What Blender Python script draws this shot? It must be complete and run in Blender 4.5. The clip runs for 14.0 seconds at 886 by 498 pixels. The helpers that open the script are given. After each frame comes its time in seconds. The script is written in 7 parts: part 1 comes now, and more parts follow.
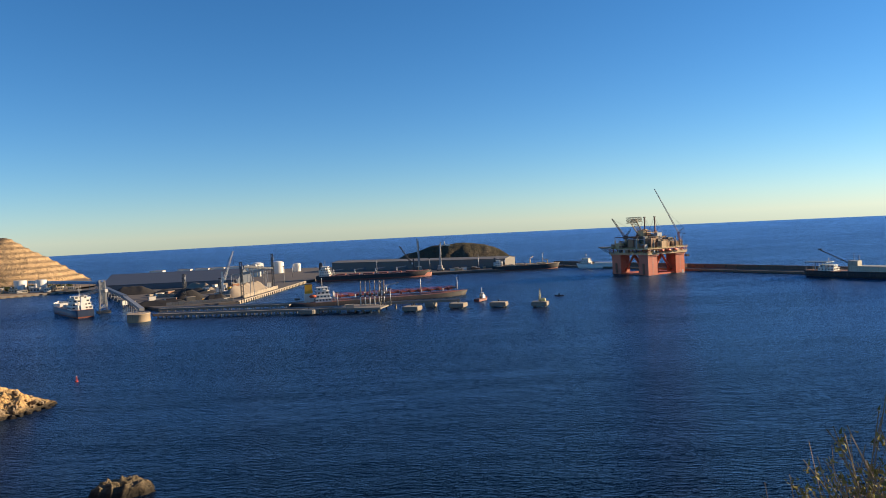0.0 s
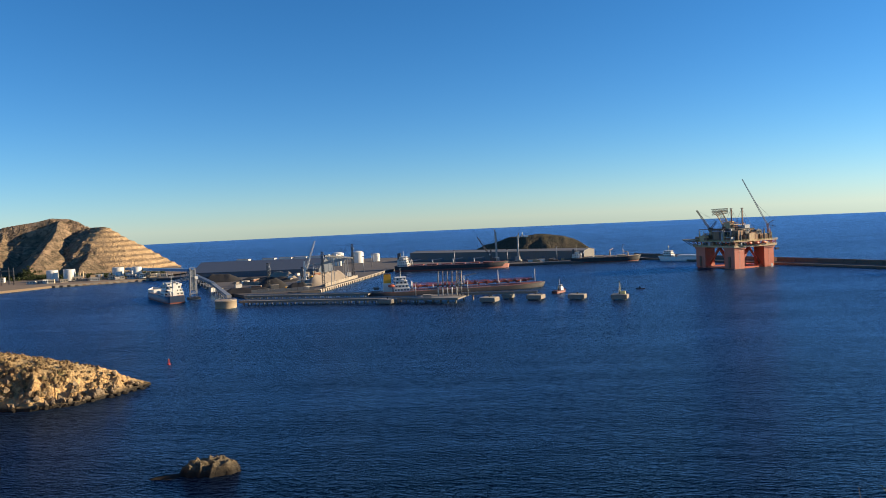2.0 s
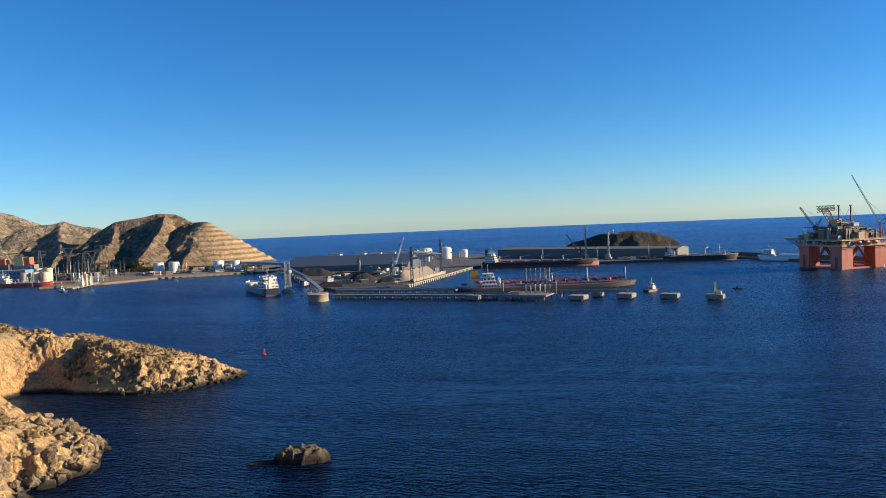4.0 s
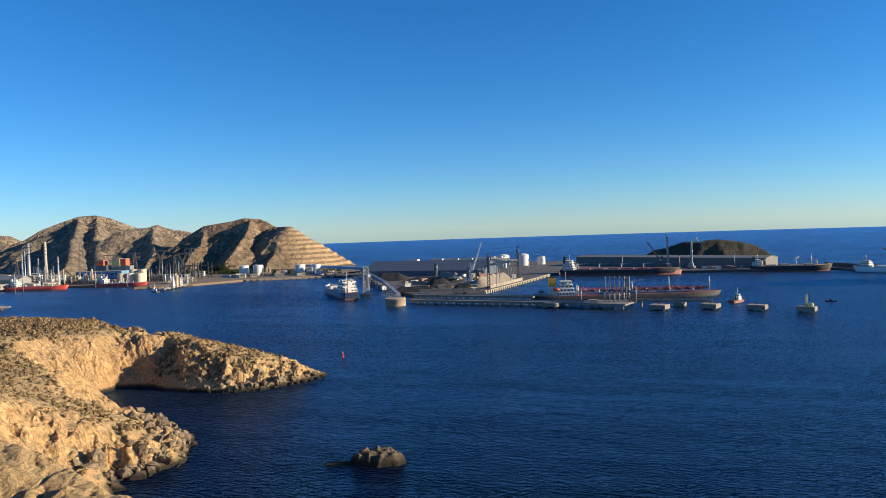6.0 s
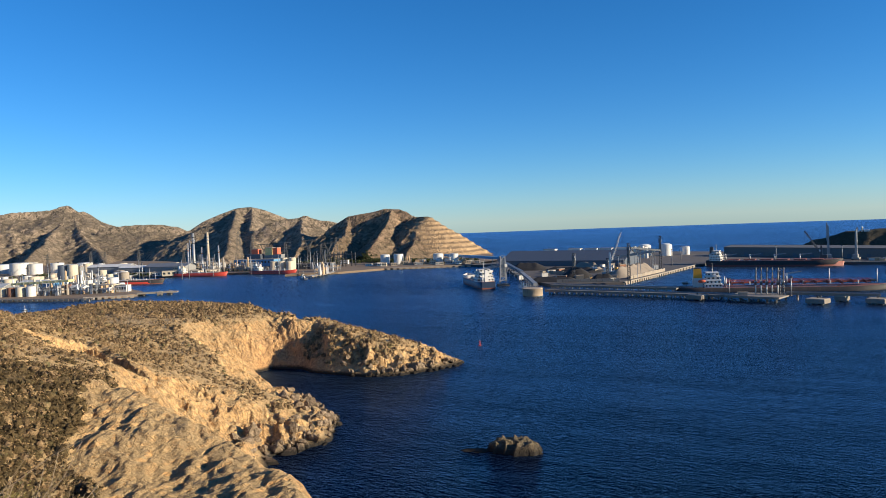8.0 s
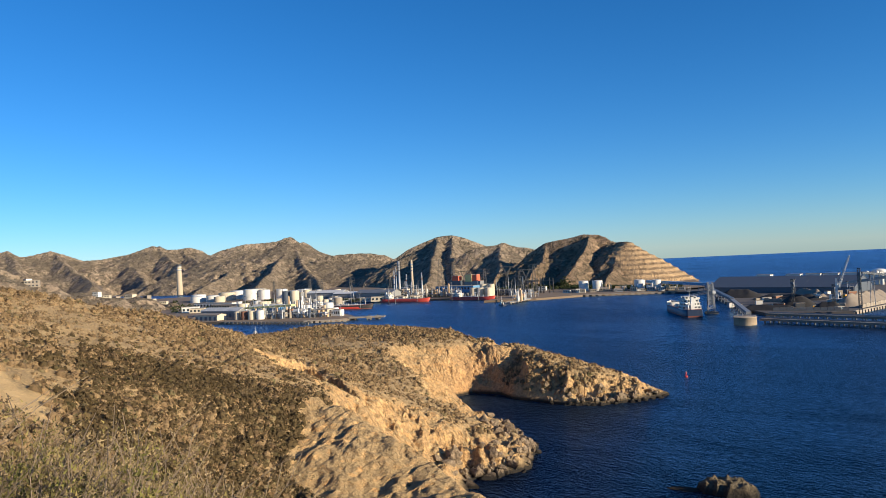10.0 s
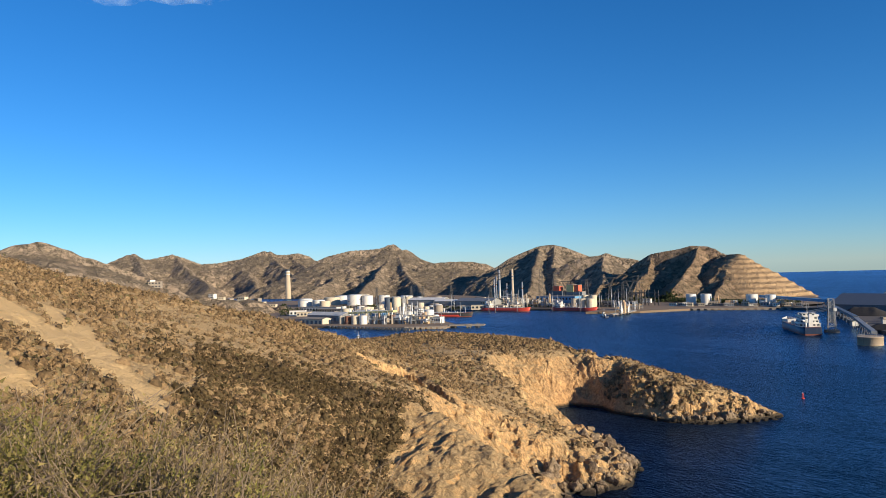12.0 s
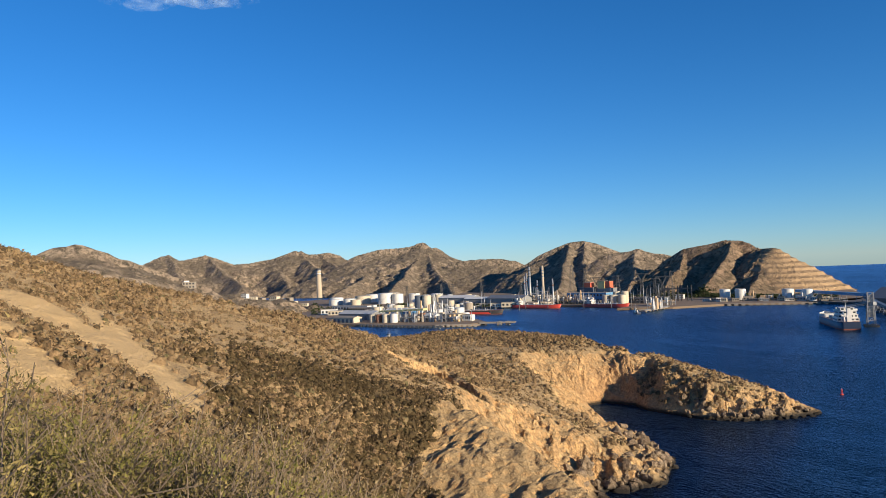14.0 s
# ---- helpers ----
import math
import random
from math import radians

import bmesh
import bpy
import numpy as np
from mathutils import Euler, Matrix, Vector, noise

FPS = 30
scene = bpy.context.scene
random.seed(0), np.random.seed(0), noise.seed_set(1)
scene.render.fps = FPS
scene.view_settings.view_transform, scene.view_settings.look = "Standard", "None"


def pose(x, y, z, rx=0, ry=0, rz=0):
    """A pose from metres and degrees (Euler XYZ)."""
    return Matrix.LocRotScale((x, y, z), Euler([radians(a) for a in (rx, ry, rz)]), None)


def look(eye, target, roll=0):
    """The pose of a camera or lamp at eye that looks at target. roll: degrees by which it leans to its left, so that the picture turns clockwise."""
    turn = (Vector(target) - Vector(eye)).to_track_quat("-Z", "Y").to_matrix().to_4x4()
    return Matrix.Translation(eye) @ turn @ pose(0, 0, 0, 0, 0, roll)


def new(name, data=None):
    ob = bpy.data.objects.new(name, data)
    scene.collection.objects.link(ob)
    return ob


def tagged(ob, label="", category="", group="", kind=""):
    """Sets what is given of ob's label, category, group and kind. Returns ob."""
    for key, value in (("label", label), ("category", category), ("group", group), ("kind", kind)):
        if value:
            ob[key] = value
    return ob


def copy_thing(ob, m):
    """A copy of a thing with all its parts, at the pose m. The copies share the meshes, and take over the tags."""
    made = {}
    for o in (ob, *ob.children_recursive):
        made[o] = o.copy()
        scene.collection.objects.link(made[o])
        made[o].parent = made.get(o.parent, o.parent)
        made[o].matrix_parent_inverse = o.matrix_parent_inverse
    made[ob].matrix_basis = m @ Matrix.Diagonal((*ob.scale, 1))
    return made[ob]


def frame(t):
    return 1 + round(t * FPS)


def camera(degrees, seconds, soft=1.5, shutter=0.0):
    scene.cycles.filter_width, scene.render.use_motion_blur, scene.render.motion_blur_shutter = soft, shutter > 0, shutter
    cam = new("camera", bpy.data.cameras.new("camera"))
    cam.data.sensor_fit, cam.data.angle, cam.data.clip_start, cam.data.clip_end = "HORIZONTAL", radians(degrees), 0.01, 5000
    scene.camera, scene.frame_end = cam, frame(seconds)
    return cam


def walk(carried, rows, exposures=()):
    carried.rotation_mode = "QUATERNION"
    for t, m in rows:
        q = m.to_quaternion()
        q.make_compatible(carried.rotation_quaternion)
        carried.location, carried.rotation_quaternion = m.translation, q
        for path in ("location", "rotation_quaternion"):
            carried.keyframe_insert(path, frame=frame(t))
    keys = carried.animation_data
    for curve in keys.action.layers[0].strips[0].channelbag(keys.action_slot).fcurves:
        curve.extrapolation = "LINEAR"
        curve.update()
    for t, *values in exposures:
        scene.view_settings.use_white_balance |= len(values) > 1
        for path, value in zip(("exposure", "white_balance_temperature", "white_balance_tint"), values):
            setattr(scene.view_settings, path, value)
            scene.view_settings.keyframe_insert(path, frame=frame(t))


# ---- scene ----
cam = camera(62.45, 14.0, soft=0.6)
EYE = Vector((0.0, 0.0, 72.0))
# seconds, yaw to the left, pitch up, lean to the right
ROWS = [
    (0, 0.38, -1.88, 2.83),
    (0.5, 1.73, -2.09, 2.66),
    (1, 4.79, -2.19, 2.81),
    (1.5, 5.81, -2.17, 2.66),
    (2, 6.49, -2.30, 2.62),
    (2.5, 8.86, -2.40, 2.75),
    (3, 11.57, -2.36, 2.81),
    (3.5, 12.24, -2.27, 2.48),
    (4, 13.38, -2.29, 2.39),
    (4.2, 14.88, -2.30, 2.42),
    (6.3, 20.50, -1.58, 1.75),
    (6.5, 21.50, -1.77, 1.67),
    (7, 23.50, -2.06, 1.85),
    (7.5, 28.43, -2.12, 2.10),
    (8, 30.13, -2.01, 2.17),
    (8.5, 32.71, -1.61, 2.35),
    (9, 39.10, -0.69, 2.66),
    (9.2, 40.68, -0.28, 2.85),
    (11.3, 51.21, 1.37, 1.88),
    (11.5, 51.95, 1.51, 1.82),
    (12, 53.29, 1.74, 1.79),
    (12.5, 54.40, 1.92, 1.82),
    (13, 54.67, 1.98, 1.92),
    (13.5, 54.89, 1.85, 2.19),
    (14, 55.61, 1.65, 2.42),
]
walk(cam, [(t, Matrix.Translation(EYE) @ pose(0, 0, 0, 90, 0, yaw) @ pose(0, 0, 0, pitch, 0, 0) @ pose(0, 0, 0, 0, 0, -lean)) for t, yaw, pitch, lean in ROWS],
     exposures=[(0.0, 1.0, 6500, 10), (3.0, 0.96, 5800, 6), (8.5, 0.86, 5450, 6), (14.0, 0.70, 5500, 8)])

# ---- sky and sun ----
SUN_AZ, SUN_EL = 77.0, 15.5
world = bpy.data.worlds.new("sky")
scene.world = world
world.use_nodes = True
wn = world.node_tree.nodes
wl = world.node_tree.links
sky = wn.new("ShaderNodeTexSky")
sky.sky_type = "NISHITA"
sky.sun_disc = False
sky.sun_elevation = radians(SUN_EL)
sky.sun_rotation = radians(SUN_AZ)
sky.altitude = 100
sky.air_density = 0.88
sky.dust_density = 0.0
sky.ozone_density = 5.2
clear = wn.new("ShaderNodeHueSaturation")
clear.inputs["Saturation"].default_value = 1.12
wl.new(sky.outputs["Color"], clear.inputs["Color"])
wl.new(clear.outputs["Color"], wn["Background"].inputs["Color"])
wn["Background"].inputs["Strength"].default_value = 0.073
sun = new("sun", bpy.data.lights.new("sun", "SUN"))
sun.data.energy = 5.0
sun.data.angle = radians(0.6)
sun.data.color = (1.0, 0.75, 0.46)
to_sun = Vector((math.sin(radians(SUN_AZ)) * math.cos(radians(SUN_EL)), math.cos(radians(SUN_AZ)) * math.cos(radians(SUN_EL)), math.sin(radians(SUN_EL))))
sun.matrix_world = look(to_sun * 300 + EYE, EYE)

# ---- materials ----
def material(name):
    m = bpy.data.materials.new(name)
    m.use_nodes = True
    return m, m.node_tree.nodes, m.node_tree.links, m.node_tree.nodes["Principled BSDF"]


def noise_node(n, l, scale, detail=4.0, rough=0.55, vector=None, lac=2.0):
    t = n.new("ShaderNodeTexNoise")
    t.inputs["Scale"].default_value = scale
    t.inputs["Detail"].default_value = detail
    t.inputs["Roughness"].default_value = rough
    t.inputs["Lacunarity"].default_value = lac
    if vector is not None:
        l.new(vector, t.inputs["Vector"])
    return t


def ramp_node(n, l, fac, stops):
    r = n.new("ShaderNodeValToRGB")
    e = r.color_ramp.elements
    while len(e) < len(stops):
        e.new(0.5)
    for k, (pos, col) in zip(e, stops):
        k.position = pos
        k.color = (*col, 1) if len(col) == 3 else col
    l.new(fac, r.inputs["Fac"])
    return r


def mix_node(n, l, fac, a, b, blend="MIX"):
    x = n.new("ShaderNodeMix")
    x.data_type = "RGBA"
    x.blend_type = blend
    for sock, v in ((x.inputs[0], fac), (x.inputs[6], a), (x.inputs[7], b)):
        if isinstance(v, (int, float)):
            sock.default_value = v
        elif isinstance(v, tuple):
            sock.default_value = (*v, 1)
        else:
            l.new(v, sock)
    return x.outputs[2]


def math_node(n, l, op, a, b=0.0, clamp=False):
    x = n.new("ShaderNodeMath")
    x.operation = op
    x.use_clamp = clamp
    for sock, v in ((x.inputs[0], a), (x.inputs[1], b)):
        if isinstance(v, (int, float)):
            sock.default_value = v
        else:
            l.new(v, sock)
    return x.outputs[0]


def place_of(n):
    return n.new("ShaderNodeNewGeometry").outputs["Position"]


def bump_node(n, l, height, strength, distance, normal=None):
    b = n.new("ShaderNodeBump")
    b.inputs["Strength"].default_value = strength
    b.inputs["Distance"].default_value = distance
    l.new(height, b.inputs["Height"])
    if normal is not None:
        l.new(normal, b.inputs["Normal"])
    return b.outputs["Normal"]


def painted(name, colour, rough=0.5, metal=0.0, wear=0.25, scale=0.35, stain=(0.16, 0.11, 0.08)):
    """Paint or sheet with weathering: broad fading and streaks of dirt or rust that run down."""
    m, n, l, b = material(name)
    p = place_of(n)
    broad = noise_node(n, l, scale * 0.35, 4, 0.6, p)
    mp = n.new("ShaderNodeMapping")
    mp.inputs["Scale"].default_value = (1, 1, 0.12)
    l.new(p, mp.inputs["Vector"])
    streak = noise_node(n, l, scale * 3, 5, 0.65, mp.outputs["Vector"])
    c = mix_node(n, l, math_node(n, l, "MULTIPLY", broad.outputs["Fac"], wear), colour, tuple(v * 0.55 for v in colour))
    sr = ramp_node(n, l, streak.outputs["Fac"], [(0.52, (0, 0, 0)), (0.75, (1, 1, 1))])
    c = mix_node(n, l, math_node(n, l, "MULTIPLY", sr.outputs["Color"], wear * 1.3), c, stain)
    rnd = n.new("ShaderNodeObjectInfo").outputs["Random"]
    hsv = n.new("ShaderNodeHueSaturation")
    l.new(c, hsv.inputs["Color"])
    l.new(math_node(n, l, "MULTIPLY_ADD", rnd, 0.16), hsv.inputs["Value"])
    hsv.inputs["Value"].links[0].from_node.inputs[2].default_value = 0.92
    l.new(hsv.outputs["Color"], b.inputs["Base Color"])
    b.inputs["Roughness"].default_value = rough
    b.inputs["Metallic"].default_value = metal
    fine = noise_node(n, l, scale * 8, 3, 0.6, p)
    l.new(bump_node(n, l, fine.outputs["Fac"], 0.25, 0.05), b.inputs["Normal"])
    return m


def water_material():
    m, n, l, b = material("sea_water")
    p = place_of(n)
    mp = n.new("ShaderNodeMapping")
    mp.inputs["Rotation"].default_value = (0, 0, radians(20))
    mp.inputs["Scale"].default_value = (0.42, 1.0, 1.0)
    l.new(p, mp.inputs["Vector"])
    v = mp.outputs["Vector"]
    swell = noise_node(n, l, 0.10, 3, 0.5, v)
    chop = noise_node(n, l, 0.62, 4, 0.62, v)
    rip = noise_node(n, l, 1.3, 3, 0.6, v)
    big = noise_node(n, l, 0.035, 3, 0.55, v)
    h = math_node(n, l, "ADD", math_node(n, l, "ADD", math_node(n, l, "MULTIPLY", swell.outputs["Fac"], 1.0), math_node(n, l, "MULTIPLY", big.outputs["Fac"], 2.2)), math_node(n, l, "ADD", math_node(n, l, "MULTIPLY", chop.outputs["Fac"], 1.15), math_node(n, l, "MULTIPLY", rip.outputs["Fac"], 0.6)))
    wave = bump_node(n, l, h, 1.0, 0.55)
    # calm lanes and ruffled water; the lanes' sky sheen is put into colour and gloss
    mp2 = n.new("ShaderNodeMapping")
    mp2.inputs["Rotation"].default_value = (0, 0, radians(-12))
    mp2.inputs["Scale"].default_value = (0.35, 1.3, 1.0)
    l.new(p, mp2.inputs["Vector"])
    lane = noise_node(n, l, 0.006, 5, 0.6, mp2.outputs["Vector"])
    lane.inputs["Distortion"].default_value = 1.2
    lr = ramp_node(n, l, lane.outputs["Fac"], [(0.36, (0.0003, 0.0015, 0.0070)), (0.52, (0.0005, 0.0027, 0.0135)), (0.62, (0.0014, 0.0072, 0.028))])
    calm = ramp_node(n, l, lane.outputs["Fac"], [(0.34, (0.85, 0.85, 0.85)), (0.50, (1.0, 1.0, 1.0)), (0.57, (1.32, 1.32, 1.32)), (0.66, (1.1, 1.1, 1.1))])
    n.remove(b)
    body = n.new("ShaderNodeBsdfDiffuse")
    l.new(lr.outputs["Color"], body.inputs["Color"])
    gloss = n.new("ShaderNodeBsdfGlossy")
    gloss.inputs["Roughness"].default_value = 0.28
    gloss.inputs["Color"].default_value = (0.46, 0.70, 1.0, 1)
    l.new(wave, gloss.inputs["Normal"])
    fres = n.new("ShaderNodeFresnel")
    fres.inputs["IOR"].default_value = 1.33
    l.new(wave, fres.inputs["Normal"])
    # ripple glints painted in: noise scales the gloss share up and down
    ripple_sheen = ramp_node(n, l, math_node(n, l, "ADD", math_node(n, l, "MULTIPLY", chop.outputs["Fac"], 0.55), math_node(n, l, "MULTIPLY", rip.outputs["Fac"], 0.45)), [(0.40, (0.45, 0.45, 0.45)), (0.60, (1.55, 1.55, 1.55))])
    share = math_node(n, l, "MULTIPLY", math_node(n, l, "MULTIPLY", math_node(n, l, "MULTIPLY", math_node(n, l, "POWER", fres.outputs["Fac"], 2.8), 2.2), calm.outputs["Color"]), ripple_sheen.outputs["Color"], True)
    both = n.new("ShaderNodeMixShader")
    l.new(share, both.inputs["Fac"])
    l.new(body.outputs["BSDF"], both.inputs[1])
    l.new(gloss.outputs["BSDF"], both.inputs[2])
    l.new(both.outputs["Shader"], n["Material Output"].inputs["Surface"])
    return m


def rock_ground(name, tan, pale, dark, soil, slope_lo=0.62, slope_hi=0.82, grain=1.0, wet=True, earth=None, fleck=0.65, rust=None):
    """Rock where the ground is steep, stony soil where it is flat; a dark wet band just over the sea."""
    m, n, l, b = material(name)
    geo = n.new("ShaderNodeNewGeometry")
    p = geo.outputs["Position"]
    big = noise_node(n, l, 0.03 * grain, 5, 0.6, p)
    mid = noise_node(n, l, 0.22 * grain, 9, 0.70, p)
    fine = noise_node(n, l, 1.6 * grain, 5, 0.7, p)
    mpv = n.new("ShaderNodeMapping")
    mpv.inputs["Scale"].default_value = (1, 1, 0.28)
    mpv.inputs["Rotation"].default_value = (0.25, 0.1, 0)
    l.new(p, mpv.inputs["Vector"])
    fold = noise_node(n, l, 0.30 * grain, 5, 0.62, mpv.outputs["Vector"])
    fold.inputs["Distortion"].default_value = 0.6
    crack = ramp_node(n, l, math_node(n, l, "ABSOLUTE", math_node(n, l, "SUBTRACT", fold.outputs["Fac"], 0.5)), [(0.0, (0, 0, 0)), (0.045, (1, 1, 1))])
    c = mix_node(n, l, ramp_node(n, l, mid.outputs["Fac"], [(0.36, (0, 0, 0)), (0.64, (1, 1, 1))]).outputs["Color"], tan, pale)
    c = mix_node(n, l, ramp_node(n, l, big.outputs["Fac"], [(0.48, (0, 0, 0)), (0.66, (0.75, 0.75, 0.75))]).outputs["Color"], c, mix_node(n, l, 0.45, pale, dark))
    c = mix_node(n, l, math_node(n, l, "MULTIPLY", math_node(n, l, "SUBTRACT", 1.0, crack.outputs["Color"]), 0.42), c, dark)
    lichen = noise_node(n, l, 0.75 * grain, 7, 0.75, p)
    c = mix_node(n, l, ramp_node(n, l, lichen.outputs["Fac"], [(0.48, (0, 0, 0)), (0.60, (fleck, fleck, fleck))]).outputs["Color"], c, dark)
    so = mix_node(n, l, ramp_node(n, l, fine.outputs["Fac"], [(0.4, (0, 0, 0)), (0.66, (1, 1, 1))]).outputs["Color"], soil, tuple(v * 1.5 for v in soil))
    sep = n.new("ShaderNodeSeparateXYZ")
    l.new(geo.outputs["Normal"], sep.inputs[0])
    up = math_node(n, l, "ADD", sep.outputs["Z"], math_node(n, l, "MULTIPLY", math_node(n, l, "SUBTRACT", mid.outputs["Fac"], 0.5), 0.35))
    flat = n.new("ShaderNodeMapRange")
    flat.inputs["From Min"].default_value = slope_lo
    flat.inputs["From Max"].default_value = slope_hi
    l.new(up, flat.inputs["Value"])
    c = mix_node(n, l, flat.outputs["Result"], c, so)
    if rust:
        ru = n.new("ShaderNodeAttribute")
        ru.attribute_name = "rust"
        c = mix_node(n, l, math_node(n, l, "MULTIPLY", ru.outputs["Fac"], mid.outputs["Fac"]), c, rust)
    if earth:
        at = n.new("ShaderNodeAttribute")
        at.attribute_name = "bare"
        c = mix_node(n, l, at.outputs["Fac"], c, mix_node(n, l, fine.outputs["Fac"], tuple(v * 0.8 for v in earth), tuple(v * 1.15 for v in earth)))
    if wet:
        spz = n.new("ShaderNodeSeparateXYZ")
        l.new(p, spz.inputs[0])
        wz = math_node(n, l, "ADD", spz.outputs["Z"], math_node(n, l, "MULTIPLY", fine.outputs["Fac"], -2.2))
        wr = n.new("ShaderNodeMapRange")
        wr.inputs["From Min"].default_value = -0.2
        wr.inputs["From Max"].default_value = 1.2
        l.new(wz, wr.inputs["Value"])
        c = mix_node(n, l, wr.outputs["Result"], (0.035, 0.03, 0.024), c)
    l.new(c, b.inputs["Base Color"])
    b.inputs["Roughness"].default_value = 0.95
    b.inputs["Specular IOR Level"].default_value = 0.2
    h = math_node(n, l, "ADD", math_node(n, l, "MULTIPLY", mid.outputs["Fac"], 1.0), math_node(n, l, "ADD", math_node(n, l, "MULTIPLY", crack.outputs["Color"], 0.12), math_node(n, l, "MULTIPLY", fine.outputs["Fac"], 0.22)))
    l.new(bump_node(n, l, h, 1.0, 1.7 / grain), b.inputs["Normal"])
    return m


def leaf_material(name, stops, rough=0.8, seed_scale=0.05, fleck=0.0, mingle=0.7):
    """Foliage whose colour changes from clump to clump and over the slope."""
    m, n, l, b = material(name)
    geo = n.new("ShaderNodeNewGeometry")
    big = noise_node(n, l, seed_scale, 3, 0.6, geo.outputs["Position"])
    v = math_node(n, l, "ADD", math_node(n, l, "MULTIPLY", geo.outputs["Random Per Island"], mingle), math_node(n, l, "MULTIPLY", math_node(n, l, "SUBTRACT", big.outputs["Fac"], 0.35), 1.0))
    r = ramp_node(n, l, v, stops)
    c = r.outputs["Color"]
    if fleck:
        f = noise_node(n, l, fleck, 5, 0.75, geo.outputs["Position"])
        k = ramp_node(n, l, f.outputs["Fac"], [(0.34, (0.72, 0.72, 0.72)), (0.6, (1.38, 1.38, 1.38))])
        c = mix_node(n, l, 1.0, c, k.outputs["Color"], "MULTIPLY")
        l.new(bump_node(n, l, f.outputs["Fac"], 0.8, 0.4), b.inputs["Normal"])
    l.new(c, b.inputs["Base Color"])
    b.inputs["Roughness"].default_value = rough
    b.inputs["Specular IOR Level"].default_value = 0.15
    return m


WATER = water_material()
HEADLAND = rock_ground("headland_rock", (0.55, 0.325, 0.130), (0.70, 0.465, 0.21), (0.13, 0.095, 0.064), (0.38, 0.268, 0.132), earth=(0.68, 0.475, 0.225), rust=(0.42, 0.17, 0.07))
FARROCK = rock_ground("hill_rock", (0.30, 0.200, 0.125), (0.43, 0.310, 0.20), (0.045, 0.042, 0.028), (0.125, 0.098, 0.060), fleck=0.85, grain=0.13, wet=False, slope_lo=0.7, slope_hi=0.95, earth=(0.50, 0.345, 0.19))
# greyer and paler than hill_rock: distance haze put into the colour
HAZEDHILL = rock_ground("far_hill_rock", (0.31, 0.235, 0.165), (0.46, 0.36, 0.25), (0.065, 0.060, 0.044), (0.155, 0.125, 0.085), fleck=0.85, grain=0.10, wet=False, slope_lo=0.7, slope_hi=0.95, earth=(0.42, 0.30, 0.175))
CONCRETE = painted("concrete", (0.27, 0.235, 0.19), 0.9, wear=0.5)
PALE = painted("pale_concrete", (0.35, 0.30, 0.235), 0.9, wear=0.4)
WHITE = painted("white_paint", (0.72, 0.70, 0.645), 0.45, wear=0.25)
GREYSHEET = painted("grey_sheet", (0.30, 0.30, 0.29), 0.5, 0.3, wear=0.3)
DARKSHEET = painted("dark_grey_sheet", (0.12, 0.14, 0.17), 0.5, 0.2, wear=0.3)
ORANGE = painted("orange_red_paint", (0.62, 0.13, 0.06), 0.5, wear=0.3)
REDHULL = painted("red_hull_paint", (0.60, 0.07, 0.04), 0.45, wear=0.25)
BLUEHULL = painted("dark_blue_hull_paint", (0.018, 0.032, 0.07), 0.45, wear=0.25)
BLACKHULL = painted("dark_hull_paint", (0.03, 0.028, 0.03), 0.75, wear=0.4)
DECKRED = painted("red_brown_deck", (0.22, 0.07, 0.05), 0.7, wear=0.35)
YELLOW = painted("yellow_paint", (0.86, 0.40, 0.02), 0.5, wear=0.2)
PALEYELLOW = painted("pale_yellow_paint", (0.66, 0.58, 0.24), 0.5, wear=0.2)
BLUE = painted("blue_sheet", (0.13, 0.30, 0.50), 0.5, wear=0.25)
STEEL = painted("galvanised_steel", (0.36, 0.37, 0.38), 0.5, 0.4, wear=0.4)
PYLONSTEEL = painted("weathered_pylon_steel", (0.15, 0.145, 0.135), 0.7, 0.2, wear=0.3)
DARKSTEEL = painted("dark_steel", (0.08, 0.085, 0.09), 0.55, 0.3, wear=0.4)
RUST = painted("rusty_steel", (0.26, 0.12, 0.07), 0.8, wear=0.5)
TANSTEEL = painted("tan_process_steel", (0.60, 0.41, 0.22), 0.6, wear=0.5)
COAL = painted("coal", (0.022, 0.021, 0.021), 0.9, wear=0.2)
CLINKER = painted("pale_bulk_heap", (0.27, 0.225, 0.175), 0.95, wear=0.3)
YARD = painted("harbour_yard", (0.10, 0.09, 0.085), 0.9, wear=0.6, scale=0.08)
PALEYARD = painted("dusty_yard", (0.23, 0.165, 0.105), 0.9, wear=0.5, scale=0.08)
GLASS = painted("dark_window", (0.03, 0.04, 0.05), 0.15, wear=0.05)

# ---- numbers over the ground ----
def hash2(ix, iy, seed):
    h = (ix.astype(np.int64) * 374761393 + iy.astype(np.int64) * 668265263 + seed * 1442695041) & 0x7FFFFFFF
    h = ((h ^ (h >> 13)) * 1274126177) & 0x7FFFFFFF
    return ((h ^ (h >> 16)) & 0xFFFF) / 65535.0


def value_noise(x, y, seed=0):
    ix, iy = np.floor(x), np.floor(y)
    fx, fy = x - ix, y - iy
    fx, fy = fx * fx * fx * (fx * (fx * 6 - 15) + 10), fy * fy * fy * (fy * (fy * 6 - 15) + 10)
    a, b = hash2(ix, iy, seed), hash2(ix + 1, iy, seed)
    c, d = hash2(ix, iy + 1, seed), hash2(ix + 1, iy + 1, seed)
    return (a + (b - a) * fx) * (1 - fy) + (c + (d - c) * fx) * fy


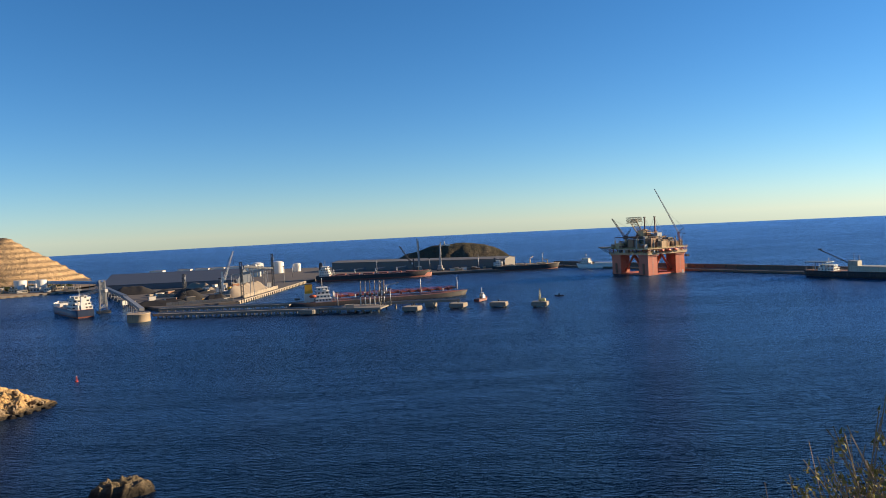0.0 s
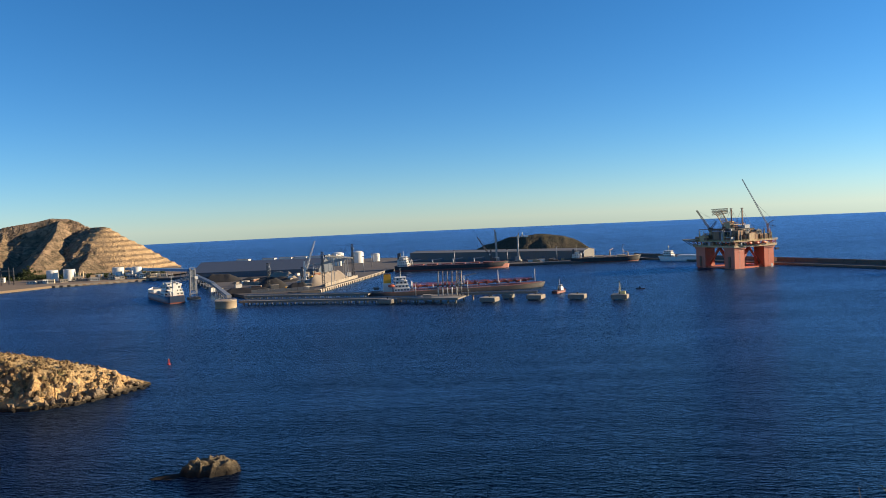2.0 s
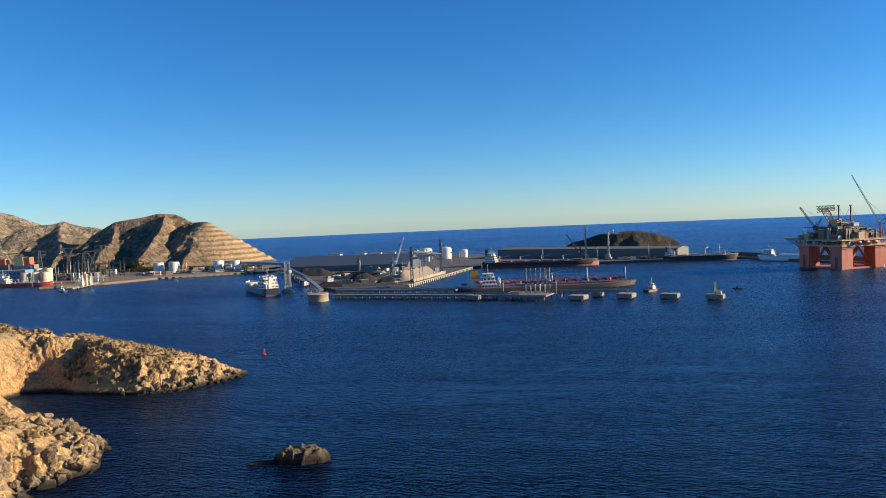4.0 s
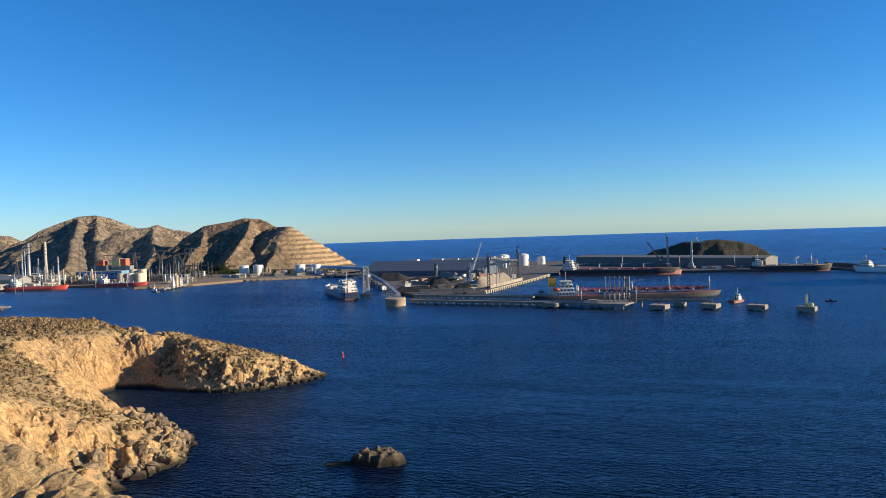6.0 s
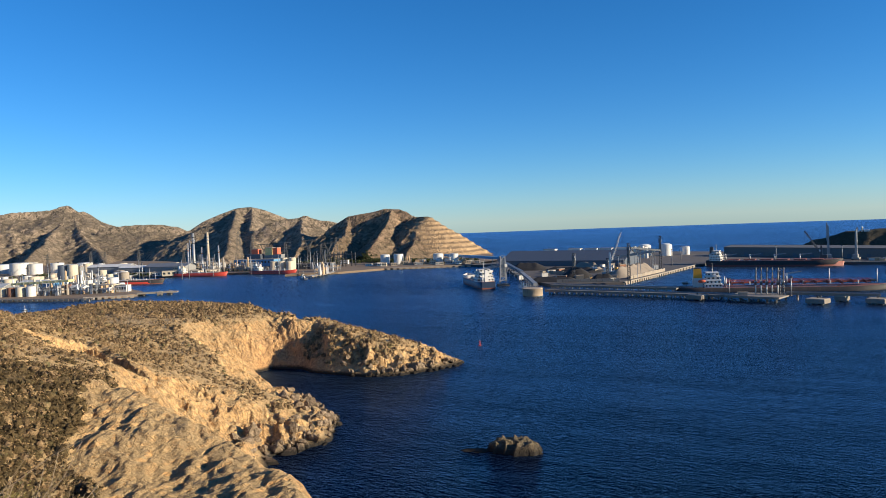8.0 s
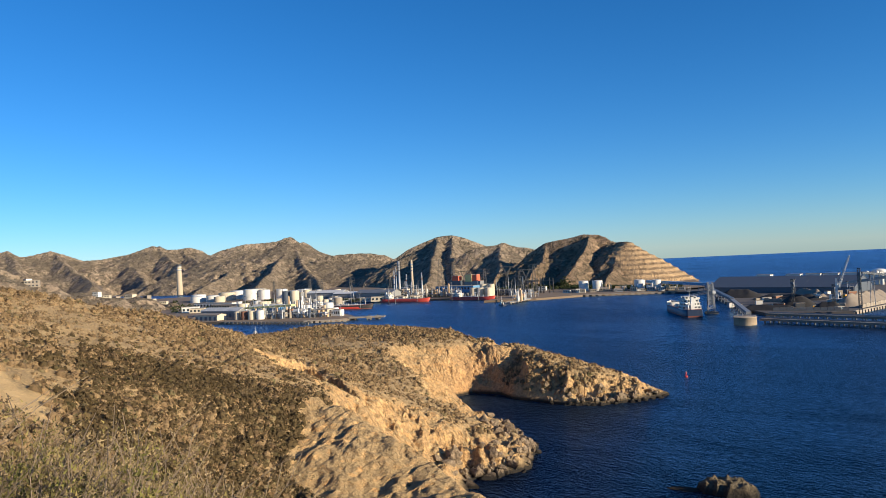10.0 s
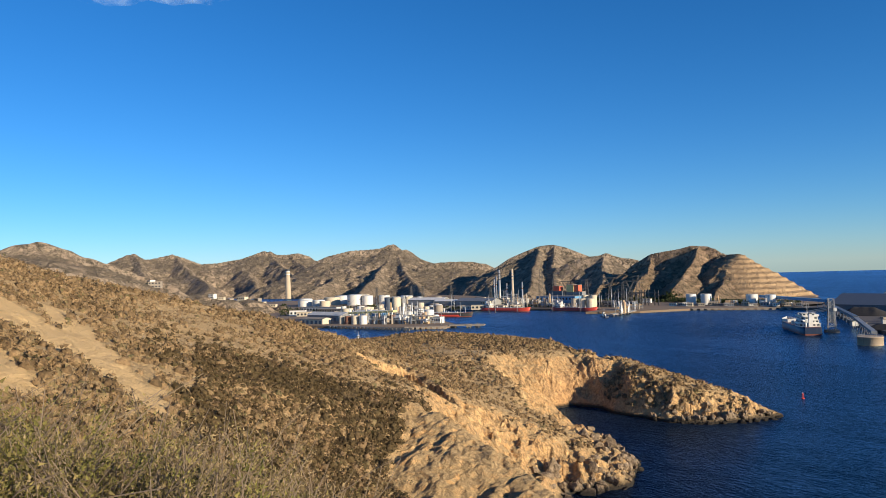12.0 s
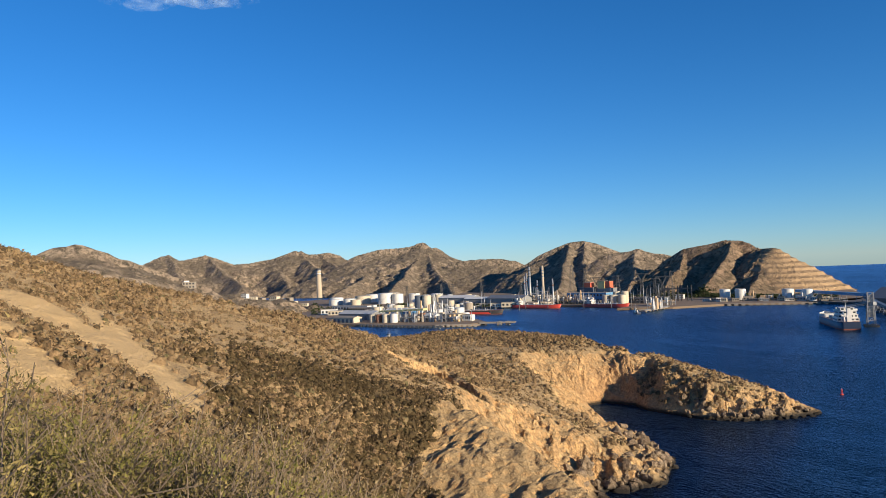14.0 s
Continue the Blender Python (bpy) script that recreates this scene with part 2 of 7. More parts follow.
def fbm(x, y, size, octaves=5, seed=0, gain=0.5):
    """Layered noise from -1 to 1, its largest swells about size metres across."""
    out, amp, tot, f = 0.0, 1.0, 0.0, 1.0 / size
    for k in range(octaves):
        out = out + amp * (value_noise(x * f + 17.3 * k, y * f - 9.1 * k, seed + k) * 2 - 1)
        tot += amp
        amp *= gain
        f *= 2.03
    return out / tot


def ridged(x, y, size, octaves=5, seed=0, gain=0.5):
    out, amp, tot, f = 0.0, 1.0, 0.0, 1.0 / size
    for k in range(octaves):
        v = 1 - np.abs(value_noise(x * f + 31.7 * k, y * f + 5.9 * k, seed + k) * 2 - 1)
        out = out + amp * v * v
        tot += amp
        amp *= gain
        f *= 2.03
    return out / tot


def blocks(x, y, size, seed=0):
    """Broken ground: each cell of an uneven net stands at its own height and tilt; the second value falls to 0 at the joints."""
    gx, gy = x / size, y / size
    ix, iy = np.floor(gx), np.floor(gy)
    best = np.full(x.shape, 9.0)
    second = np.full(x.shape, 9.0)
    level = np.zeros(x.shape)
    for dx in (-1, 0, 1):
        for dy in (-1, 0, 1):
            cx, cy = ix + dx, iy + dy
            px, py = cx + hash2(cx, cy, seed + 1), cy + hash2(cx, cy, seed + 2)
            d = np.hypot(gx - px, gy - py)
            tilt = (hash2(cx, cy, seed + 3) - 0.5) * 1.6 * (gx - px) + (hash2(cx, cy, seed + 4) - 0.5) * 1.6 * (gy - py)
            h = hash2(cx, cy, seed + 5) - 0.5 + tilt
            nearer = d < best
            second = np.where(nearer, best, np.minimum(second, d))
            level = np.where(nearer, h, level)
            best = np.where(nearer, d, best)
    return level, np.clip((second - best) * 4, 0, 1)


def smooth_max(a, b, k):
    h = np.clip(0.5 + 0.5 * (a - b) / k, 0, 1)
    return b + (a - b) * h + k * h * (1 - h)


def smooth_min(a, b, k):
    return -smooth_max(-a, -b, k)


def inside_and_distance(x, y, poly):
    """How far inside a closed line each place lies; outside it is minus."""
    best = np.full(x.shape, 1e9)
    inside = np.zeros(x.shape, bool)
    for (x0, y0), (x1, y1) in zip(poly, poly[1:] + poly[:1]):
        dx, dy = x1 - x0, y1 - y0
        t = np.clip(((x - x0) * dx + (y - y0) * dy) / (dx * dx + dy * dy), 0, 1)
        best = np.minimum(best, np.hypot(x - x0 - t * dx, y - y0 - t * dy))
        if y0 != y1:
            cross = ((y0 > y) != (y1 > y)) & (x < (x1 - x0) * (y - y0) / (y1 - y0) + x0)
            inside ^= cross
    return np.where(inside, best, -best)


def spaced(a, b, step, fine=None):
    """Even steps from a to b, closer ones in the stretch fine = (from, to, step)."""
    if fine is None:
        return np.linspace(a, b, int((b - a) / step) + 1)
    f0, f1, fs = fine
    return np.concatenate([np.arange(a, f0, step), np.arange(f0, f1, fs), np.arange(f1, b + step, step)])


def grid_mesh(name, x0, x1, y0, y1, step, height, keep=None, finex=None, finey=None):
    """A sheet of ground over a rectangle."""
    X, Y = np.meshgrid(spaced(x0, x1, step, finex), spaced(y0, y1, step, finey))
    ny, nx = X.shape
    Z = height(X, Y)
    co = np.stack([X, Y, Z], -1).reshape(-1, 3)
    i = np.arange(nx * ny).reshape(ny, nx)
    q = np.stack([i[:-1, :-1], i[:-1, 1:], i[1:, 1:], i[1:, :-1]], -1).reshape(-1, 4)
    if keep is not None:
        k = keep(X, Y, Z).reshape(-1)
        q = q[k[q].any(1)]
        used = np.zeros(nx * ny, bool)
        used[q] = True
        idx = np.cumsum(used) - 1
        co, q = co[used], idx[q]
    me = bpy.data.meshes.new(name)
    me.vertices.add(len(co))
    me.vertices.foreach_set("co", co.astype(np.float32).ravel())
    me.loops.add(q.size)
    me.loops.foreach_set("vertex_index", q.astype(np.int32).ravel())
    me.polygons.add(len(q))
    me.polygons.foreach_set("loop_start", (np.arange(len(q)) * 4).astype(np.int32))
    me.polygons.foreach_set("use_smooth", np.ones(len(q), bool))
    me.update(calc_edges=True)
    me.validate()
    return me


# ---- sea ----
def sea_disc():
    bm = bmesh.new()
    rings = [0.0, 60, 150, 300, 600, 1200, 2400, 4950]
    seg = 180
    last = None
    c = bm.verts.new((0, 0, 0))
    for r in rings[1:]:
        ring = [bm.verts.new((r * math.cos(2 * math.pi * k / seg), r * math.sin(2 * math.pi * k / seg), 0)) for k in range(seg)]
        for k in range(seg):
            j = (k + 1) % seg
            bm.faces.new((c, ring[k], ring[j]) if last is None else (last[k], ring[k], ring[j], last[j]))
        last = ring
    me = bpy.data.meshes.new("sea")
    bm.to_mesh(me)
    bm.free()
    me.materials.append(WATER)
    return tagged(new("sea", me), "deep blue sea ruffled by a light breeze", "water", kind="structure")


sea_disc()

# ---- the near headland ----
COAST = [(140, -300), (105, -60), (88, 15), (70, 55), (40, 78), (-10, 88), (-50, 98), (-82, 114), (-112, 133), (-138, 148), (-153, 157), (-165, 168), (-161, 178), (-157, 191), (-170, 211), (-192, 226), (-207, 232), (-220, 236), (-240, 248),
         (-257, 259), (-268, 265), (-266, 279), (-252, 285), (-240, 279), (-209, 281), (-193, 291), (-185, 307), (-181, 326), (-190, 333), (-232, 334), (-290, 342), (-345, 372), (-430, 430), (-540, 440), (-640, 380), (-760, 300), (-900, 100), (-900, -300)]
# the rock spur below the viewpoint: plan and height of its crest
SPUR = [(-40, 88, 20.0), (-80, 100, 25.2), (-92, 103, 25.0), (-107, 107, 25.8), (-122, 111, 27.0), (-147, 112, 31.5), (-165, 112, 36.0)]


def spur_height(x, y):
    z = np.full(x.shape, -50.0)
    bend = 2.5 * fbm(x, y, 14, 3, 61)
    for (x0, y0, z0), (x1, y1, z1) in zip(SPUR, SPUR[1:]):
        dx, dy = x1 - x0, y1 - y0
        L = math.hypot(dx, dy)
        t = np.clip(((x - x0) * dx + (y - y0) * dy) / (L * L), 0, 1)
        ex, ey = x - x0 - t * dx, y - y0 - t * dy
        r = np.hypot(ex, ey)
        back = (dx * ey - dy * ex) / L < 0
        c = z0 + (z1 - z0) * t - np.where(back, 1.25, 0.16) * np.maximum(r + bend - 1.5, 0) - np.where(back, 0.0, 0.0045) * r * r
        z = np.maximum(z, c)
    return z


def land_parts(x, y):
    wob = 2.4 * fbm(x, y, 22, 4, 11)
    d = inside_and_distance(x + wob, y + 2.4 * fbm(x, y, 22, 4, 23), COAST)
    # the long hillside across the gully
    crest = np.interp(y, [-60, 15, 48, 91, 135, 160, 200], [112, 86.0, 73.6, 62.3, 50.4, 40.8, 26.0]) + 1.0 * fbm(x, y, 40, 3, 5)
    hill = np.where(x > -272, crest - 0.205 * (x + 272), crest + 0.12 * (x + 272)) - 0.46 * np.maximum(x + 165, 0) * np.clip((y - 40) / 30, 0, 1)
    # the plateau and the point that runs out from it
    s = (-181 - x) * 0.995 + (326 - y) * 0.09
    c = (x + 181) * -0.09 + (y - 326) * 0.995
    point = np.minimum(4.0 + 0.192 * s, 28.6 + 0.006 * (s - 130)) - 0.32 * np.maximum(c - 2, 0)
    top = smooth_max(hill, point, 4.0)
    # the knoll under the viewer
    r = np.hypot(x, y) + 1e-6
    az = np.degrees(np.arctan2(-x, y))
    fall = np.clip(0.07 + 0.0070 * (95 - az), 0.07, 0.75)
    knoll = 70.35 - fall * r + np.maximum(fall - 0.45, 0) * np.minimum(r, 4.0) - 0.004 * np.maximum(r - 25, 0) ** 2 * np.clip((74 - az) / 8, 0, 1)
    top = smooth_max(top, knoll, 4.0)
    steep = 0.80 - 0.38 * np.exp(-((x + 195) ** 2 + (y - 205) ** 2) / (2 * 36 ** 2)) + 1.0 * np.exp(-((x + 260) ** 2 + (y - 280) ** 2) / (2 * 17 ** 2)) + 0.25 * np.exp(-((x + 226) ** 2 + (y - 294) ** 2) / (2 * 18 ** 2)) - 0.38 * np.exp(-((x + 188) ** 2 + (y - 312) ** 2) / (2 * 20 ** 2))
    cliff = 1.0 + steep * np.maximum(d, 0) * (1 + 0.25 * fbm(x, y, 30, 4, 31))
    z = smooth_min(top, cliff, 3.5)
    rough = np.clip((top - cliff) / 6 + 0.5, 0, 1)
    spur = smooth_min(spur_height(x, y), 1.0 + 1.5 * np.maximum(d, 0), 3.0)
    onspur = np.clip((spur - z) / 2.5 + 0.4, 0, 1)
    z = smooth_max(z, spur, 2.0)
    rough = np.maximum(rough, onspur)
    # folded and fluted rock: ribs that run down the fall, ledges across them, broken faces
    wx, wy = x + 5 * fbm(x, y, 18, 3, 73), y + 5 * fbm(x, y, 18, 3, 77)
    rib = ridged((wx * 0.64 + wy * 0.77) * 1.0, (wy * 0.64 - wx * 0.77) * 0.42, 13, 4, 41, 0.55)
    ledge = ridged((wx * 0.77 - wy * 0.64) * 1.0, (wx * 0.64 + wy * 0.77) * 0.35, 9, 4, 43, 0.55)
    crag = (rib - 0.5) * (4.6 - 3.9 * onspur) + (ledge - 0.5) * (2.8 - 2.5 * onspur) + (ridged(wx, wy, 4.2, 3, 45, 0.55) - 0.5) * (1.7 - 0.8 * onspur) + onspur * (2.2 * fbm(x, y, 17, 4, 47, 0.6) + 0.8 * fbm(x * 0.6 + y * 0.8, (y * 0.6 - x * 0.8) * 0.35, 4, 3, 49))
    b1, j1 = blocks(wx * 1.3, wy, 3.6, 301)
    crag = crag + (b1 * 0.8 - (1 - j1) * 0.45) * (1 - 0.5 * onspur)
    pits = np.clip(fbm(x, y, 11, 3, 305) * 3.2 - 0.75, 0, 1)
    crag = crag - 2.6 * pits * (1 - 0.6 * onspur)
    # a broken scarp along the rim of the plateau, with upright fins
    sd = -(x + 224) * 0.20 - (y - 158) * 0.98 + 3.0 * fbm(x, y, 8, 3, 81)
    al = (x + 224) * 0.98 - (y - 158) * 0.20
    fin = 1 + 0.4 * np.clip(fbm(al, al * 0, 5, 2, 85) * 4, -1, 1)
    part_of = np.clip(1.5 - np.abs(al) / 22, 0, 1)
    z = z - 9.0 * fin * np.clip(sd / 1.3 + 0.5, 0, 1) * np.clip(1 - sd / 30, 0, 1) * part_of
    rough = np.maximum(rough, np.clip(1.6 - np.abs(sd - 1) / 3.0, 0, 1) * np.clip(part_of * 1.5, 0, 1))
    # the cleft behind the spur
    cx, cy = x + 172, y - 128
    cleft = np.exp(-((cx * 0.82 + cy * 0.57 + 2 * fbm(x, y, 10, 3, 87)) / 2.6) ** 2) * np.clip(1.3 - np.abs(cx * -0.57 + cy * 0.82) / 16, 0, 1)
    z = z - 5.0 * cleft
    knobs = np.clip(fbm(x, y, 26, 3, 61) * 3 - 0.9, 0, 1) * (ridged(x, y, 7, 3, 67) - 0.3) * 3.0
    z = z + rough * crag * np.clip(d / 6, 0.15, 1) + (1 - rough) * (1.0 * fbm(x, y, 16, 4, 53) + 0.6 * knobs)
    near = np.clip((r - 5) / 30, 0, 1)
    ground = knoll + 0.25 * fbm(x, y, 4, 3, 59) * np.clip(r / 8 - 0.4, 0, 1)
    z = np.where(r < 36, z * near + ground * (1 - near), z)
    z = np.where(d > 0, np.maximum(z, np.minimum(0.4, d * 0.3 - 0.3)), np.maximum(-6, d * 1.0))
    return z, rough


def land_height(x, y):
    return land_parts(x, y)[0]


def bare_earth(x, y):
    """Where the hillside has slid and lies bare, 0 to 1."""
    w = 2.6 * fbm(x, y, 12, 5, 97, 0.6)
    out = np.zeros(x.shape)
    for x0, y0, r0, x1, y1, r1 in ((-186, 16, 7.5, -160, 31, 6.5), (-164, 31, 6.5, -135, 36, 3.5), (-200, 32, 5, -150, 33, 4), (-158, 7, 5, -125, 17, 3), (-140, 4, 4.5, -117, 12, 3), (-148, 41, 2.4, -141, 46, 2.0), (-108, 11, 2.5, -98, 15, 2.0)):
        dx, dy = x1 - x0, y1 - y0
        t = np.clip(((x - x0) * dx + (y - y0) * dy) / (dx * dx + dy * dy), 0, 1)
        d = np.hypot(x - x0 - t * dx, y - y0 - t * dy)
        out = np.maximum(out, np.clip((r0 + (r1 - r0) * t + w - d) / 1.2, 0, 1))
    return out


me = grid_mesh("headland", -420, 70, -40, 440, 1.0, land_height, lambda X, Y, Z: Z > -3, (-282, -62, 0.55), (84, 300, 0.55))
me.polygons.foreach_set("use_smooth", np.zeros(len(me.polygons), bool))
me.materials.append(HEADLAND)
co = np.empty(len(me.vertices) * 3, np.float32)
me.vertices.foreach_get("co", co)
co = co.reshape(-1, 3)
me.attributes.new("bare", "FLOAT", "POINT").data.foreach_set("value", bare_earth(co[:, 0], co[:, 1]).astype(np.float32))
rust = np.exp(-((co[:, 0] + 256) ** 2 + (co[:, 1] - 278) ** 2) / (2 * 12 ** 2)) * 0.75
me.attributes.new("rust", "FLOAT", "POINT").data.foreach_set("value", rust.astype(np.float32))
headland = tagged(new("ground", me), "sunlit tan limestone headland with cliffs and dry scrub soil", "ground", kind="structure")

# ---- the hills behind the harbour ----
def polar(az, d):
    return -d * math.sin(radians(az)), d * math.cos(radians(az))


# the crests of the ranges: azimuth to the left, distance, height
QUARRY_RIDGE = [(38.93, 1760, 71), (38.09, 1752, 86), (37.47, 1744, 97), (36.66, 1736, 101), (35.46, 1728, 106), (34.54, 1721, 112), (33.50, 1713, 109), (32.93, 1705, 104), (32.49, 1697, 94), (32.20, 1690, 84)]
KNOB_RIDGE = [(44.61, 1900, 69), (43.52, 1900, 88), (42.23, 1900, 97), (41.17, 1900, 102), (40.67, 1900, 107), (40.22, 1900, 98), (39.32, 1900, 92), (38.30, 1900, 85)]
ROUND_HILL = [(50.06, 2150, 66), (49.07, 2150, 83), (48.27, 2150, 101), (46.93, 2150, 124), (45.83, 2150, 138), (44.75, 2150, 141), (43.69, 2150, 131), (42.64, 2150, 113), (41.61, 2150, 94), (40.80, 2150, 64)]
WOODED_SADDLE = [(55.12, 2450, 95), (54.00, 2450, 101), (53.12, 2450, 103), (51.35, 2450, 103), (50.03, 2450, 93), (48.95, 2450, 71)]
TWIN_PEAK = [(64.56, 2700, 75), (63.46, 2700, 116), (62.36, 2700, 139), (60.60, 2700, 158), (58.83, 2700, 161), (58.13, 2700, 164), (57.50, 2700, 176), (57.06, 2700, 177), (56.54, 2700, 156), (56.09, 2700, 157), (55.75, 2700, 146), (55.10, 2700, 120), (54.45, 2700, 96), (53.50, 2700, 69)]
FAR_RANGE = [(78.83, 3300, 117), (77.89, 3300, 150), (76.75, 3300, 179), (76.17, 3300, 185), (75.60, 3300, 158), (74.83, 3300, 164), (73.64, 3300, 180), (72.85, 3300, 164), (71.65, 3300, 135), (70.42, 3300, 138), (68.76, 3300, 153), (67.92, 3300, 169), (67.07, 3300, 187), (66.23, 3300, 168), (65.37, 3300, 167), (64.51, 3300, 173), (63.66, 3300, 157), (62.60, 3300, 107)]
LEFT_HILL = [(85.93, 1450, 112), (84.60, 1450, 131), (83.59, 1450, 141), (82.38, 1450, 147), (81.16, 1450, 139), (79.73, 1450, 122), (77.89, 1450, 105), (75.63, 1450, 81), (73.49, 1450, 60)]
# spurs that run down from them: azimuth, distance, height at the top and at the foot
SPURS = [(34.2, 1712, 106, 36.3, 1400, 6), (31.9, 1670, 84, 33.2, 1400, 6), (37.5, 1745, 92, 38.9, 1460, 8), (40.6, 1900, 102, 41.7, 1600, 12), (45.8, 2150, 134, 47.3, 1620, 8), (44.6, 2150, 138, 45.0, 1680, 10),
         (57.0, 2700, 165, 55.2, 2020, 10), (57.2, 2700, 162, 60.0, 2060, 16), (60.0, 2700, 138, 64.0, 2150, 14), (55.8, 2700, 140, 52.4, 2200, 18), (66.6, 3300, 185, 64.6, 2600, 40), (65.0, 3300, 170, 62.4, 2500, 30), (73.4, 3300, 175, 71.0, 2600, 40), (76.4, 3300, 180, 74.2, 2600, 40), (69.0, 3300, 150, 67.4, 2600, 30)]


def cut_height(x, y):
    """The benched block that the quarry has left at the seaward end of the ridge, and where its ledges lie."""
    (x0, y0), (x1, y1) = polar(31.3, 1625), polar(32.2, 1700)
    dx, dy = x1 - x0, y1 - y0
    t = np.clip(((x - x0) * dx + (y - y0) * dy) / (dx * dx + dy * dy), 0, 1)
    r = np.hypot(x - x0 - t * dx, y - y0 - t * dy) + 6 * fbm(x, y, 70, 4, 91)
    cut = 90 - 0.66 * np.maximum(r - 4, 0)
    step = 9.5
    k = np.floor(cut / step)
    f = cut / step - k
    benched = (k + 0.40 * np.clip(f / 0.62, 0, 1) + 0.60 * np.clip((f - 0.62) / 0.25, 0, 1)) * step + 0.9 * fbm(x, y, 12, 3, 93)
    wild = cut + 16 * (ridged(x, y, 42, 5, 95) - 0.5)
    return benched + (wild - benched) * natural(x, y), np.clip(np.abs(f - 0.74) / 0.1 - 1.0, 0, 1)


def natural(x, y):
    """1 where the seaward block was never quarried."""
    az = np.degrees(np.arctan2(-x, y)) + 0.5 * fbm(x, y, 40, 4, 99)
    return np.clip((az - 32.0) / 0.3, 0, 1)


def raw_hill(x, y):
    wx, wy = x + 18 * fbm(x, y, 240, 4, 71), y + 18 * fbm(x, y, 240, 4, 79)
    g = ridged(wx, wy, 270, 6, 83, 0.5)
    z = np.full(x.shape, -12.0)
    crest = np.full(x.shape, 1.0)
    for fall, line in ((0.62, QUARRY_RIDGE), (0.52, KNOB_RIDGE), (0.50, ROUND_HILL), (0.36, WOODED_SADDLE), (0.42, TWIN_PEAK), (0.34, FAR_RANGE), (0.42, LEFT_HILL)):
        for (a0, d0, h0), (a1, d1, h1) in zip(line, line[1:]):
            (x0, y0), (x1, y1) = polar(a0, d0), polar(a1, d1)
            dx, dy = x1 - x0, y1 - y0
            t = np.clip(((x - x0) * dx + (y - y0) * dy) / (dx * dx + dy * dy), 0, 1)
            r = np.hypot(x - x0 - t * dx, y - y0 - t * dy)
            h = h0 + (h1 - h0) * t
            c = h - fall * r * (1 + 0.9 * (g - 0.45)) - 0.5 * np.minimum(r, 26)
            crest = np.where(c > z, h, crest)
            z = np.maximum(z, c)
    for a0, d0, h0, a1, d1, h1 in SPURS:
        (x0, y0), (x1, y1) = polar(a0, d0), polar(a1, d1)
        dx, dy = x1 - x0, y1 - y0
        t = np.clip(((wx - x0) * dx + (wy - y0) * dy) / (dx * dx + dy * dy), 0, 1)
        r = np.hypot(wx - x0 - t * dx, wy - y0 - t * dy)
        z = smooth_max(z, h0 + (h1 - h0) * t ** 0.8 - 0.72 * r, 3.0)
    below = np.clip((crest - z) / 22, 0.1, 1)
    z = np.where((y < 950) & (x > -1500), z - 60 * np.clip((x + 1330) / 120, 0, 1), z)
    return z + np.clip(z / 40, 0, 1) * below * ((g - 0.5) * 16 + 6 * fbm(x, y, 34, 4, 87) + 5 * (ridged(x, y, 26, 3, 89) - 0.5))


def hill_height(x, y):
    return np.maximum(raw_hill(x, y), np.maximum(cut_height(x, y)[0], -20))


def on_hill(x, y, least=-99.0):
    """The height of the hills at a place of the harbour plan."""
    x, y = sighted(x, y)[:2]
    return float(max(hill_height(np.array([[x]]), np.array([[y]]))[0, 0], least))


def hill_sheet(name, x0, x1, y0, y1, step, label):
    me = grid_mesh(name, x0, x1, y0, y1, step, hill_height, lambda X, Y, Z: Z > -2)
    me.polygons.foreach_set("use_smooth", np.zeros(len(me.polygons), bool))
    me.materials.append(FARROCK if name == "quarry_hill" else HAZEDHILL)
    co = np.empty(len(me.vertices) * 3, np.float32)
    me.vertices.foreach_get("co", co)
    co = co.reshape(-1, 3).astype(float)
    cut, ledge = cut_height(co[:, 0], co[:, 1])
    bare = (1 - 0.42 * ledge) * np.clip((cut - raw_hill(co[:, 0], co[:, 1])) / 6, 0, 1) * np.clip((88 - co[:, 2]) / 6, 0, 1) * (1 - 0.8 * natural(co[:, 0], co[:, 1]))
    me.attributes.new("bare", "FLOAT", "POINT").data.foreach_set("value", bare.astype(np.float32))
    tagged(new("backdrop", me), label, "hills", kind="structure")


hill_sheet("hills", -3700, -1110, -100, 2350, 6.5, "bare brown limestone hills in low sunlight")
hill_sheet("quarry_hill", -1120, -640, 1080, 2000, 2.6, "quarried limestone hill cut into pale benches above the sea")

# ---- building helpers ----
def part(name, bm, mat, parent, label=""):
    me = bpy.data.meshes.new(name)
    bmesh.ops.recalc_face_normals(bm, faces=bm.faces)
    bm.to_mesh(me)
    bm.free()
    me.materials.append(mat)
    ob = new(name, me)
    ob.parent = parent
    if label:
        ob["label"] = label
    return ob


def again(ob, x, y, z, turn=0.0, parent=None):
    """The same part once more at another place of its thing."""
    o = new(ob.name.split(".")[0], ob.data)
    o.parent = parent or ob.parent
    o.matrix_basis = pose(x, y, z, 0, 0, turn)
    return o


def thing(name, x, y, z, turn, label, category, group=""):
    return tagged(set_at(new(name), x, y, z, turn), label, category, group)


def sighted(x, y):
    """Harbour places were paced out on a rougher survey: this turns and draws them in to the true bearings."""
    az, d = math.degrees(math.atan2(-x, y)), max(math.hypot(x, y), 1.0)
    if d < 330:
        return x, y, 0.0
    d = 1 / (1 / d + math.tan(radians(0.0098 * max(az - 30, 0))) / 68.8)
    turn = 0.38 - 0.0145 * az
    return (*polar(az + turn, d), turn)


def set_at(ob, x, y, z, turn=0.0):
    x, y, more = sighted(x, y)
    ob.matrix_basis = pose(x, y, z, 0, 0, turn + more)
    return ob


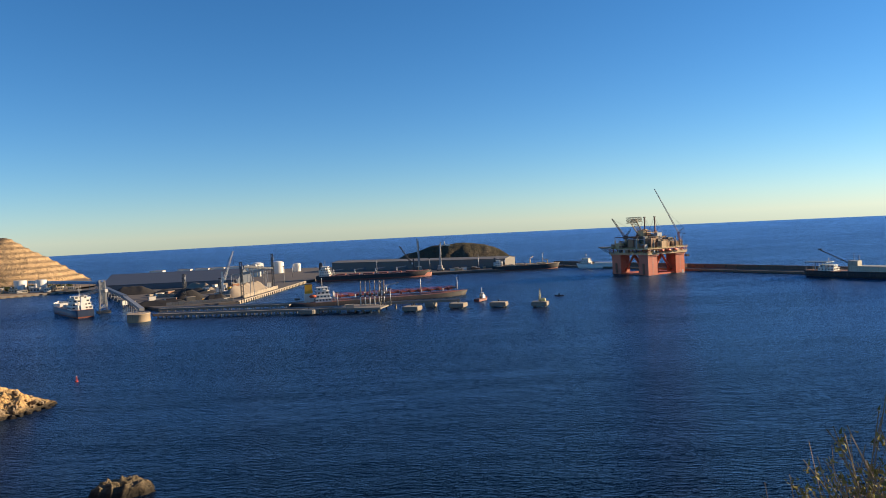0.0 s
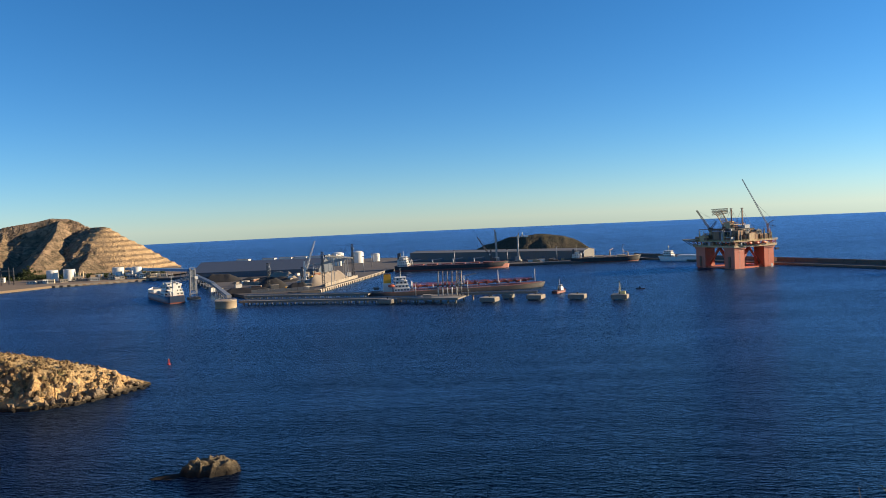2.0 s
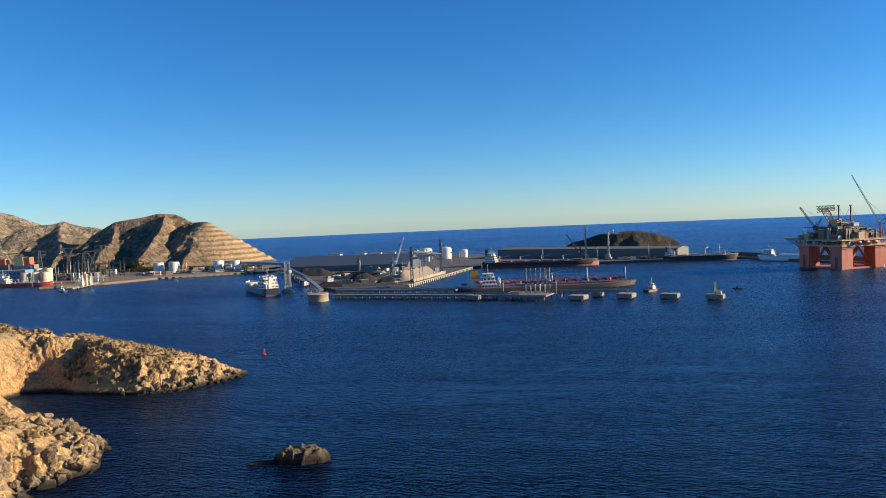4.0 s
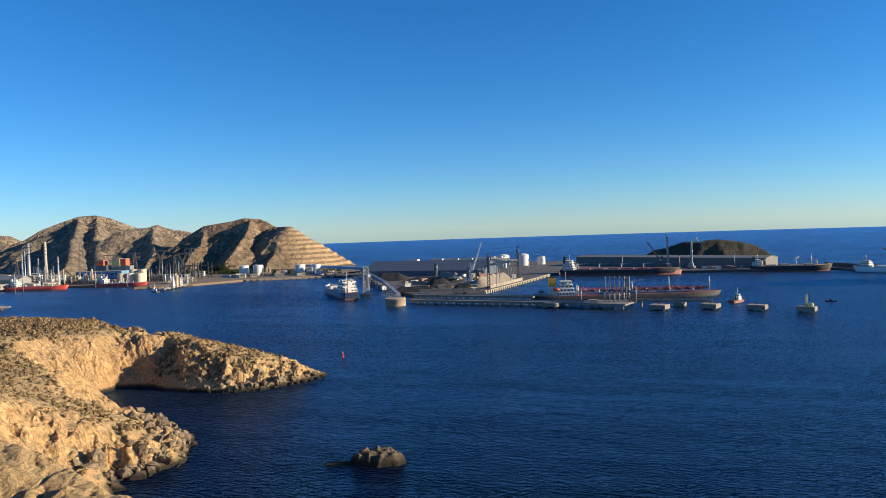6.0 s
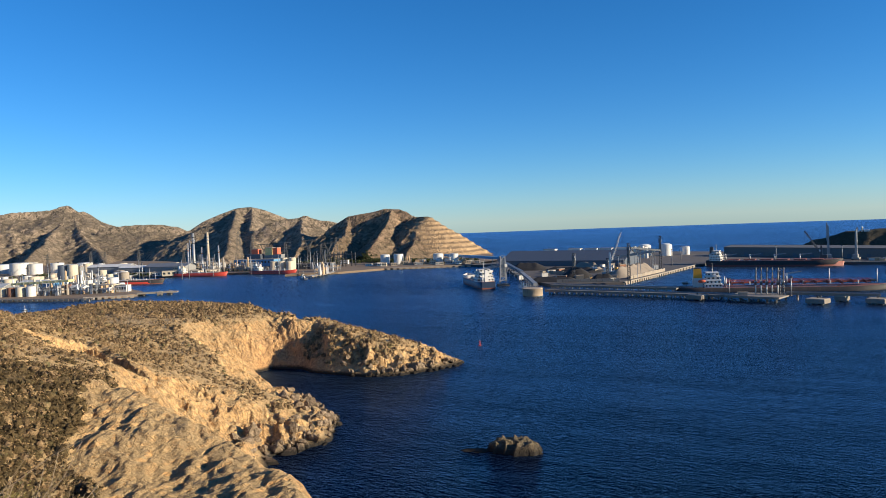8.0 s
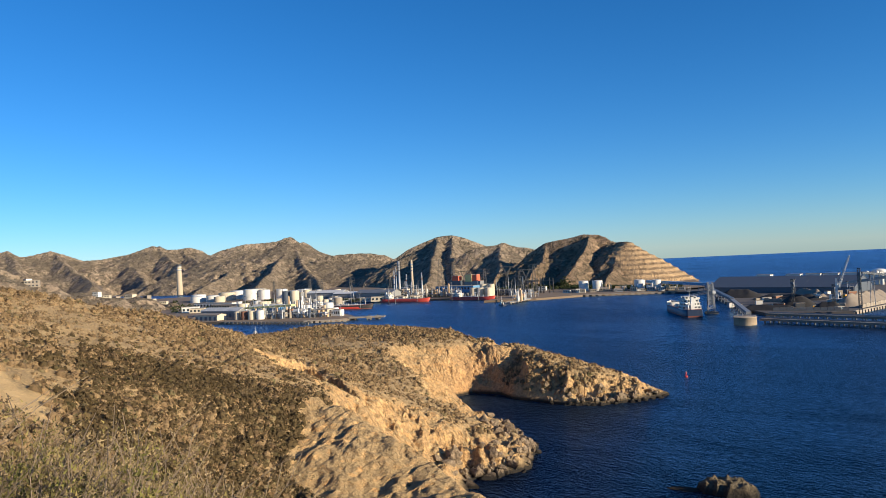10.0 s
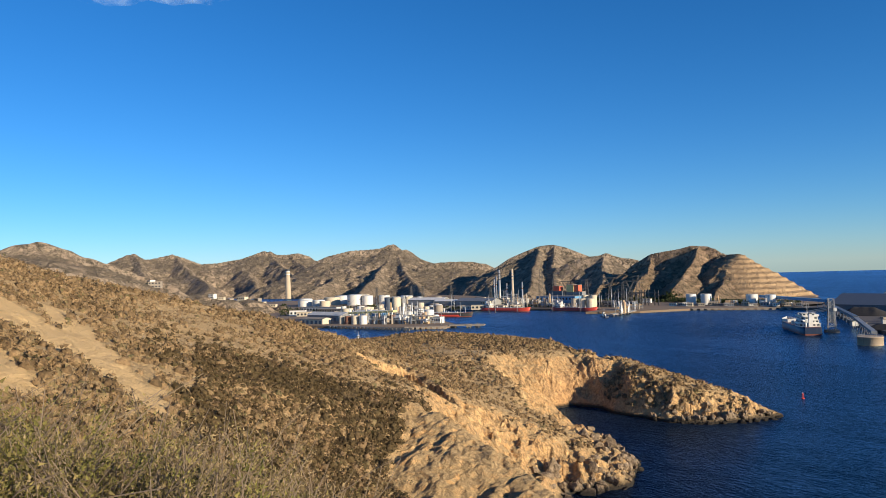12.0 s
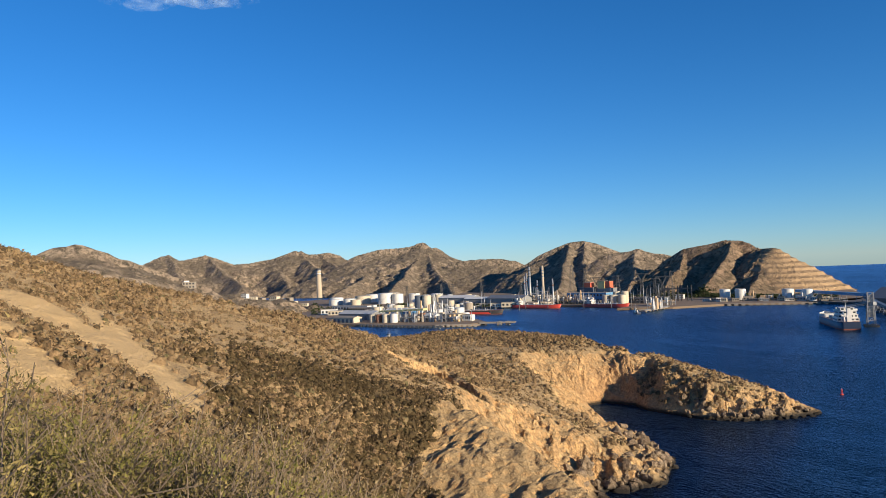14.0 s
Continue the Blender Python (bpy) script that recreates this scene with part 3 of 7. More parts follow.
def box(bm, x, y, z, sx, sy, sz, turn=0.0, taper=1.0, tapery=None):
    """A block whose base is centred at x, y, z."""
    c, s = math.cos(radians(turn)), math.sin(radians(turn))
    ty = taper if tapery is None else tapery
    v = []
    for h, kx, ky in ((0, 1, 1), (sz, taper, ty)):
        for ax, ay in ((-1, -1), (1, -1), (1, 1), (-1, 1)):
            px, py = ax * sx / 2 * kx, ay * sy / 2 * ky
            v.append(bm.verts.new((x + px * c - py * s, y + px * s + py * c, z + h)))
    for f in ((3, 2, 1, 0), (4, 5, 6, 7), (0, 1, 5, 4), (1, 2, 6, 5), (2, 3, 7, 6), (3, 0, 4, 7)):
        bm.faces.new([v[k] for k in f])
    return bm


def tube(bm, a, b, r0, r1=None, seg=8, caps=True):
    r1 = r0 if r1 is None else r1
    a, b = Vector(a), Vector(b)
    w = (b - a).normalized()
    u = w.orthogonal().normalized()
    v = w.cross(u)
    rings = []
    for p, r in ((a, r0), (b, r1)):
        rings.append([bm.verts.new(p + (u * math.cos(2 * math.pi * k / seg) + v * math.sin(2 * math.pi * k / seg)) * r) for k in range(seg)])
    for k in range(seg):
        j = (k + 1) % seg
        f = bm.faces.new((rings[0][k], rings[0][j], rings[1][j], rings[1][k]))
        f.smooth = seg > 6
    if caps:
        bm.faces.new(rings[0][::-1])
        bm.faces.new(rings[1])
    return bm


def bar(bm, a, b, r):
    return tube(bm, a, b, r, r, 4)


def truss(bm, a, b, w0, w1, bays, r):
    """A square lattice mast or boom."""
    a, b = Vector(a), Vector(b)
    w = (b - a).normalized()
    u = w.orthogonal().normalized() if abs(w.z) < 0.95 else Vector((1, 0, 0))
    u = (u - w * u.dot(w)).normalized()
    v = w.cross(u)
    levels = []
    for k in range(bays + 1):
        t = k / bays
        half = (w0 + (w1 - w0) * t) / 2
        c = a + (b - a) * t
        levels.append([c + u * half * sx + v * half * sy for sx, sy in ((-1, -1), (1, -1), (1, 1), (-1, 1))])
    for k in range(4):
        bar(bm, levels[0][k], levels[-1][k], r)
    for k in range(bays):
        for j in range(4):
            i = (j + 1) % 4
            bar(bm, levels[k][j], levels[k + 1][i], r * 0.6)
            bar(bm, levels[k + 1][j], levels[k + 1][i], r * 0.5)
    return bm


def lathe(bm, profile, seg=24, x=0.0, y=0.0):
    """A round body from (radius, height) pairs."""
    rings = []
    for r, z in profile:
        if r < 1e-6:
            rings.append([bm.verts.new((x, y, z))])
        else:
            rings.append([bm.verts.new((x + r * math.cos(2 * math.pi * k / seg), y + r * math.sin(2 * math.pi * k / seg), z)) for k in range(seg)])
    for a, b in zip(rings, rings[1:]):
        for k in range(seg):
            j = (k + 1) % seg
            if len(a) == 1 and len(b) > 1:
                bm.faces.new((a[0], b[k], b[j]))
            elif len(b) == 1 and len(a) > 1:
                bm.faces.new((a[k], a[j], b[0]))
            elif len(a) > 1:
                bm.faces.new((a[k], a[j], b[j], b[k])).smooth = True
    return bm


def slab(name, poly, z0, z1, mat, label, category="ground", parent=None):
    bm = bmesh.new()
    poly = [sighted(x, y)[:2] for x, y in poly]
    top = [bm.verts.new((x, y, z1)) for x, y in poly]
    low = [bm.verts.new((x, y, z0)) for x, y in poly]
    bm.faces.new(top)
    for k in range(len(poly)):
        j = (k + 1) % len(poly)
        bm.faces.new((low[k], low[j], top[j], top[k]))
    ob = part(name, bm, mat, parent)
    if parent is None:
        tagged(ob, label, category, kind="structure")
    return ob


def rail(bm, pts, h=1.1, gap=6.0, r=0.06):
    for a, b in zip(pts, pts[1:]):
        a, b = Vector(a), Vector(b)
        for k in (0.55, 1.0):
            bar(bm, a + Vector((0, 0, h * k)), b + Vector((0, 0, h * k)), r)
        n = max(1, int((b - a).length / gap))
        for k in range(n + 1):
            p = a + (b - a) * (k / n)
            bar(bm, p, p + Vector((0, 0, h)), r)
    return bm


# ---- ships ----
def hull_shell(bm, L, B, z0, z1, bow=0.22, stern=0.12, sheer=2.0, rake=3.0, flare=0.0, closed=True):
    """A ship's side from z0 to z1: full amidships, fine at the bow, rounded at the stern."""
    n = 28
    rows = []
    for z, wide in ((z0, 0.0), (z1, 1.0)):
        port, star = [], []
        for k in range(n + 1):
            t = k / n
            x = -L / 2 + L * t
            half = B / 2
            if t < stern:
                half *= 0.72 + 0.28 * math.sin(t / stern * math.pi / 2)
            if t > 1 - bow:
                q = (t - 1 + bow) / bow
                half *= max(0.0, 1 - q ** 2.2) * (1 - wide * flare) + wide * flare * max(0.0, 1 - q ** 3.5)
            lift = sheer * wide * (max(0.0, (t - 0.7) / 0.3) ** 2 + 0.35 * max(0.0, (0.15 - t) / 0.15) ** 2)
            px = x + rake * wide * max(0.0, (t - 0.8) / 0.2) ** 2
            half = max(half, 0.02)
            star.append(bm.verts.new((px, -half, z + lift)))
            port.append(bm.verts.new((px, half, z + lift)))
        rows.append((star, port))
    (s0, p0), (s1, p1) = rows
    for k in range(n):
        bm.faces.new((s0[k], s0[k + 1], s1[k + 1], s1[k])).smooth = True
        bm.faces.new((p0[k + 1], p0[k], p1[k], p1[k + 1])).smooth = True
        if closed:
            bm.faces.new((s1[k], s1[k + 1], p1[k + 1], p1[k]))
    bm.faces.new((p0[0], s0[0], s1[0], p1[0]))
    bm.faces.new((s0[n], p0[n], p1[n], s1[n]))
    return bm


def ship(label, x, y, heading, L, B, F, hull, boot, deck, house, tiers, house_at, funnel=None, group="", name="ship", category="ship", boot_h=1.2, sheer=2.0):
    """A hull with boot top, deck, bulwark, bridge house and mast. house: (length, width, tier height)."""
    root = thing(name, x, y, 0, heading, label, category, group)
    h = part("hull", hull_shell(bmesh.new(), L, B, boot_h, F, sheer=sheer, flare=0.5), hull, root)
    part("boot_top", hull_shell(bmesh.new(), L * 0.995, B * 0.99, -2.0, boot_h, sheer=0.0, rake=0.0), boot, h)
    part("deck", hull_shell(bmesh.new(), L * 0.97, B * 0.93, F - 0.2, F + 0.12, sheer=sheer, rake=2.5, flare=0.5), deck, root)
    bm = bmesh.new()
    for s in (-1, 1):
        rail(bm, [(-L * 0.47, s * B * 0.36, F + 0.5), (-L * 0.36, s * B * 0.475, F), (L * 0.28, s * B * 0.475, F)], 1.1, 5, 0.07)
    part("railing", bm, WHITE, root)
    hl, hw, th = house
    z = F
    for k in range(tiers):
        ln = hl * (1 - 0.11 * k)
        wd = hw * (1 - 0.09 * k) if k < tiers - 1 else hw * 0.62
        d = part("deckhouse", box(bmesh.new(), house_at, 0, z, ln, wd, th * 0.96), WHITE, root)
        part("deck_edge", box(bmesh.new(), house_at, 0, z + th * 0.96, ln + 1.2, wd + 1.2, th * 0.06), WHITE, d)
        nside = max(3, int(ln / 3))
        v0 = None
        for j in range(nside):
            for s in (-1, 1):
                xx, yy = house_at + (j - (nside - 1) / 2) * ln / nside, s * (wd / 2 + 0.02)
                if v0 is None:
                    v0 = part("window", box(bmesh.new(), 0, 0, 0, ln / nside * 0.5, 0.12, th * 0.4), GLASS, d)
                    v0.matrix_basis = pose(xx, yy, z + th * 0.38)
                else:
                    again(v0, xx, yy, z + th * 0.38)
        nwin = max(3, int(wd / 3.2))
        for face in (-1, 1):
            w0 = None
            for j in range(nwin):
                yy = (j - (nwin - 1) / 2) * wd / nwin
                xx = house_at + face * (ln / 2 + 0.02)
                if w0 is None:
                    w0 = part("window", box(bmesh.new(), 0, 0, 0, 0.12, wd / nwin * 0.55, th * 0.42), GLASS, d)
                    w0.matrix_basis = pose(xx, yy, z + th * 0.38)
                else:
                    again(w0, xx, yy, z + th * 0.38)
        z += th
    for sy in (-1, 1):
        part("bridge_wing", box(bmesh.new(), house_at + 1, sy * hw * 0.42, z - th, hl * 0.22, hw * 0.24, th * 0.5), WHITE, root)
        part("sampson_post", tube(bmesh.new(), (house_at + hl * 0.75, sy * hw * 0.3, F), (house_at + hl * 0.75, sy * hw * 0.3, F + th * 2.6), 0.45, 0.35, 8), WHITE, root)
    bm = bmesh.new()
    tube(bm, (house_at, 0, z), (house_at, 0, z + th * 2.6), 0.35, 0.2, 6)
    bar(bm, (house_at, -2.2, z + th * 1.5), (house_at, 2.2, z + th * 1.5), 0.16)
    box(bm, house_at, 0, z + th * 1.9, 0.5, 3.4, 0.4)
    part("mast", bm, STEEL, root)
    if funnel:
        fx, fmat, fh, fw = funnel
        part("funnel_casing", box(bmesh.new(), fx, 0, F, fw * 1.15, fw * 1.0, fh * 0.5), WHITE, root)
        f = part("funnel", box(bmesh.new(), fx, 0, F + fh * 0.5, fw, fw * 0.8, fh * 0.5, 0, 0.9), fmat, root)
        part("funnel_cap", box(bmesh.new(), fx, 0, F + fh, fw * 0.8, fw * 0.6, 1.1), DARKSTEEL, f)
    return root


def hose_crane(root, x, y, z, h, reach, mat, turn=0.0):
    """A small deck crane: post, cab and jib."""
    c = part("deck_crane", tube(bmesh.new(), (x, y, z), (x, y, z + h), 0.9, 0.7, 8), mat, root)
    a = radians(turn)
    tip = (x + reach * math.cos(a), y + reach * math.sin(a), z + h * 1.25)
    part("jib", truss(bmesh.new(), (x, y, z + h), tip, 1.1, 0.5, 6, 0.14), mat, c)
    part("cab", box(bmesh.new(), x, y - 1.2, z + h * 0.82, 1.8, 1.6, 2.2), WHITE, c)
    return c


# ---- tanks and sheds ----
def storage_tank(x, y, z, r, h, mat, label, group="", roof=0.12, rail_on=True):
    root = thing("storage_tank", x, y, z, (x * 7.3 + y * 3.1) % 360, label, "tank", group)
    part("shell", lathe(bmesh.new(), [(r, 0), (r, h)], 28), mat, root)
    part("roof", lathe(bmesh.new(), [(r * 1.01, h - 0.15), (r * 1.01, h + 0.1), (r * 0.6, h + r * roof * 0.8), (0, h + r * roof)], 28), mat, root)
    bm = bmesh.new()
    for k in (0.33, 0.66):
        lathe(bm, [(r + 0.02, h * k), (r + 0.16, h * k + 0.1), (r + 0.02, h * k + 0.3)], 28)
    part("ring", bm, mat, root)
    if rail_on:
        bm = bmesh.new()
        pts = [(r * 0.97 * math.cos(k * math.pi / 8), r * 0.97 * math.sin(k * math.pi / 8), h + 0.1) for k in range(17)]
        rail(bm, pts, 1.1, 3, 0.06)
        part("handrail", bm, STEEL, root)
        bm = bmesh.new()
        for k in range(14):
            a = k * 0.09
            box(bm, (r + 0.5) * math.cos(a), (r + 0.5) * math.sin(a), h * k / 14, 1.0, r * 0.11 + 0.3, 0.15, math.degrees(a))
        part("stair", bm, STEEL, root)
    return root


def shed(x, y, z, turn, L, W, eave, ridge, wall, roof, label, group="", doors=3, name="warehouse", bays=0):
    """A long building with a ridged roof, doors along its front and roof lights."""
    root = thing(name, x, y, z, turn, label, "building", group)
    bm = bmesh.new()
    v = [bm.verts.new(p) for p in ((-L / 2, -W / 2, 0), (L / 2, -W / 2, 0), (L / 2, W / 2, 0), (-L / 2, W / 2, 0), (-L / 2, -W / 2, eave), (L / 2, -W / 2, eave), (L / 2, W / 2, eave), (-L / 2, W / 2, eave), (-L / 2, 0, ridge - 0.3), (L / 2, 0, ridge - 0.3))]
    for f in ((0, 1, 5, 4), (2, 3, 7, 6), (1, 2, 6, 9, 5), (3, 0, 4, 8, 7)):
        bm.faces.new([v[k] for k in f])
    part("wall", bm, wall, root)
    o = 0.8
    dz = (ridge - eave) / (W / 2) * o
    for s in (-1, 1):
        bm = bmesh.new()
        q = [(-L / 2 - o, s * (W / 2 + o), eave - dz), (L / 2 + o, s * (W / 2 + o), eave - dz), (L / 2 + o, 0, ridge), (-L / 2 - o, 0, ridge)]
        hi = [bm.verts.new((a, b, c + 0.35)) for a, b, c in q]
        lo = [bm.verts.new((a, b, c)) for a, b, c in q]
        bm.faces.new(hi)
        bm.faces.new(lo[::-1])
        for k in range(4):
            j = (k + 1) % 4
            bm.faces.new((lo[k], lo[j], hi[j], hi[k]))
        r = part("roof", bm, roof, root)
        nb = bays or max(2, int(L / 16))
        first = None
        for k in range(nb):
            xx = (k + 0.5) / nb * L - L / 2
            if first is None:
                sl = math.degrees(math.atan2(ridge - eave, W / 2))
                first = part("seam", box(bmesh.new(), 0, 0, 0, 0.25, math.hypot(W / 2, ridge - eave) * 0.98, 0.1), roof, r)
                first.matrix_basis = pose(xx, s * W / 4, (eave + ridge) / 2 + 0.3, -s * sl, 0, 0)
            else:
                w = again(first, xx, s * W / 4, (eave + ridge) / 2 + 0.3)
                w.matrix_basis = pose(xx, s * W / 4, (eave + ridge) / 2 + 0.3, -s * sl, 0, 0)
    d0 = None
    for k in range(doors):
        xx = (k + 0.5) / doors * L - L / 2
        if d0 is None:
            d0 = part("door", box(bmesh.new(), 0, 0, 0, min(6, L / doors * 0.5), 0.3, min(5.5, eave * 0.7)), DARKSHEET, root)
            d0.matrix_basis = pose(xx, -W / 2 - 0.1, 0)
        else:
            again(d0, xx, -W / 2 - 0.1, 0)
    return root


def block(x, y, z, turn, sx, sy, sz, mat, label, group="", floors=0, cols=0, name="building", category="building", roofmat=None):
    """A flat-roofed building with parapet and rows of windows."""
    root = thing(name, x, y, z, turn, label, category, group)
    part("wall", box(bmesh.new(), 0, 0, 0, sx, sy, sz), mat, root)
    part("roof", box(bmesh.new(), 0, 0, sz, sx + 0.5, sy + 0.5, 0.5), roofmat or PALE, root)
    w0 = None
    for f in range(floors):
        for c in range(cols):
            xx, zz = (c + 0.5) / cols * sx - sx / 2, (f + 0.35) / floors * sz
            if w0 is None:
                w0 = part("window", box(bmesh.new(), 0, 0, 0, sx / cols * 0.5, 0.25, sz / floors * 0.4), GLASS, root)
                w0.matrix_basis = pose(xx, -sy / 2 - 0.06, zz)
            else:
                again(w0, xx, -sy / 2 - 0.06, zz)
    return root


# ---- cranes, pylons, process steel ----
def harbour_crane(x, y, z, turn, h, reach, rise, mat, label, group="harbour cranes"):
    """A mobile harbour crane: chassis, tower with cab, luffing lattice boom and stay."""
    root = thing("harbour_crane", x, y, z, turn, label, "crane", group)
    c = part("chassis", box(bmesh.new(), 0, 0, 1.2, 13, 9, 2.2), mat, root)
    w = None
    for sx in (-4.5, -1.5, 1.5, 4.5):
        for sy in (-4.2, 4.2):
            if w is None:
                w = part("wheel", tube(bmesh.new(), (0, -0.5, 0.9), (0, 0.5, 0.9), 0.9, 0.9, 12), DARKSTEEL, root)
                w.matrix_basis = pose(sx, sy, 0)
            else:
                again(w, sx, sy, 0)
    part("machine_house", box(bmesh.new(), -3, 0, 3.4, 9, 6, 4.5), mat, root)
    t = part("tower", box(bmesh.new(), 0, 0, 3.4, 3.0, 3.0, h - 3.4, 0, 0.6), mat, root)
    part("cab", box(bmesh.new(), 1.9, 0, h * 0.6, 2.2, 2.4, 2.6), WHITE, t)
    b = part("boom", truss(bmesh.new(), (1.5, 0, h * 0.55), (reach, 0, rise), 2.2, 0.9, 14, 0.2), mat, root)
    bm = bmesh.new()
    bar(bm, (0, 0, h), (reach, 0, rise), 0.12)
    bar(bm, (0, 0, h), (reach * 0.6, 0, h * 0.55 + (rise - h * 0.55) * 0.6), 0.1)
    part("stay", bm, DARKSTEEL, root)
    part("hook", tube(bmesh.new(), (reach, 0, rise), (reach, 0, rise - 16), 0.09, 0.09, 4), DARKSTEEL, b)
    return root




def pylon(x, y, z, turn, h, label="grey steel lattice power pylon on the slope", group="power pylons", w=0.2, arms=3):
    root = thing("power_pylon", x, y, z, turn, label, "pylon", group)
    part("tower", truss(bmesh.new(), (0, 0, 0), (0, 0, h * 0.98), h * w, h * 0.04, 9, 0.28), PYLONSTEEL, root)
    for k in range(arms):
        zz = h * (0.72 + 0.11 * k)
        bm = bmesh.new()
        for s in (-1, 1):
            bar(bm, (0, 0, zz + h * 0.03), (s * h * 0.2, 0, zz), 0.22)
            bar(bm, (0, 0, zz), (s * h * 0.2, 0, zz), 0.22)
            bar(bm, (s * h * 0.2, 0, zz), (s * h * 0.2, 0, zz - h * 0.05), 0.12)
        part("arm", bm, PYLONSTEEL, root)
    return root


def cat_pylon(x, y, z, turn, h, label="grey lattice pylon with a forked head", group="power pylons"):
    """A pylon whose head opens in a fork under one long beam."""
    root = thing("power_pylon", x, y, z, turn, label, "pylon", group)
    part("tower", truss(bmesh.new(), (0, 0, 0), (0, 0, h * 0.62), h * 0.2, h * 0.06, 6, 0.3), PYLONSTEEL, root)
    for s in (-1, 1):
        part("fork", truss(bmesh.new(), (0, 0, h * 0.6), (s * h * 0.2, 0, h), h * 0.05, h * 0.03, 5, 0.26), PYLONSTEEL, root)
    part("beam", truss(bmesh.new(), (-h * 0.33, 0, h * 0.97), (h * 0.33, 0, h * 0.97), h * 0.03, h * 0.03, 8, 0.24), PYLONSTEEL, root)
    return root


def lamp_mast(x, y, z, h, label="tall grey lighting mast on the quay", group="lighting masts"):
    root = thing("lighting_mast", x, y, z, 0, label, "lamp", group)
    part("pole", tube(bmesh.new(), (0, 0, 0), (0, 0, h), 0.55, 0.3, 8), STEEL, root)
    bm = lathe(bmesh.new(), [(0, h - 0.2), (1.6, h - 0.1), (1.6, h + 0.4), (0, h + 0.8)], 10)
    part("lamp_ring", bm, DARKSTEEL, root)
    return root


def stack(x, y, z, r0, r1, h, mat, bands, label, group="chimneys", cap=None):
    """A tall chimney with bands and platforms."""
    root = thing("chimney", x, y, z, 0, label, "chimney", group)
    part("shaft", lathe(bmesh.new(), [(r0, 0), (r1, h), (r1 * 0.8, h), (r1 * 0.75, h - 3)], 24), mat, root)
    for t, wide, m in bands:
        r = r0 + (r1 - r0) * t
        part("band", lathe(bmesh.new(), [(r, h * t), (r + 0.12, h * t), (r + 0.10, h * t + wide), (r, h * t + wide)], 24), m, root)
    for t in (0.8,):
        r = r0 + (r1 - r0) * t
        part("gallery", lathe(bmesh.new(), [(r, h * t - 0.4), (r + 0.7, h * t - 0.3), (r + 0.7, h * t + 0.9), (r + 0.6, h * t + 0.9), (r + 0.6, h * t - 0.1), (r, h * t - 0.2)], 20), STEEL, root)
    if cap:
        part("cap", lathe(bmesh.new(), [(r1 * 1.08, h - cap), (r1 * 1.1, h + 0.3), (r1 * 0.8, h + 0.35)], 24), DARKSTEEL, root)
    return root


def process_unit(x, y, z, turn, sx, sy, h, seed, label, group="process units", mats=None):
    """A steel frame with vessels, columns, ducts and pipes in it."""
    rng = random.Random(seed)
    mats = mats or [WHITE, STEEL, TANSTEEL, PALE]
    root = thing("process_unit", x, y, z, turn, label, "plant", group)
    bm = bmesh.new()
    nx, nz = max(2, int(sx / 7)), max(2, int(h / 6))
    for i in range(nx + 1):
        for yy in (-sy / 2, sy / 2):
            bar(bm, (i / nx * sx - sx / 2, yy, 0), (i / nx * sx - sx / 2, yy, h * rng.uniform(0.55, 1.0)), 0.3)
    for k in range(1, nz):
        zz = h * 0.75 * k / nz
        for yy in (-sy / 2, sy / 2):
            bar(bm, (-sx / 2, yy, zz), (sx / 2, yy, zz), 0.28)
        for i in range(nx + 1):
            bar(bm, (i / nx * sx - sx / 2, -sy / 2, zz), (i / nx * sx - sx / 2, sy / 2, zz), 0.22)
    part("frame", bm, STEEL, root)
    for k in range(max(3, int(sx / 5))):
        r = rng.uniform(0.9, 2.2)
        hh = h * rng.uniform(0.35, 1.15)
        xx, yy = rng.uniform(-sx / 2, sx / 2), rng.uniform(-sy / 2, sy / 2)
        part("column", lathe(bmesh.new(), [(r, 0), (r, hh * 0.6), (r * 0.7, hh * 0.66), (r * 0.7, hh * 0.95), (0, hh)], 12, xx, yy), rng.choice(mats), root)
    for k in range(max(3, int(sx / 8))):
        xx, yy, zz = rng.uniform(-sx / 2, sx / 2), rng.uniform(-sy / 2, sy / 2), rng.uniform(0, h * 0.4)
        part("module", box(bmesh.new(), xx, yy, zz, rng.uniform(3, 7), rng.uniform(3, 6), rng.uniform(2.5, 6)), rng.choice(mats), root)
    for k in range(4):
        zz = rng.uniform(2, h * 0.6)
        yy = rng.uniform(-sy / 2, sy / 2) - 0.5
        part("pipe", tube(bmesh.new(), (-sx / 2 * rng.uniform(0.6, 1.1), yy, zz), (sx / 2 * rng.uniform(0.6, 1.1), yy, zz), 0.35, 0.35, 6), rng.choice(mats), root)
    return root


def gantry(x, y, z, turn, span, h, label="grey lattice switchyard gantry", group="switchyard gantries"):
    root = thing("switchyard_gantry", x, y, z, turn, label, "gantry", group)
    for s in (-1, 1):
        part("post", truss(bmesh.new(), (s * span / 2, 0, 0), (s * span / 2, 0, h), 1.6, 0.7, 7, 0.2), PYLONSTEEL, root)
    part("beam", truss(bmesh.new(), (-span / 2, 0, h * 0.82), (span / 2, 0, h * 0.82), 1.1, 1.1, 8, 0.16), PYLONSTEEL, root)
    return root


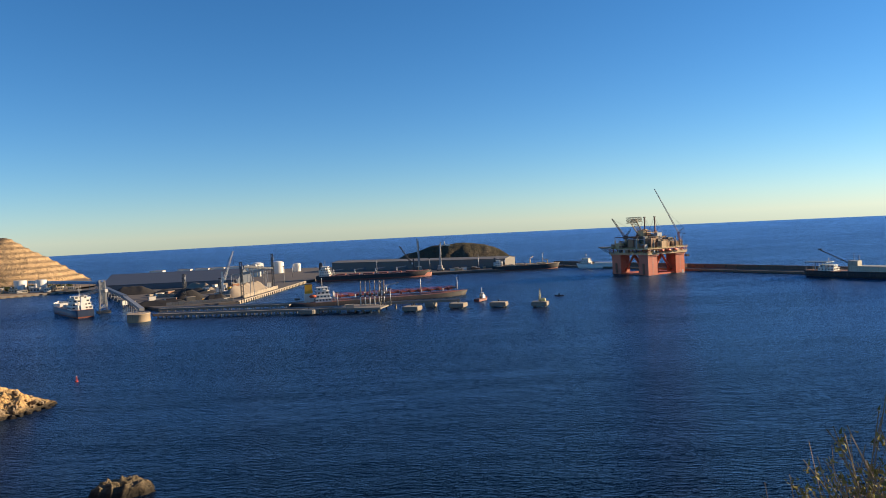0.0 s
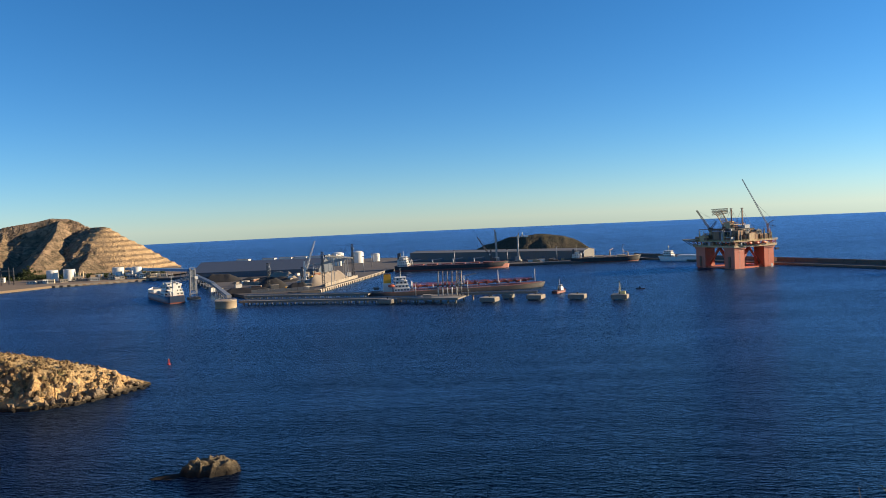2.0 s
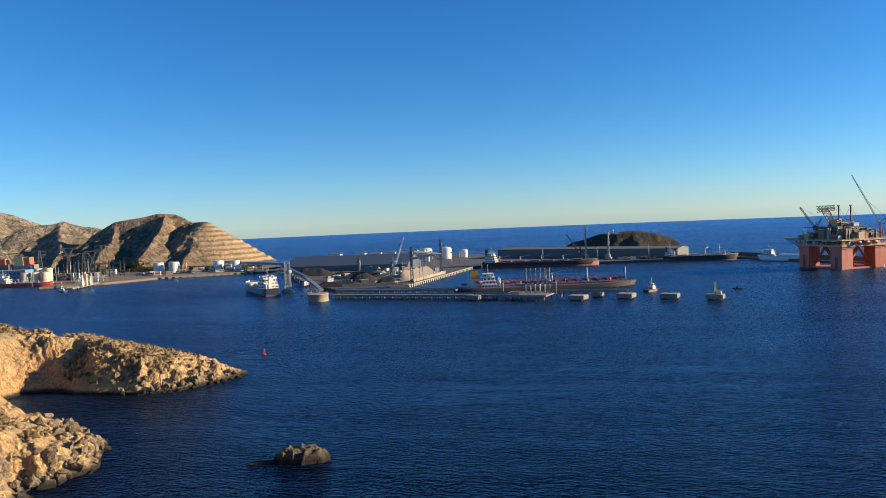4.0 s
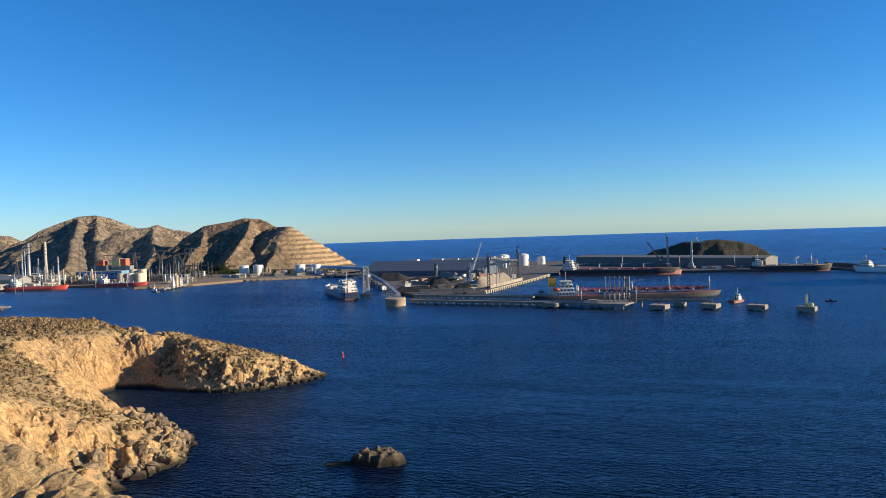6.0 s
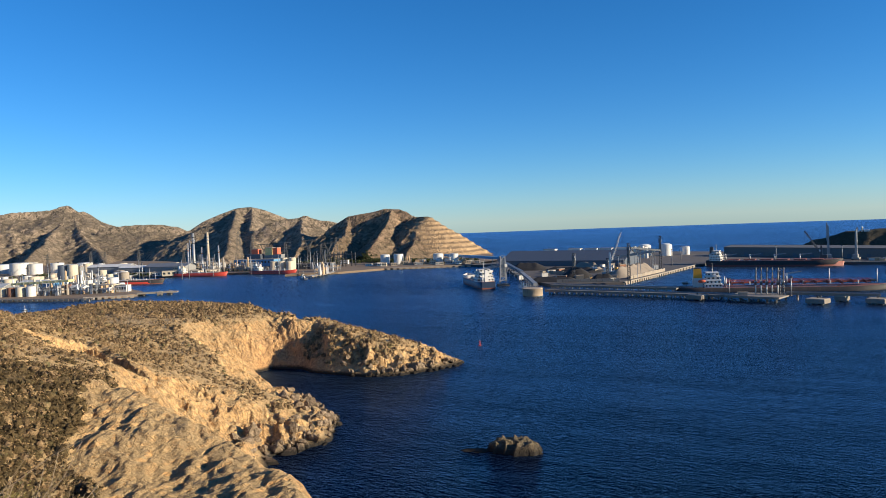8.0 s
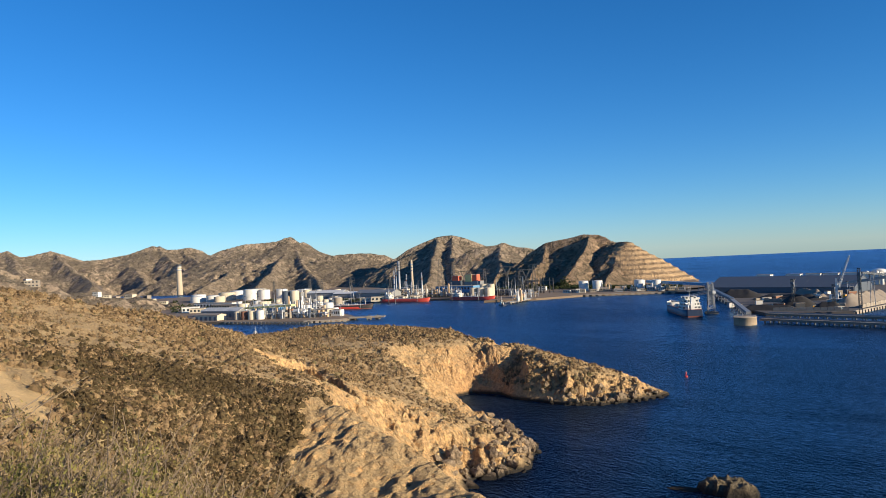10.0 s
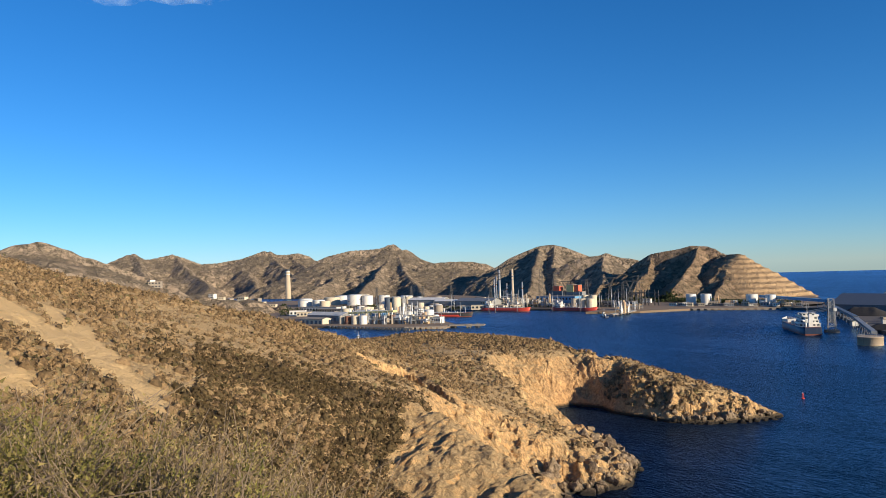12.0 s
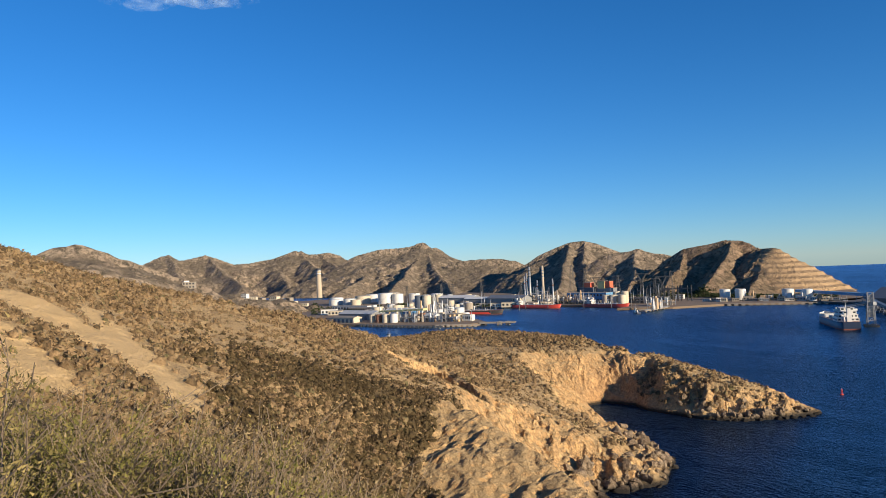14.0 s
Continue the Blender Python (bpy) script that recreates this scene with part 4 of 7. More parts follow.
def heap(x, y, z, turn, L, W, h, mat, label, seed=1, name="bulk_mound", category="heap", group="bulk heaps"):
    """A poured heap at its angle of repose, uneven along its ridge."""
    n, mm = 40, 26
    bm = bmesh.new()
    rows = []
    for i in range(n + 1):
        row = []
        for j in range(mm + 1):
            u, v = i / n * 2 - 1, j / mm * 2 - 1
            px, py = u * L / 2, v * W / 2
            ax = max(abs(px) - (L - W) / 2, 0) if L > W else abs(px) * W / L
            d = math.hypot(ax, py) / (W / 2)
            bumps = noise.noise(Vector((px / 9 + seed, py / 9, seed))) * 0.16 + noise.noise(Vector((px / 3, py / 3, seed))) * 0.05
            zz = max(0.0, (1 - d) * (1 + bumps)) * h - (0.3 if d >= 0.98 else 0)
            row.append(bm.verts.new((px, py, zz)))
        rows.append(row)
    for i in range(n):
        for j in range(mm):
            bm.faces.new((rows[i][j], rows[i + 1][j], rows[i + 1][j + 1], rows[i][j + 1])).smooth = True
    ob = part(name, bm, mat, None)
    set_at(ob, x, y, z, turn)
    return tagged(ob, label, category, group)


def gallery_bridge(a, b, w, h, mat, label, legs=3, group="conveyor galleries", ground=3.2):
    """A covered conveyor on trestle legs."""
    a, b = Vector(a), Vector(b)
    root = tagged(set_at(new("conveyor_gallery"), a.x, a.y, 0), label, "conveyor", group)
    a0 = Vector((0, 0, a.z))
    b0 = Vector((b.x - a.x, b.y - a.y, b.z))
    bm = bmesh.new()
    d = (b0 - a0).normalized()
    side = Vector((-d.y, d.x, 0)).normalized() * w / 2
    up = Vector((0, 0, h))
    v = [bm.verts.new(p) for p in (a0 - side, a0 + side, b0 + side, b0 - side, a0 - side + up, a0 + side + up, b0 + side + up, b0 - side + up)]
    for f in ((0, 1, 2, 3), (7, 6, 5, 4), (0, 4, 5, 1), (2, 6, 7, 3), (0, 3, 7, 4), (1, 5, 6, 2)):
        bm.faces.new([v[k] for k in f])
    part("casing", bm, mat, root)
    bm = bmesh.new()
    for s in (-1, 1):
        n = max(2, int((b0 - a0).length / 9))
        for k in range(n):
            p, q = a0 + (b0 - a0) * (k / n), a0 + (b0 - a0) * ((k + 1) / n)
            bar(bm, p + side * s * 1.05, q + side * s * 1.05 + up, 0.16)
            bar(bm, p + side * s * 1.05, p + side * s * 1.05 + up, 0.16)
    part("bracing", bm, STEEL, root)
    for k in range(legs):
        t = (k + 0.5) / legs
        p = a0 + (b0 - a0) * t
        bm = bmesh.new()
        for s in (-1, 1):
            bar(bm, p + side * s, Vector((p.x + side.x * s * 1.8, p.y + side.y * s * 1.8, ground - 0.4)), 0.35)
        bar(bm, p + side * 1.2 - up * 1.2, p - side * 1.2 - up * 1.2, 0.2)
        part("trestle", bm, STEEL, root)
    return root

# ---- quays and yards ----
QUAY = 3.2
slab("harbour_yard", [(-288, 722), (-219, 757), (-209, 865), (-198, 1021), (-185, 1062), (-60, 1062), (75, 1066), (130, 1082), (190, 1092), (205, 1120), (120, 1200), (-60, 1330), (-300, 1400), (-470, 1330), (-560, 1180), (-585, 1050), (-498, 1036), (-356, 800)], -3, QUAY,
     YARD, "dusty dark grey harbour yard with a concrete quay edge")
slab("shore_ground", [(-560, 1180), (-545, 1098), (-585, 1043), (-686, 985), (-727, 912), (-800, 868), (-820, 930), (-905, 925), (-1000, 915), (-1080, 905), (-1180, 895), (-1230, 860), (-1120, 770), (-960, 684), (-880, 642), (-810, 610), (-786, 596), (-790, 572), (-825, 537), (-895, 516), (-970, 497),
                      (-1080, 470), (-1250, 380), (-1900, 300), (-2500, 800), (-2000, 1500), (-1000, 1700), (-700, 1400)], -3, QUAY, PALEYARD, "dusty shore ground of the oil harbour")


def quay_fenders(a, b, step, mat, z=1.0, h=2.6, w=1.5, name="quay_wall", label="pale concrete quay wall with dark fender gaps"):
    a, b = Vector((*a, 0)), Vector((*b, 0))
    root = tagged(set_at(new(name), a.x, a.y, 0, math.degrees(math.atan2(b.y - a.y, b.x - a.x))), label, "quay", kind="structure")
    L = (b - a).length
    part("coping", box(bmesh.new(), L / 2, 0, QUAY - 0.5, L, 2.2, 0.9), PALE, root)
    f = None
    for k in range(int(L / step)):
        if f is None:
            f = part("fender", box(bmesh.new(), 0, 0, 0, step * 0.55, w, h), mat, root)
            f.matrix_basis = pose((k + 0.5) * step, -0.9, z - 0.8)
        else:
            again(f, (k + 0.5) * step, -0.9, z - 0.8)


quay_fenders((-219, 757), (-209, 865), 7, PALE)
quay_fenders((-209, 865), (-198, 1021), 7, PALE)
quay_fenders((-185, 1061), (130, 1080), 12, PALE)
quay_fenders((-970, 497), (-825, 537), 7, PALE)
quay_fenders((-825, 537), (-780, 575), 7, PALE)
quay_fenders((-685, 985), (-560, 1062), 10, PALE)


MOLE = painted("dark_mole_stone", (0.15, 0.125, 0.10), 0.95, wear=0.5)


def breakwater():
    a, b = Vector((160, 1128, 0)), Vector((520, 590, 0))
    turn = math.degrees(math.atan2(b.y - a.y, b.x - a.x))
    L = (b - a).length
    root = tagged(set_at(new("breakwater"), a.x, a.y, 0, turn), "long grey concrete breakwater with a parapet wall", "breakwater", kind="structure")
    part("mole", box(bmesh.new(), L / 2, 8, -3, L, 22, 5.6), MOLE, root)
    part("parapet", box(bmesh.new(), L / 2, 17, 2.6, L, 3, 5.0, 0, 1, 0.6), MOLE, root)
    j = None
    for k in range(int(L / 15)):
        if j is None:
            j = part("buttress", box(bmesh.new(), 0, 0, 0, 0.7, 0.6, 5.0), MOLE, root)
            j.matrix_basis = pose(k * 15 + 5, 15.4, 2.6)
        else:
            again(j, k * 15 + 5, 15.4, 2.6)


breakwater()


# ---- island ----
def island_height(x, y):
    u, v = (x - 12) / 118, (y - 1420) / 70
    d = inside_and_distance(x + 6 * fbm(x, y, 40, 3, 5), y + 6 * fbm(x, y, 40, 3, 9), [(-110, 1440), (-85, 1390), (-40, 1372), (30, 1366), (85, 1372), (130, 1395), (122, 1440), (60, 1475), (-40, 1480)])
    top = 30 + 6 * np.exp(-((x - 25) / 40) ** 2) - np.clip((x - 70) * 0.25, 0, 14) - np.clip((-30 - x) * 0.22, 0, 16) + 3 * fbm(x, y, 30, 4, 3)
    z = smooth_min(top, 0.9 * np.maximum(d, 0) + 3 * (ridged(x, y, 26, 4, 7) - 0.5), 6)
    return np.where(d > 0, z, -4)


ISLANDROCK = rock_ground("island_scrub_rock", (0.10, 0.08, 0.055), (0.16, 0.125, 0.085), (0.045, 0.04, 0.03), (0.055, 0.05, 0.033), grain=0.3, wet=True)
me = grid_mesh("island", -130, 150, 1350, 1500, 3.0, island_height, lambda X, Y, Z: Z > -2)
me.materials.append(ISLANDROCK)
tagged(new("island", me), "dark rocky island covered with low scrub", "island", kind="structure")
lh = thing("lighthouse", 3, 1405, 30, 0, "small white lighthouse and keeper's house on the island", "lighthouse")
part("tower", lathe(bmesh.new(), [(1.6, 0), (1.4, 8), (1.9, 8), (1.9, 8.6), (1.1, 8.8), (1.1, 10.5), (0, 11.5)], 12), WHITE, lh)
part("house", box(bmesh.new(), 7, 0, 0, 9, 6, 5.0), WHITE, lh)
part("shed", box(bmesh.new(), -7, 0, 0, 6, 5, 4.0), WHITE, lh)

SHEDGREY = painted("weathered_shed_sheet", (0.17, 0.165, 0.155), 0.7, 0.0, wear=0.4)
# ---- the grey shed before the island and the quay before it ----
shed(-40, 1190, QUAY, -26.5, 316, 42, 13.5, 16, SHEDGREY, SHEDGREY, "very long grey sheet-metal warehouse on the outer quay", doors=12, bays=30)
shed(-385, 1042, QUAY, -1, 190, 70, 8, 21, DARKSHEET, DARKSHEET, "long dark grey coal store with a sloping roof", doors=8, bays=20)
harbour_crane(-38, 1108, QUAY, 100, 46, 10, 50, GREYSHEET, "grey harbour crane with its boom held upright")
harbour_crane(-5, 1106, QUAY, 80, 40, 9, 43, GREYSHEET, "grey harbour crane with its boom held upright")
harbour_crane(-46, 1098, QUAY, 175, 20, 20, 40, DARKSTEEL, "dark harbour crane beside the moored bulk carrier")
for x, y, h in ((-105, 1128, 20), (53, 1098, 21), (150, 1090, 20), (-22, 1130, 18)):
    lamp_mast(x, y, QUAY, h)
rng = random.Random(5)
for k in range(26):
    x = rng.uniform(5, 125)
    block(x, 1092 + rng.uniform(-6, 12) + 0.06 * x, QUAY, rng.uniform(-8, 8), rng.uniform(3, 9), rng.uniform(2.5, 4), rng.uniform(2, 4), rng.choice([PALE, WHITE, TANSTEEL, RUST]), "stacked pale cargo and gear on the quay", "quay cargo", name="cargo_stack", category="cargo")

# ---- ships on the outer quay ----
bulk = ship("large dark bulk carrier with a pink-red bow at the quay", -103, 1042, 0.5, 160, 27, 7.5, BLACKHULL, DECKRED, DECKRED, (14, 24, 3.4), 4, -68, (-74, DARKSTEEL, 18, 5), "ships at the quays", boot_h=2.4)
part("bow_paint", hull_shell(bmesh.new(), 26, 13.5, -1.5, 6.0, bow=0.8, sheer=0, rake=1.5), painted("faded_red_bow", (0.62, 0.25, 0.17), 0.6, wear=0.3), bulk, "faded pink-red bow").matrix_basis = pose(69.5, 0, 0)
for k in range(6):
    h = part("hatch", box(bmesh.new(), -46 + k * 20, 0, 7.6, 14, 17, 1.8), DECKRED, bulk)
for k in range(4):
    hose_crane(bulk, -56 + k * 30, 0, 7.6, 7, 14, STEEL, 0)
b2 = ship("dark cargo ship with grey bridge house at the quay", 122, 1080, 2, 98, 17, 7.0, BLACKHULL, DECKRED, TANSTEEL, (8, 13, 3.0), 3, -40, (-45, DARKSTEEL, 12, 3), "ships at the quays")
for k in range(4):
    part("hatch", box(bmesh.new(), -24 + k * 16, 0, 7.2, 12, 11, 1.6 + (k % 2) * 0.8), TANSTEEL, b2)
hose_crane(b2, -30, 3, 7, 8, 14, DARKSTEEL, 120)
hose_crane(b2, 8, 3, 7, 9, 12, TANSTEEL, 60)
hose_crane(b2, 34, 3, 7, 6, 9, TANSTEEL, 140)
fe = ship("white ferry with an open after deck at the breakwater", 222, 1036, 143, 62, 13, 6.0, WHITE, WHITE, PALE, (13, 11, 2.8), 3, 18, None, "ships at the quays", sheer=1.0)
for k in range(5):
    part("vent", box(bmesh.new(), -22 + k * 8, 3 * (-1) ** k, 6.1, 3, 2, 2.0), WHITE, fe)
part("cargo_deck", box(bmesh.new(), -12, 0, 6.1, 30, 11, 2.4), WHITE, fe)
ba = ship("long dark barge with cream deckhouses moored by the breakwater", 426, 706, 125, 140, 22, 6.0, BLACKHULL, BLACKHULL, RUST, (16, 13, 3.0), 2, 46, None, "ships at the quays", sheer=0.3)
part("canopy", box(bmesh.new(), 56, 0, 14.5, 24, 16, 0.7), DARKSHEET, ba)
for sx in (46, 56, 66):
    for sy in (-7, 7):
        part("canopy_post", tube(bmesh.new(), (sx, sy, 6), (sx, sy, 14.5), 0.3, 0.3, 6), STEEL, ba)
part("long_house", box(bmesh.new(), -8, 0, 6, 60, 14, 5.5), painted("cream_sheet", (0.50, 0.46, 0.36), 0.6, wear=0.35), ba)
part("tower_house", box(bmesh.new(), 20, 0, 6, 9, 9, 10.5), painted("dull_cream_sheet", (0.38, 0.35, 0.28), 0.6, wear=0.4), ba)
part("tower_mast", tube(bmesh.new(), (20, 2, 16), (20, 2, 24), 0.4, 0.2, 6), STEEL, ba)
part("tower_mast", tube(bmesh.new(), (17, -2, 16), (17, -2, 22), 0.5, 0.4, 6), DARKSTEEL, ba)
bc = part("deck_crane", tube(bmesh.new(), (26, 0, 6), (26, 0, 15), 1.2, 1.0, 8), DARKSTEEL, ba)
part("jib", truss(bmesh.new(), (26, 0, 14), (48, 13, 28), 1.1, 0.6, 10, 0.13), DARKSTEEL, bc)
part("jib_head", box(bmesh.new(), 48, 13, 28, 4, 1, 1.2), DARKSTEEL, bc)


# ---- the floating production platform ----
def platform_rig():
    rng = random.Random(8)
    root = thing("offshore_platform", 257, 905, 0, 29.5, "orange-red four-column floating production platform with crowded decks", "oil platform")
    S, W = 23.0, 15.0
    DARKOR = painted("weathered_orange_paint", (0.60, 0.17, 0.10), 0.55, wear=0.4)
    for sx in (-1, 1):
        for sy in (-1, 1):
            # columns at -x take the duller orange, those at +x the stronger one
            c = part("column", box(bmesh.new(), sx * S, sy * S, -3, W, W, 28.5), ORANGE if sx > 0 else DARKOR, root)
            part("collar", box(bmesh.new(), sx * S, sy * S, 22.5, W + 2, W + 2, 2.2), DARKOR, c)
            part("fender", box(bmesh.new(), sx * (S + W / 2), sy * S, 1.0, 1.2, 3.0, 13), RUST, c)
            bm = bmesh.new()
            for k in range(11):
                box(bm, sx * S, sy * (S + W / 2 + 0.2), 1 + k * 2.0, 2.2, 0.4, 0.25)
            part("ladder", bm, STEEL, c)
    for s in (-1, 1):
        part("pontoon", box(bmesh.new(), 0, s * S, -3, 2 * S - W, 11, 4.6), ORANGE, root)
        part("pontoon", box(bmesh.new(), s * S, 0, -3, 11, 2 * S - W, 4.6), ORANGE, root)
        bm = bmesh.new()
        for t in (-1, 1):
            tube(bm, (t * (S - W / 2), s * S, 4), (0, s * S, 23), 1.3, 1.3, 10)
        part("brace", bm, ORANGE, root)
        bm = bmesh.new()
        for t in (-1, 1):
            tube(bm, (s * S, t * (S - W / 2), 4), (s * S, 0, 23), 1.3, 1.3, 10)
        part("brace", bm, ORANGE, root)
        part("caisson", tube(bmesh.new(), (s * 9, 4, -3), (s * 9, 4, 24), 2.0, 2.0, 12), DARKOR, root)
        part("caisson", tube(bmesh.new(), (s * 3, -12, -3), (s * 3, -12, 24), 1.5, 1.5, 12), DARKOR, root)
    part("lower_deck", box(bmesh.new(), 0, 0, 24.6, 66, 66, 2.2), TANSTEEL, root)
    part("upper_deck", box(bmesh.new(), 0, 0, 31.0, 68, 68, 1.0), TANSTEEL, root)
    bm = bmesh.new()
    for k in range(-5, 6):
        for s in (-1, 1):
            bar(bm, (k * 6.4, s * 32.5, 26.8), (k * 6.4, s * 32.5, 31), 0.35)
            bar(bm, (s * 32.5, k * 6.4, 26.8), (s * 32.5, k * 6.4, 31), 0.35)
            if k < 5:
                bar(bm, (k * 6.4, s * 32.5, 26.8), ((k + 1) * 6.4, s * 32.5, 31), 0.25)
                bar(bm, (s * 32.5, k * 6.4, 26.8), (s * 32.5, (k + 1) * 6.4, 31), 0.25)
    part("deck_truss", bm, ORANGE, root)
    bm = bmesh.new()
    for z, e in ((26.8, 33.5), (32.0, 34.0)):
        rail(bm, [(-e, -e, z), (e, -e, z), (e, e, z), (-e, e, z), (-e, -e, z)], 1.2, 4, 0.1)
    part("handrail", bm, PALEYELLOW, root)
    RIGBROWN = painted("rig_brown_steel", (0.34, 0.20, 0.11), 0.7, wear=0.6)
    mats = [TANSTEEL, RIGBROWN, RUST, RIGBROWN, STEEL, DARKSTEEL]
    for k in range(110):
        x, y = rng.uniform(-29, 29), rng.uniform(-29, 29)
        hmax = 22 * max(0.15, 1 - math.hypot(x + 2, y + 2) / 40)
        z0 = 32 + (rng.uniform(0, hmax * 0.5) if k > 34 else 0)
        sz = rng.uniform(2.5, 4 + hmax * 0.6)
        part("module", box(bmesh.new(), x, y, 32, rng.uniform(3, 9), rng.uniform(3, 9), z0 - 32 + sz), rng.choice(mats), root)
    for k in range(46):
        x, y = rng.uniform(-31, 31), rng.uniform(-31, 31)
        r = rng.uniform(0.4, 1.3)
        part("vessel", lathe(bmesh.new(), [(r, 32), (r, 32 + rng.uniform(5, 13)), (0, 32 + rng.uniform(13, 15))], 8, x, y), rng.choice(mats), root)
    for k in range(60):
        z = rng.uniform(27, 46)
        y = rng.uniform(-31, 31)
        x0, x1 = sorted((rng.uniform(-31, 31), rng.uniform(-31, 31)))
        a, b = ((x0, y, z), (x1, y, z)) if k % 2 else ((y, x0, z), (y, x1, z))
        part("pipe", tube(bmesh.new(), a, b, 0.45, 0.45, 6), rng.choice(mats), root)
    for k in range(14):
        x, y = (rng.uniform(-32, 32), -32.6) if k % 2 else (-32.6, rng.uniform(-32, 32))
        part("equipment", box(bmesh.new(), x, y, 27, rng.uniform(2, 5), rng.uniform(2, 5), rng.uniform(2, 3.6)), rng.choice(mats), root)
    for k in range(40):
        x, y = rng.uniform(-28, 28), rng.uniform(-28, 28)
        top = 36 + 14 * max(0.0, 1 - math.hypot(x, y) / 30)
        part("frame", truss(bmesh.new(), (x, y, 32), (x, y, top + rng.uniform(0, 5)), rng.uniform(2.5, 5), rng.uniform(2.5, 5), 4, 0.22), rng.choice((RUST, TANSTEEL, DARKSTEEL)), root)
    for k in range(46):
        x, y = rng.uniform(-31, 31), rng.uniform(-31, 31)
        z = 33 + 14 * max(0.0, 1 - math.hypot(x, y) / 30)
        part("pole", tube(bmesh.new(), (x, y, 32), (x, y, z + rng.uniform(2, 9)), 0.28, 0.22, 5), rng.choice((PALEYELLOW, WHITE, TANSTEEL)), root)
    # process tower stack in the middle
    part("module_tower", truss(bmesh.new(), (2, 2, 32), (2, 2, 53), 20, 16, 4, 0.5), RUST, root)
    for z in (38, 44, 50):
        part("tower_floor", box(bmesh.new(), 2, 2, z, 19, 19, 0.7), TANSTEEL, root)
    for k in range(16):
        z = rng.choice((32.7, 38.7, 44.7))
        part("module", box(bmesh.new(), 2 + rng.uniform(-7, 7), 2 + rng.uniform(-7, 7), z, rng.uniform(3, 7), rng.uniform(3, 7), rng.uniform(2.5, 5)), rng.choice(mats), root)
    # two king posts with stays
    for x, y in ((-1.5, 1.5), (7, -7)):
        p = part("king_post", tube(bmesh.new(), (x, y, 32), (x, y, 69), 0.9, 0.7, 8), RUST, root)
        part("post_head", box(bmesh.new(), x, y, 68.5, 3, 1.2, 1.4), DARKSTEEL, p)
        bm = bmesh.new()
        for dx, dy in ((14, 6), (-12, 5), (6, -12)):
            bar(bm, (x, y, 69), (x + dx, y + dy, 42), 0.13)
        part("stay", bm, DARKSTEEL, p)
    # pedestal crane with a raised boom
    q = part("crane_pedestal", tube(bmesh.new(), (-19, 17, 32), (-19, 17, 43), 1.8, 1.8, 12), TANSTEEL, root)
    part("crane_cab", box(bmesh.new(), -19, 17, 43, 4, 4, 4), DARKSTEEL, q)
    part("crane_boom", truss(bmesh.new(), (-19, 17, 44), (-31, 27, 69), 2.2, 1.2, 12, 0.3), DARKSTEEL, q)
    part("crane_frame", truss(bmesh.new(), (-19, 17, 46), (-14, 13, 55), 2.4, 1.0, 4, 0.25), DARKSTEEL, q)
    bm = bmesh.new()
    bar(bm, (-14, 13, 55), (-31, 27, 69), 0.12)
    part("crane_stay", bm, DARKSTEEL, q)
    # flare boom: a broad leaning lattice
    part("flare_boom", truss(bmesh.new(), (-4, 6, 48), (-12, 11, 66), 6, 7, 5, 0.45), TANSTEEL, root)
    part("flare_head", truss(bmesh.new(), (-17, 17, 66), (-4, 4, 67), 5, 4, 6, 0.4), TANSTEEL, root)
    # cantilevered landing deck
    part("landing_deck", box(bmesh.new(), -38, 30, 33.5, 17, 14, 1.0), TANSTEEL, root)
    bm = bmesh.new()
    for dy in (25, 30, 35):
        bar(bm, (-33, dy, 26), (-46, dy, 33.5), 0.4)
        bar(bm, (-33, dy, 31), (-46, dy, 33.5), 0.3)
    part("landing_deck_strut", bm, STEEL, root)
    for k in range(3):
        part("lifeboat", lathe(bmesh.new(), [(0, -3.5), (1.3, -2.5), (1.5, 0), (1.3, 2.5), (0, 3.5)], 10), ORANGE, root).matrix_basis = pose(-12 + k * 11, -35.5, 29, 0, 90, 0)
    part("gangway", truss(bmesh.new(), (24, -33, 3), (6, -50, 1.2), 1.5, 1.5, 10, 0.16), WHITE, root, "white sloping gangway")


platform_rig()
big = thing("crawler_crane", 304, 916, 2.6, 20, "very tall dark lattice crane on the breakwater", "crane", "tall cranes")
part("track", box(bmesh.new(), 0, -3.4, 0, 10, 1.6, 1.8), DARKSTEEL, big)
part("track", box(bmesh.new(), 0, 3.4, 0, 10, 1.6, 1.8), DARKSTEEL, big)
part("machine_house", box(bmesh.new(), -1, 0, 1.8, 12, 6, 4), RUST, big)
part("main_boom", truss(bmesh.new(), (3, 0, 3), (-4.5, 0, 46), 2.0, 1.6, 16, 0.2), RUST, big)
part("luffing_jib", truss(bmesh.new(), (-4.5, 0, 46), (-36, 2, 101), 1.5, 0.7, 24, 0.15), STEEL, big)
bm = bmesh.new()
bar(bm, (-4.5, 0, 46), (4, 0, 51), 0.4)
bar(bm, (-4.5, 0, 46), (6, -1, 43), 0.4)
part("jib_strut", bm, DARKSTEEL, big)
bm = bmesh.new()
bar(bm, (4, 0, 51), (-20, 1, 73), 0.1)
bar(bm, (4, 0, 51), (-5, 0, 4), 0.12)
part("stay_rope", bm, DARKSTEEL, big)
part("counterweight", box(bmesh.new(), 8, 0, 15, 4, 3, 2.4), DARKSTEEL, big)

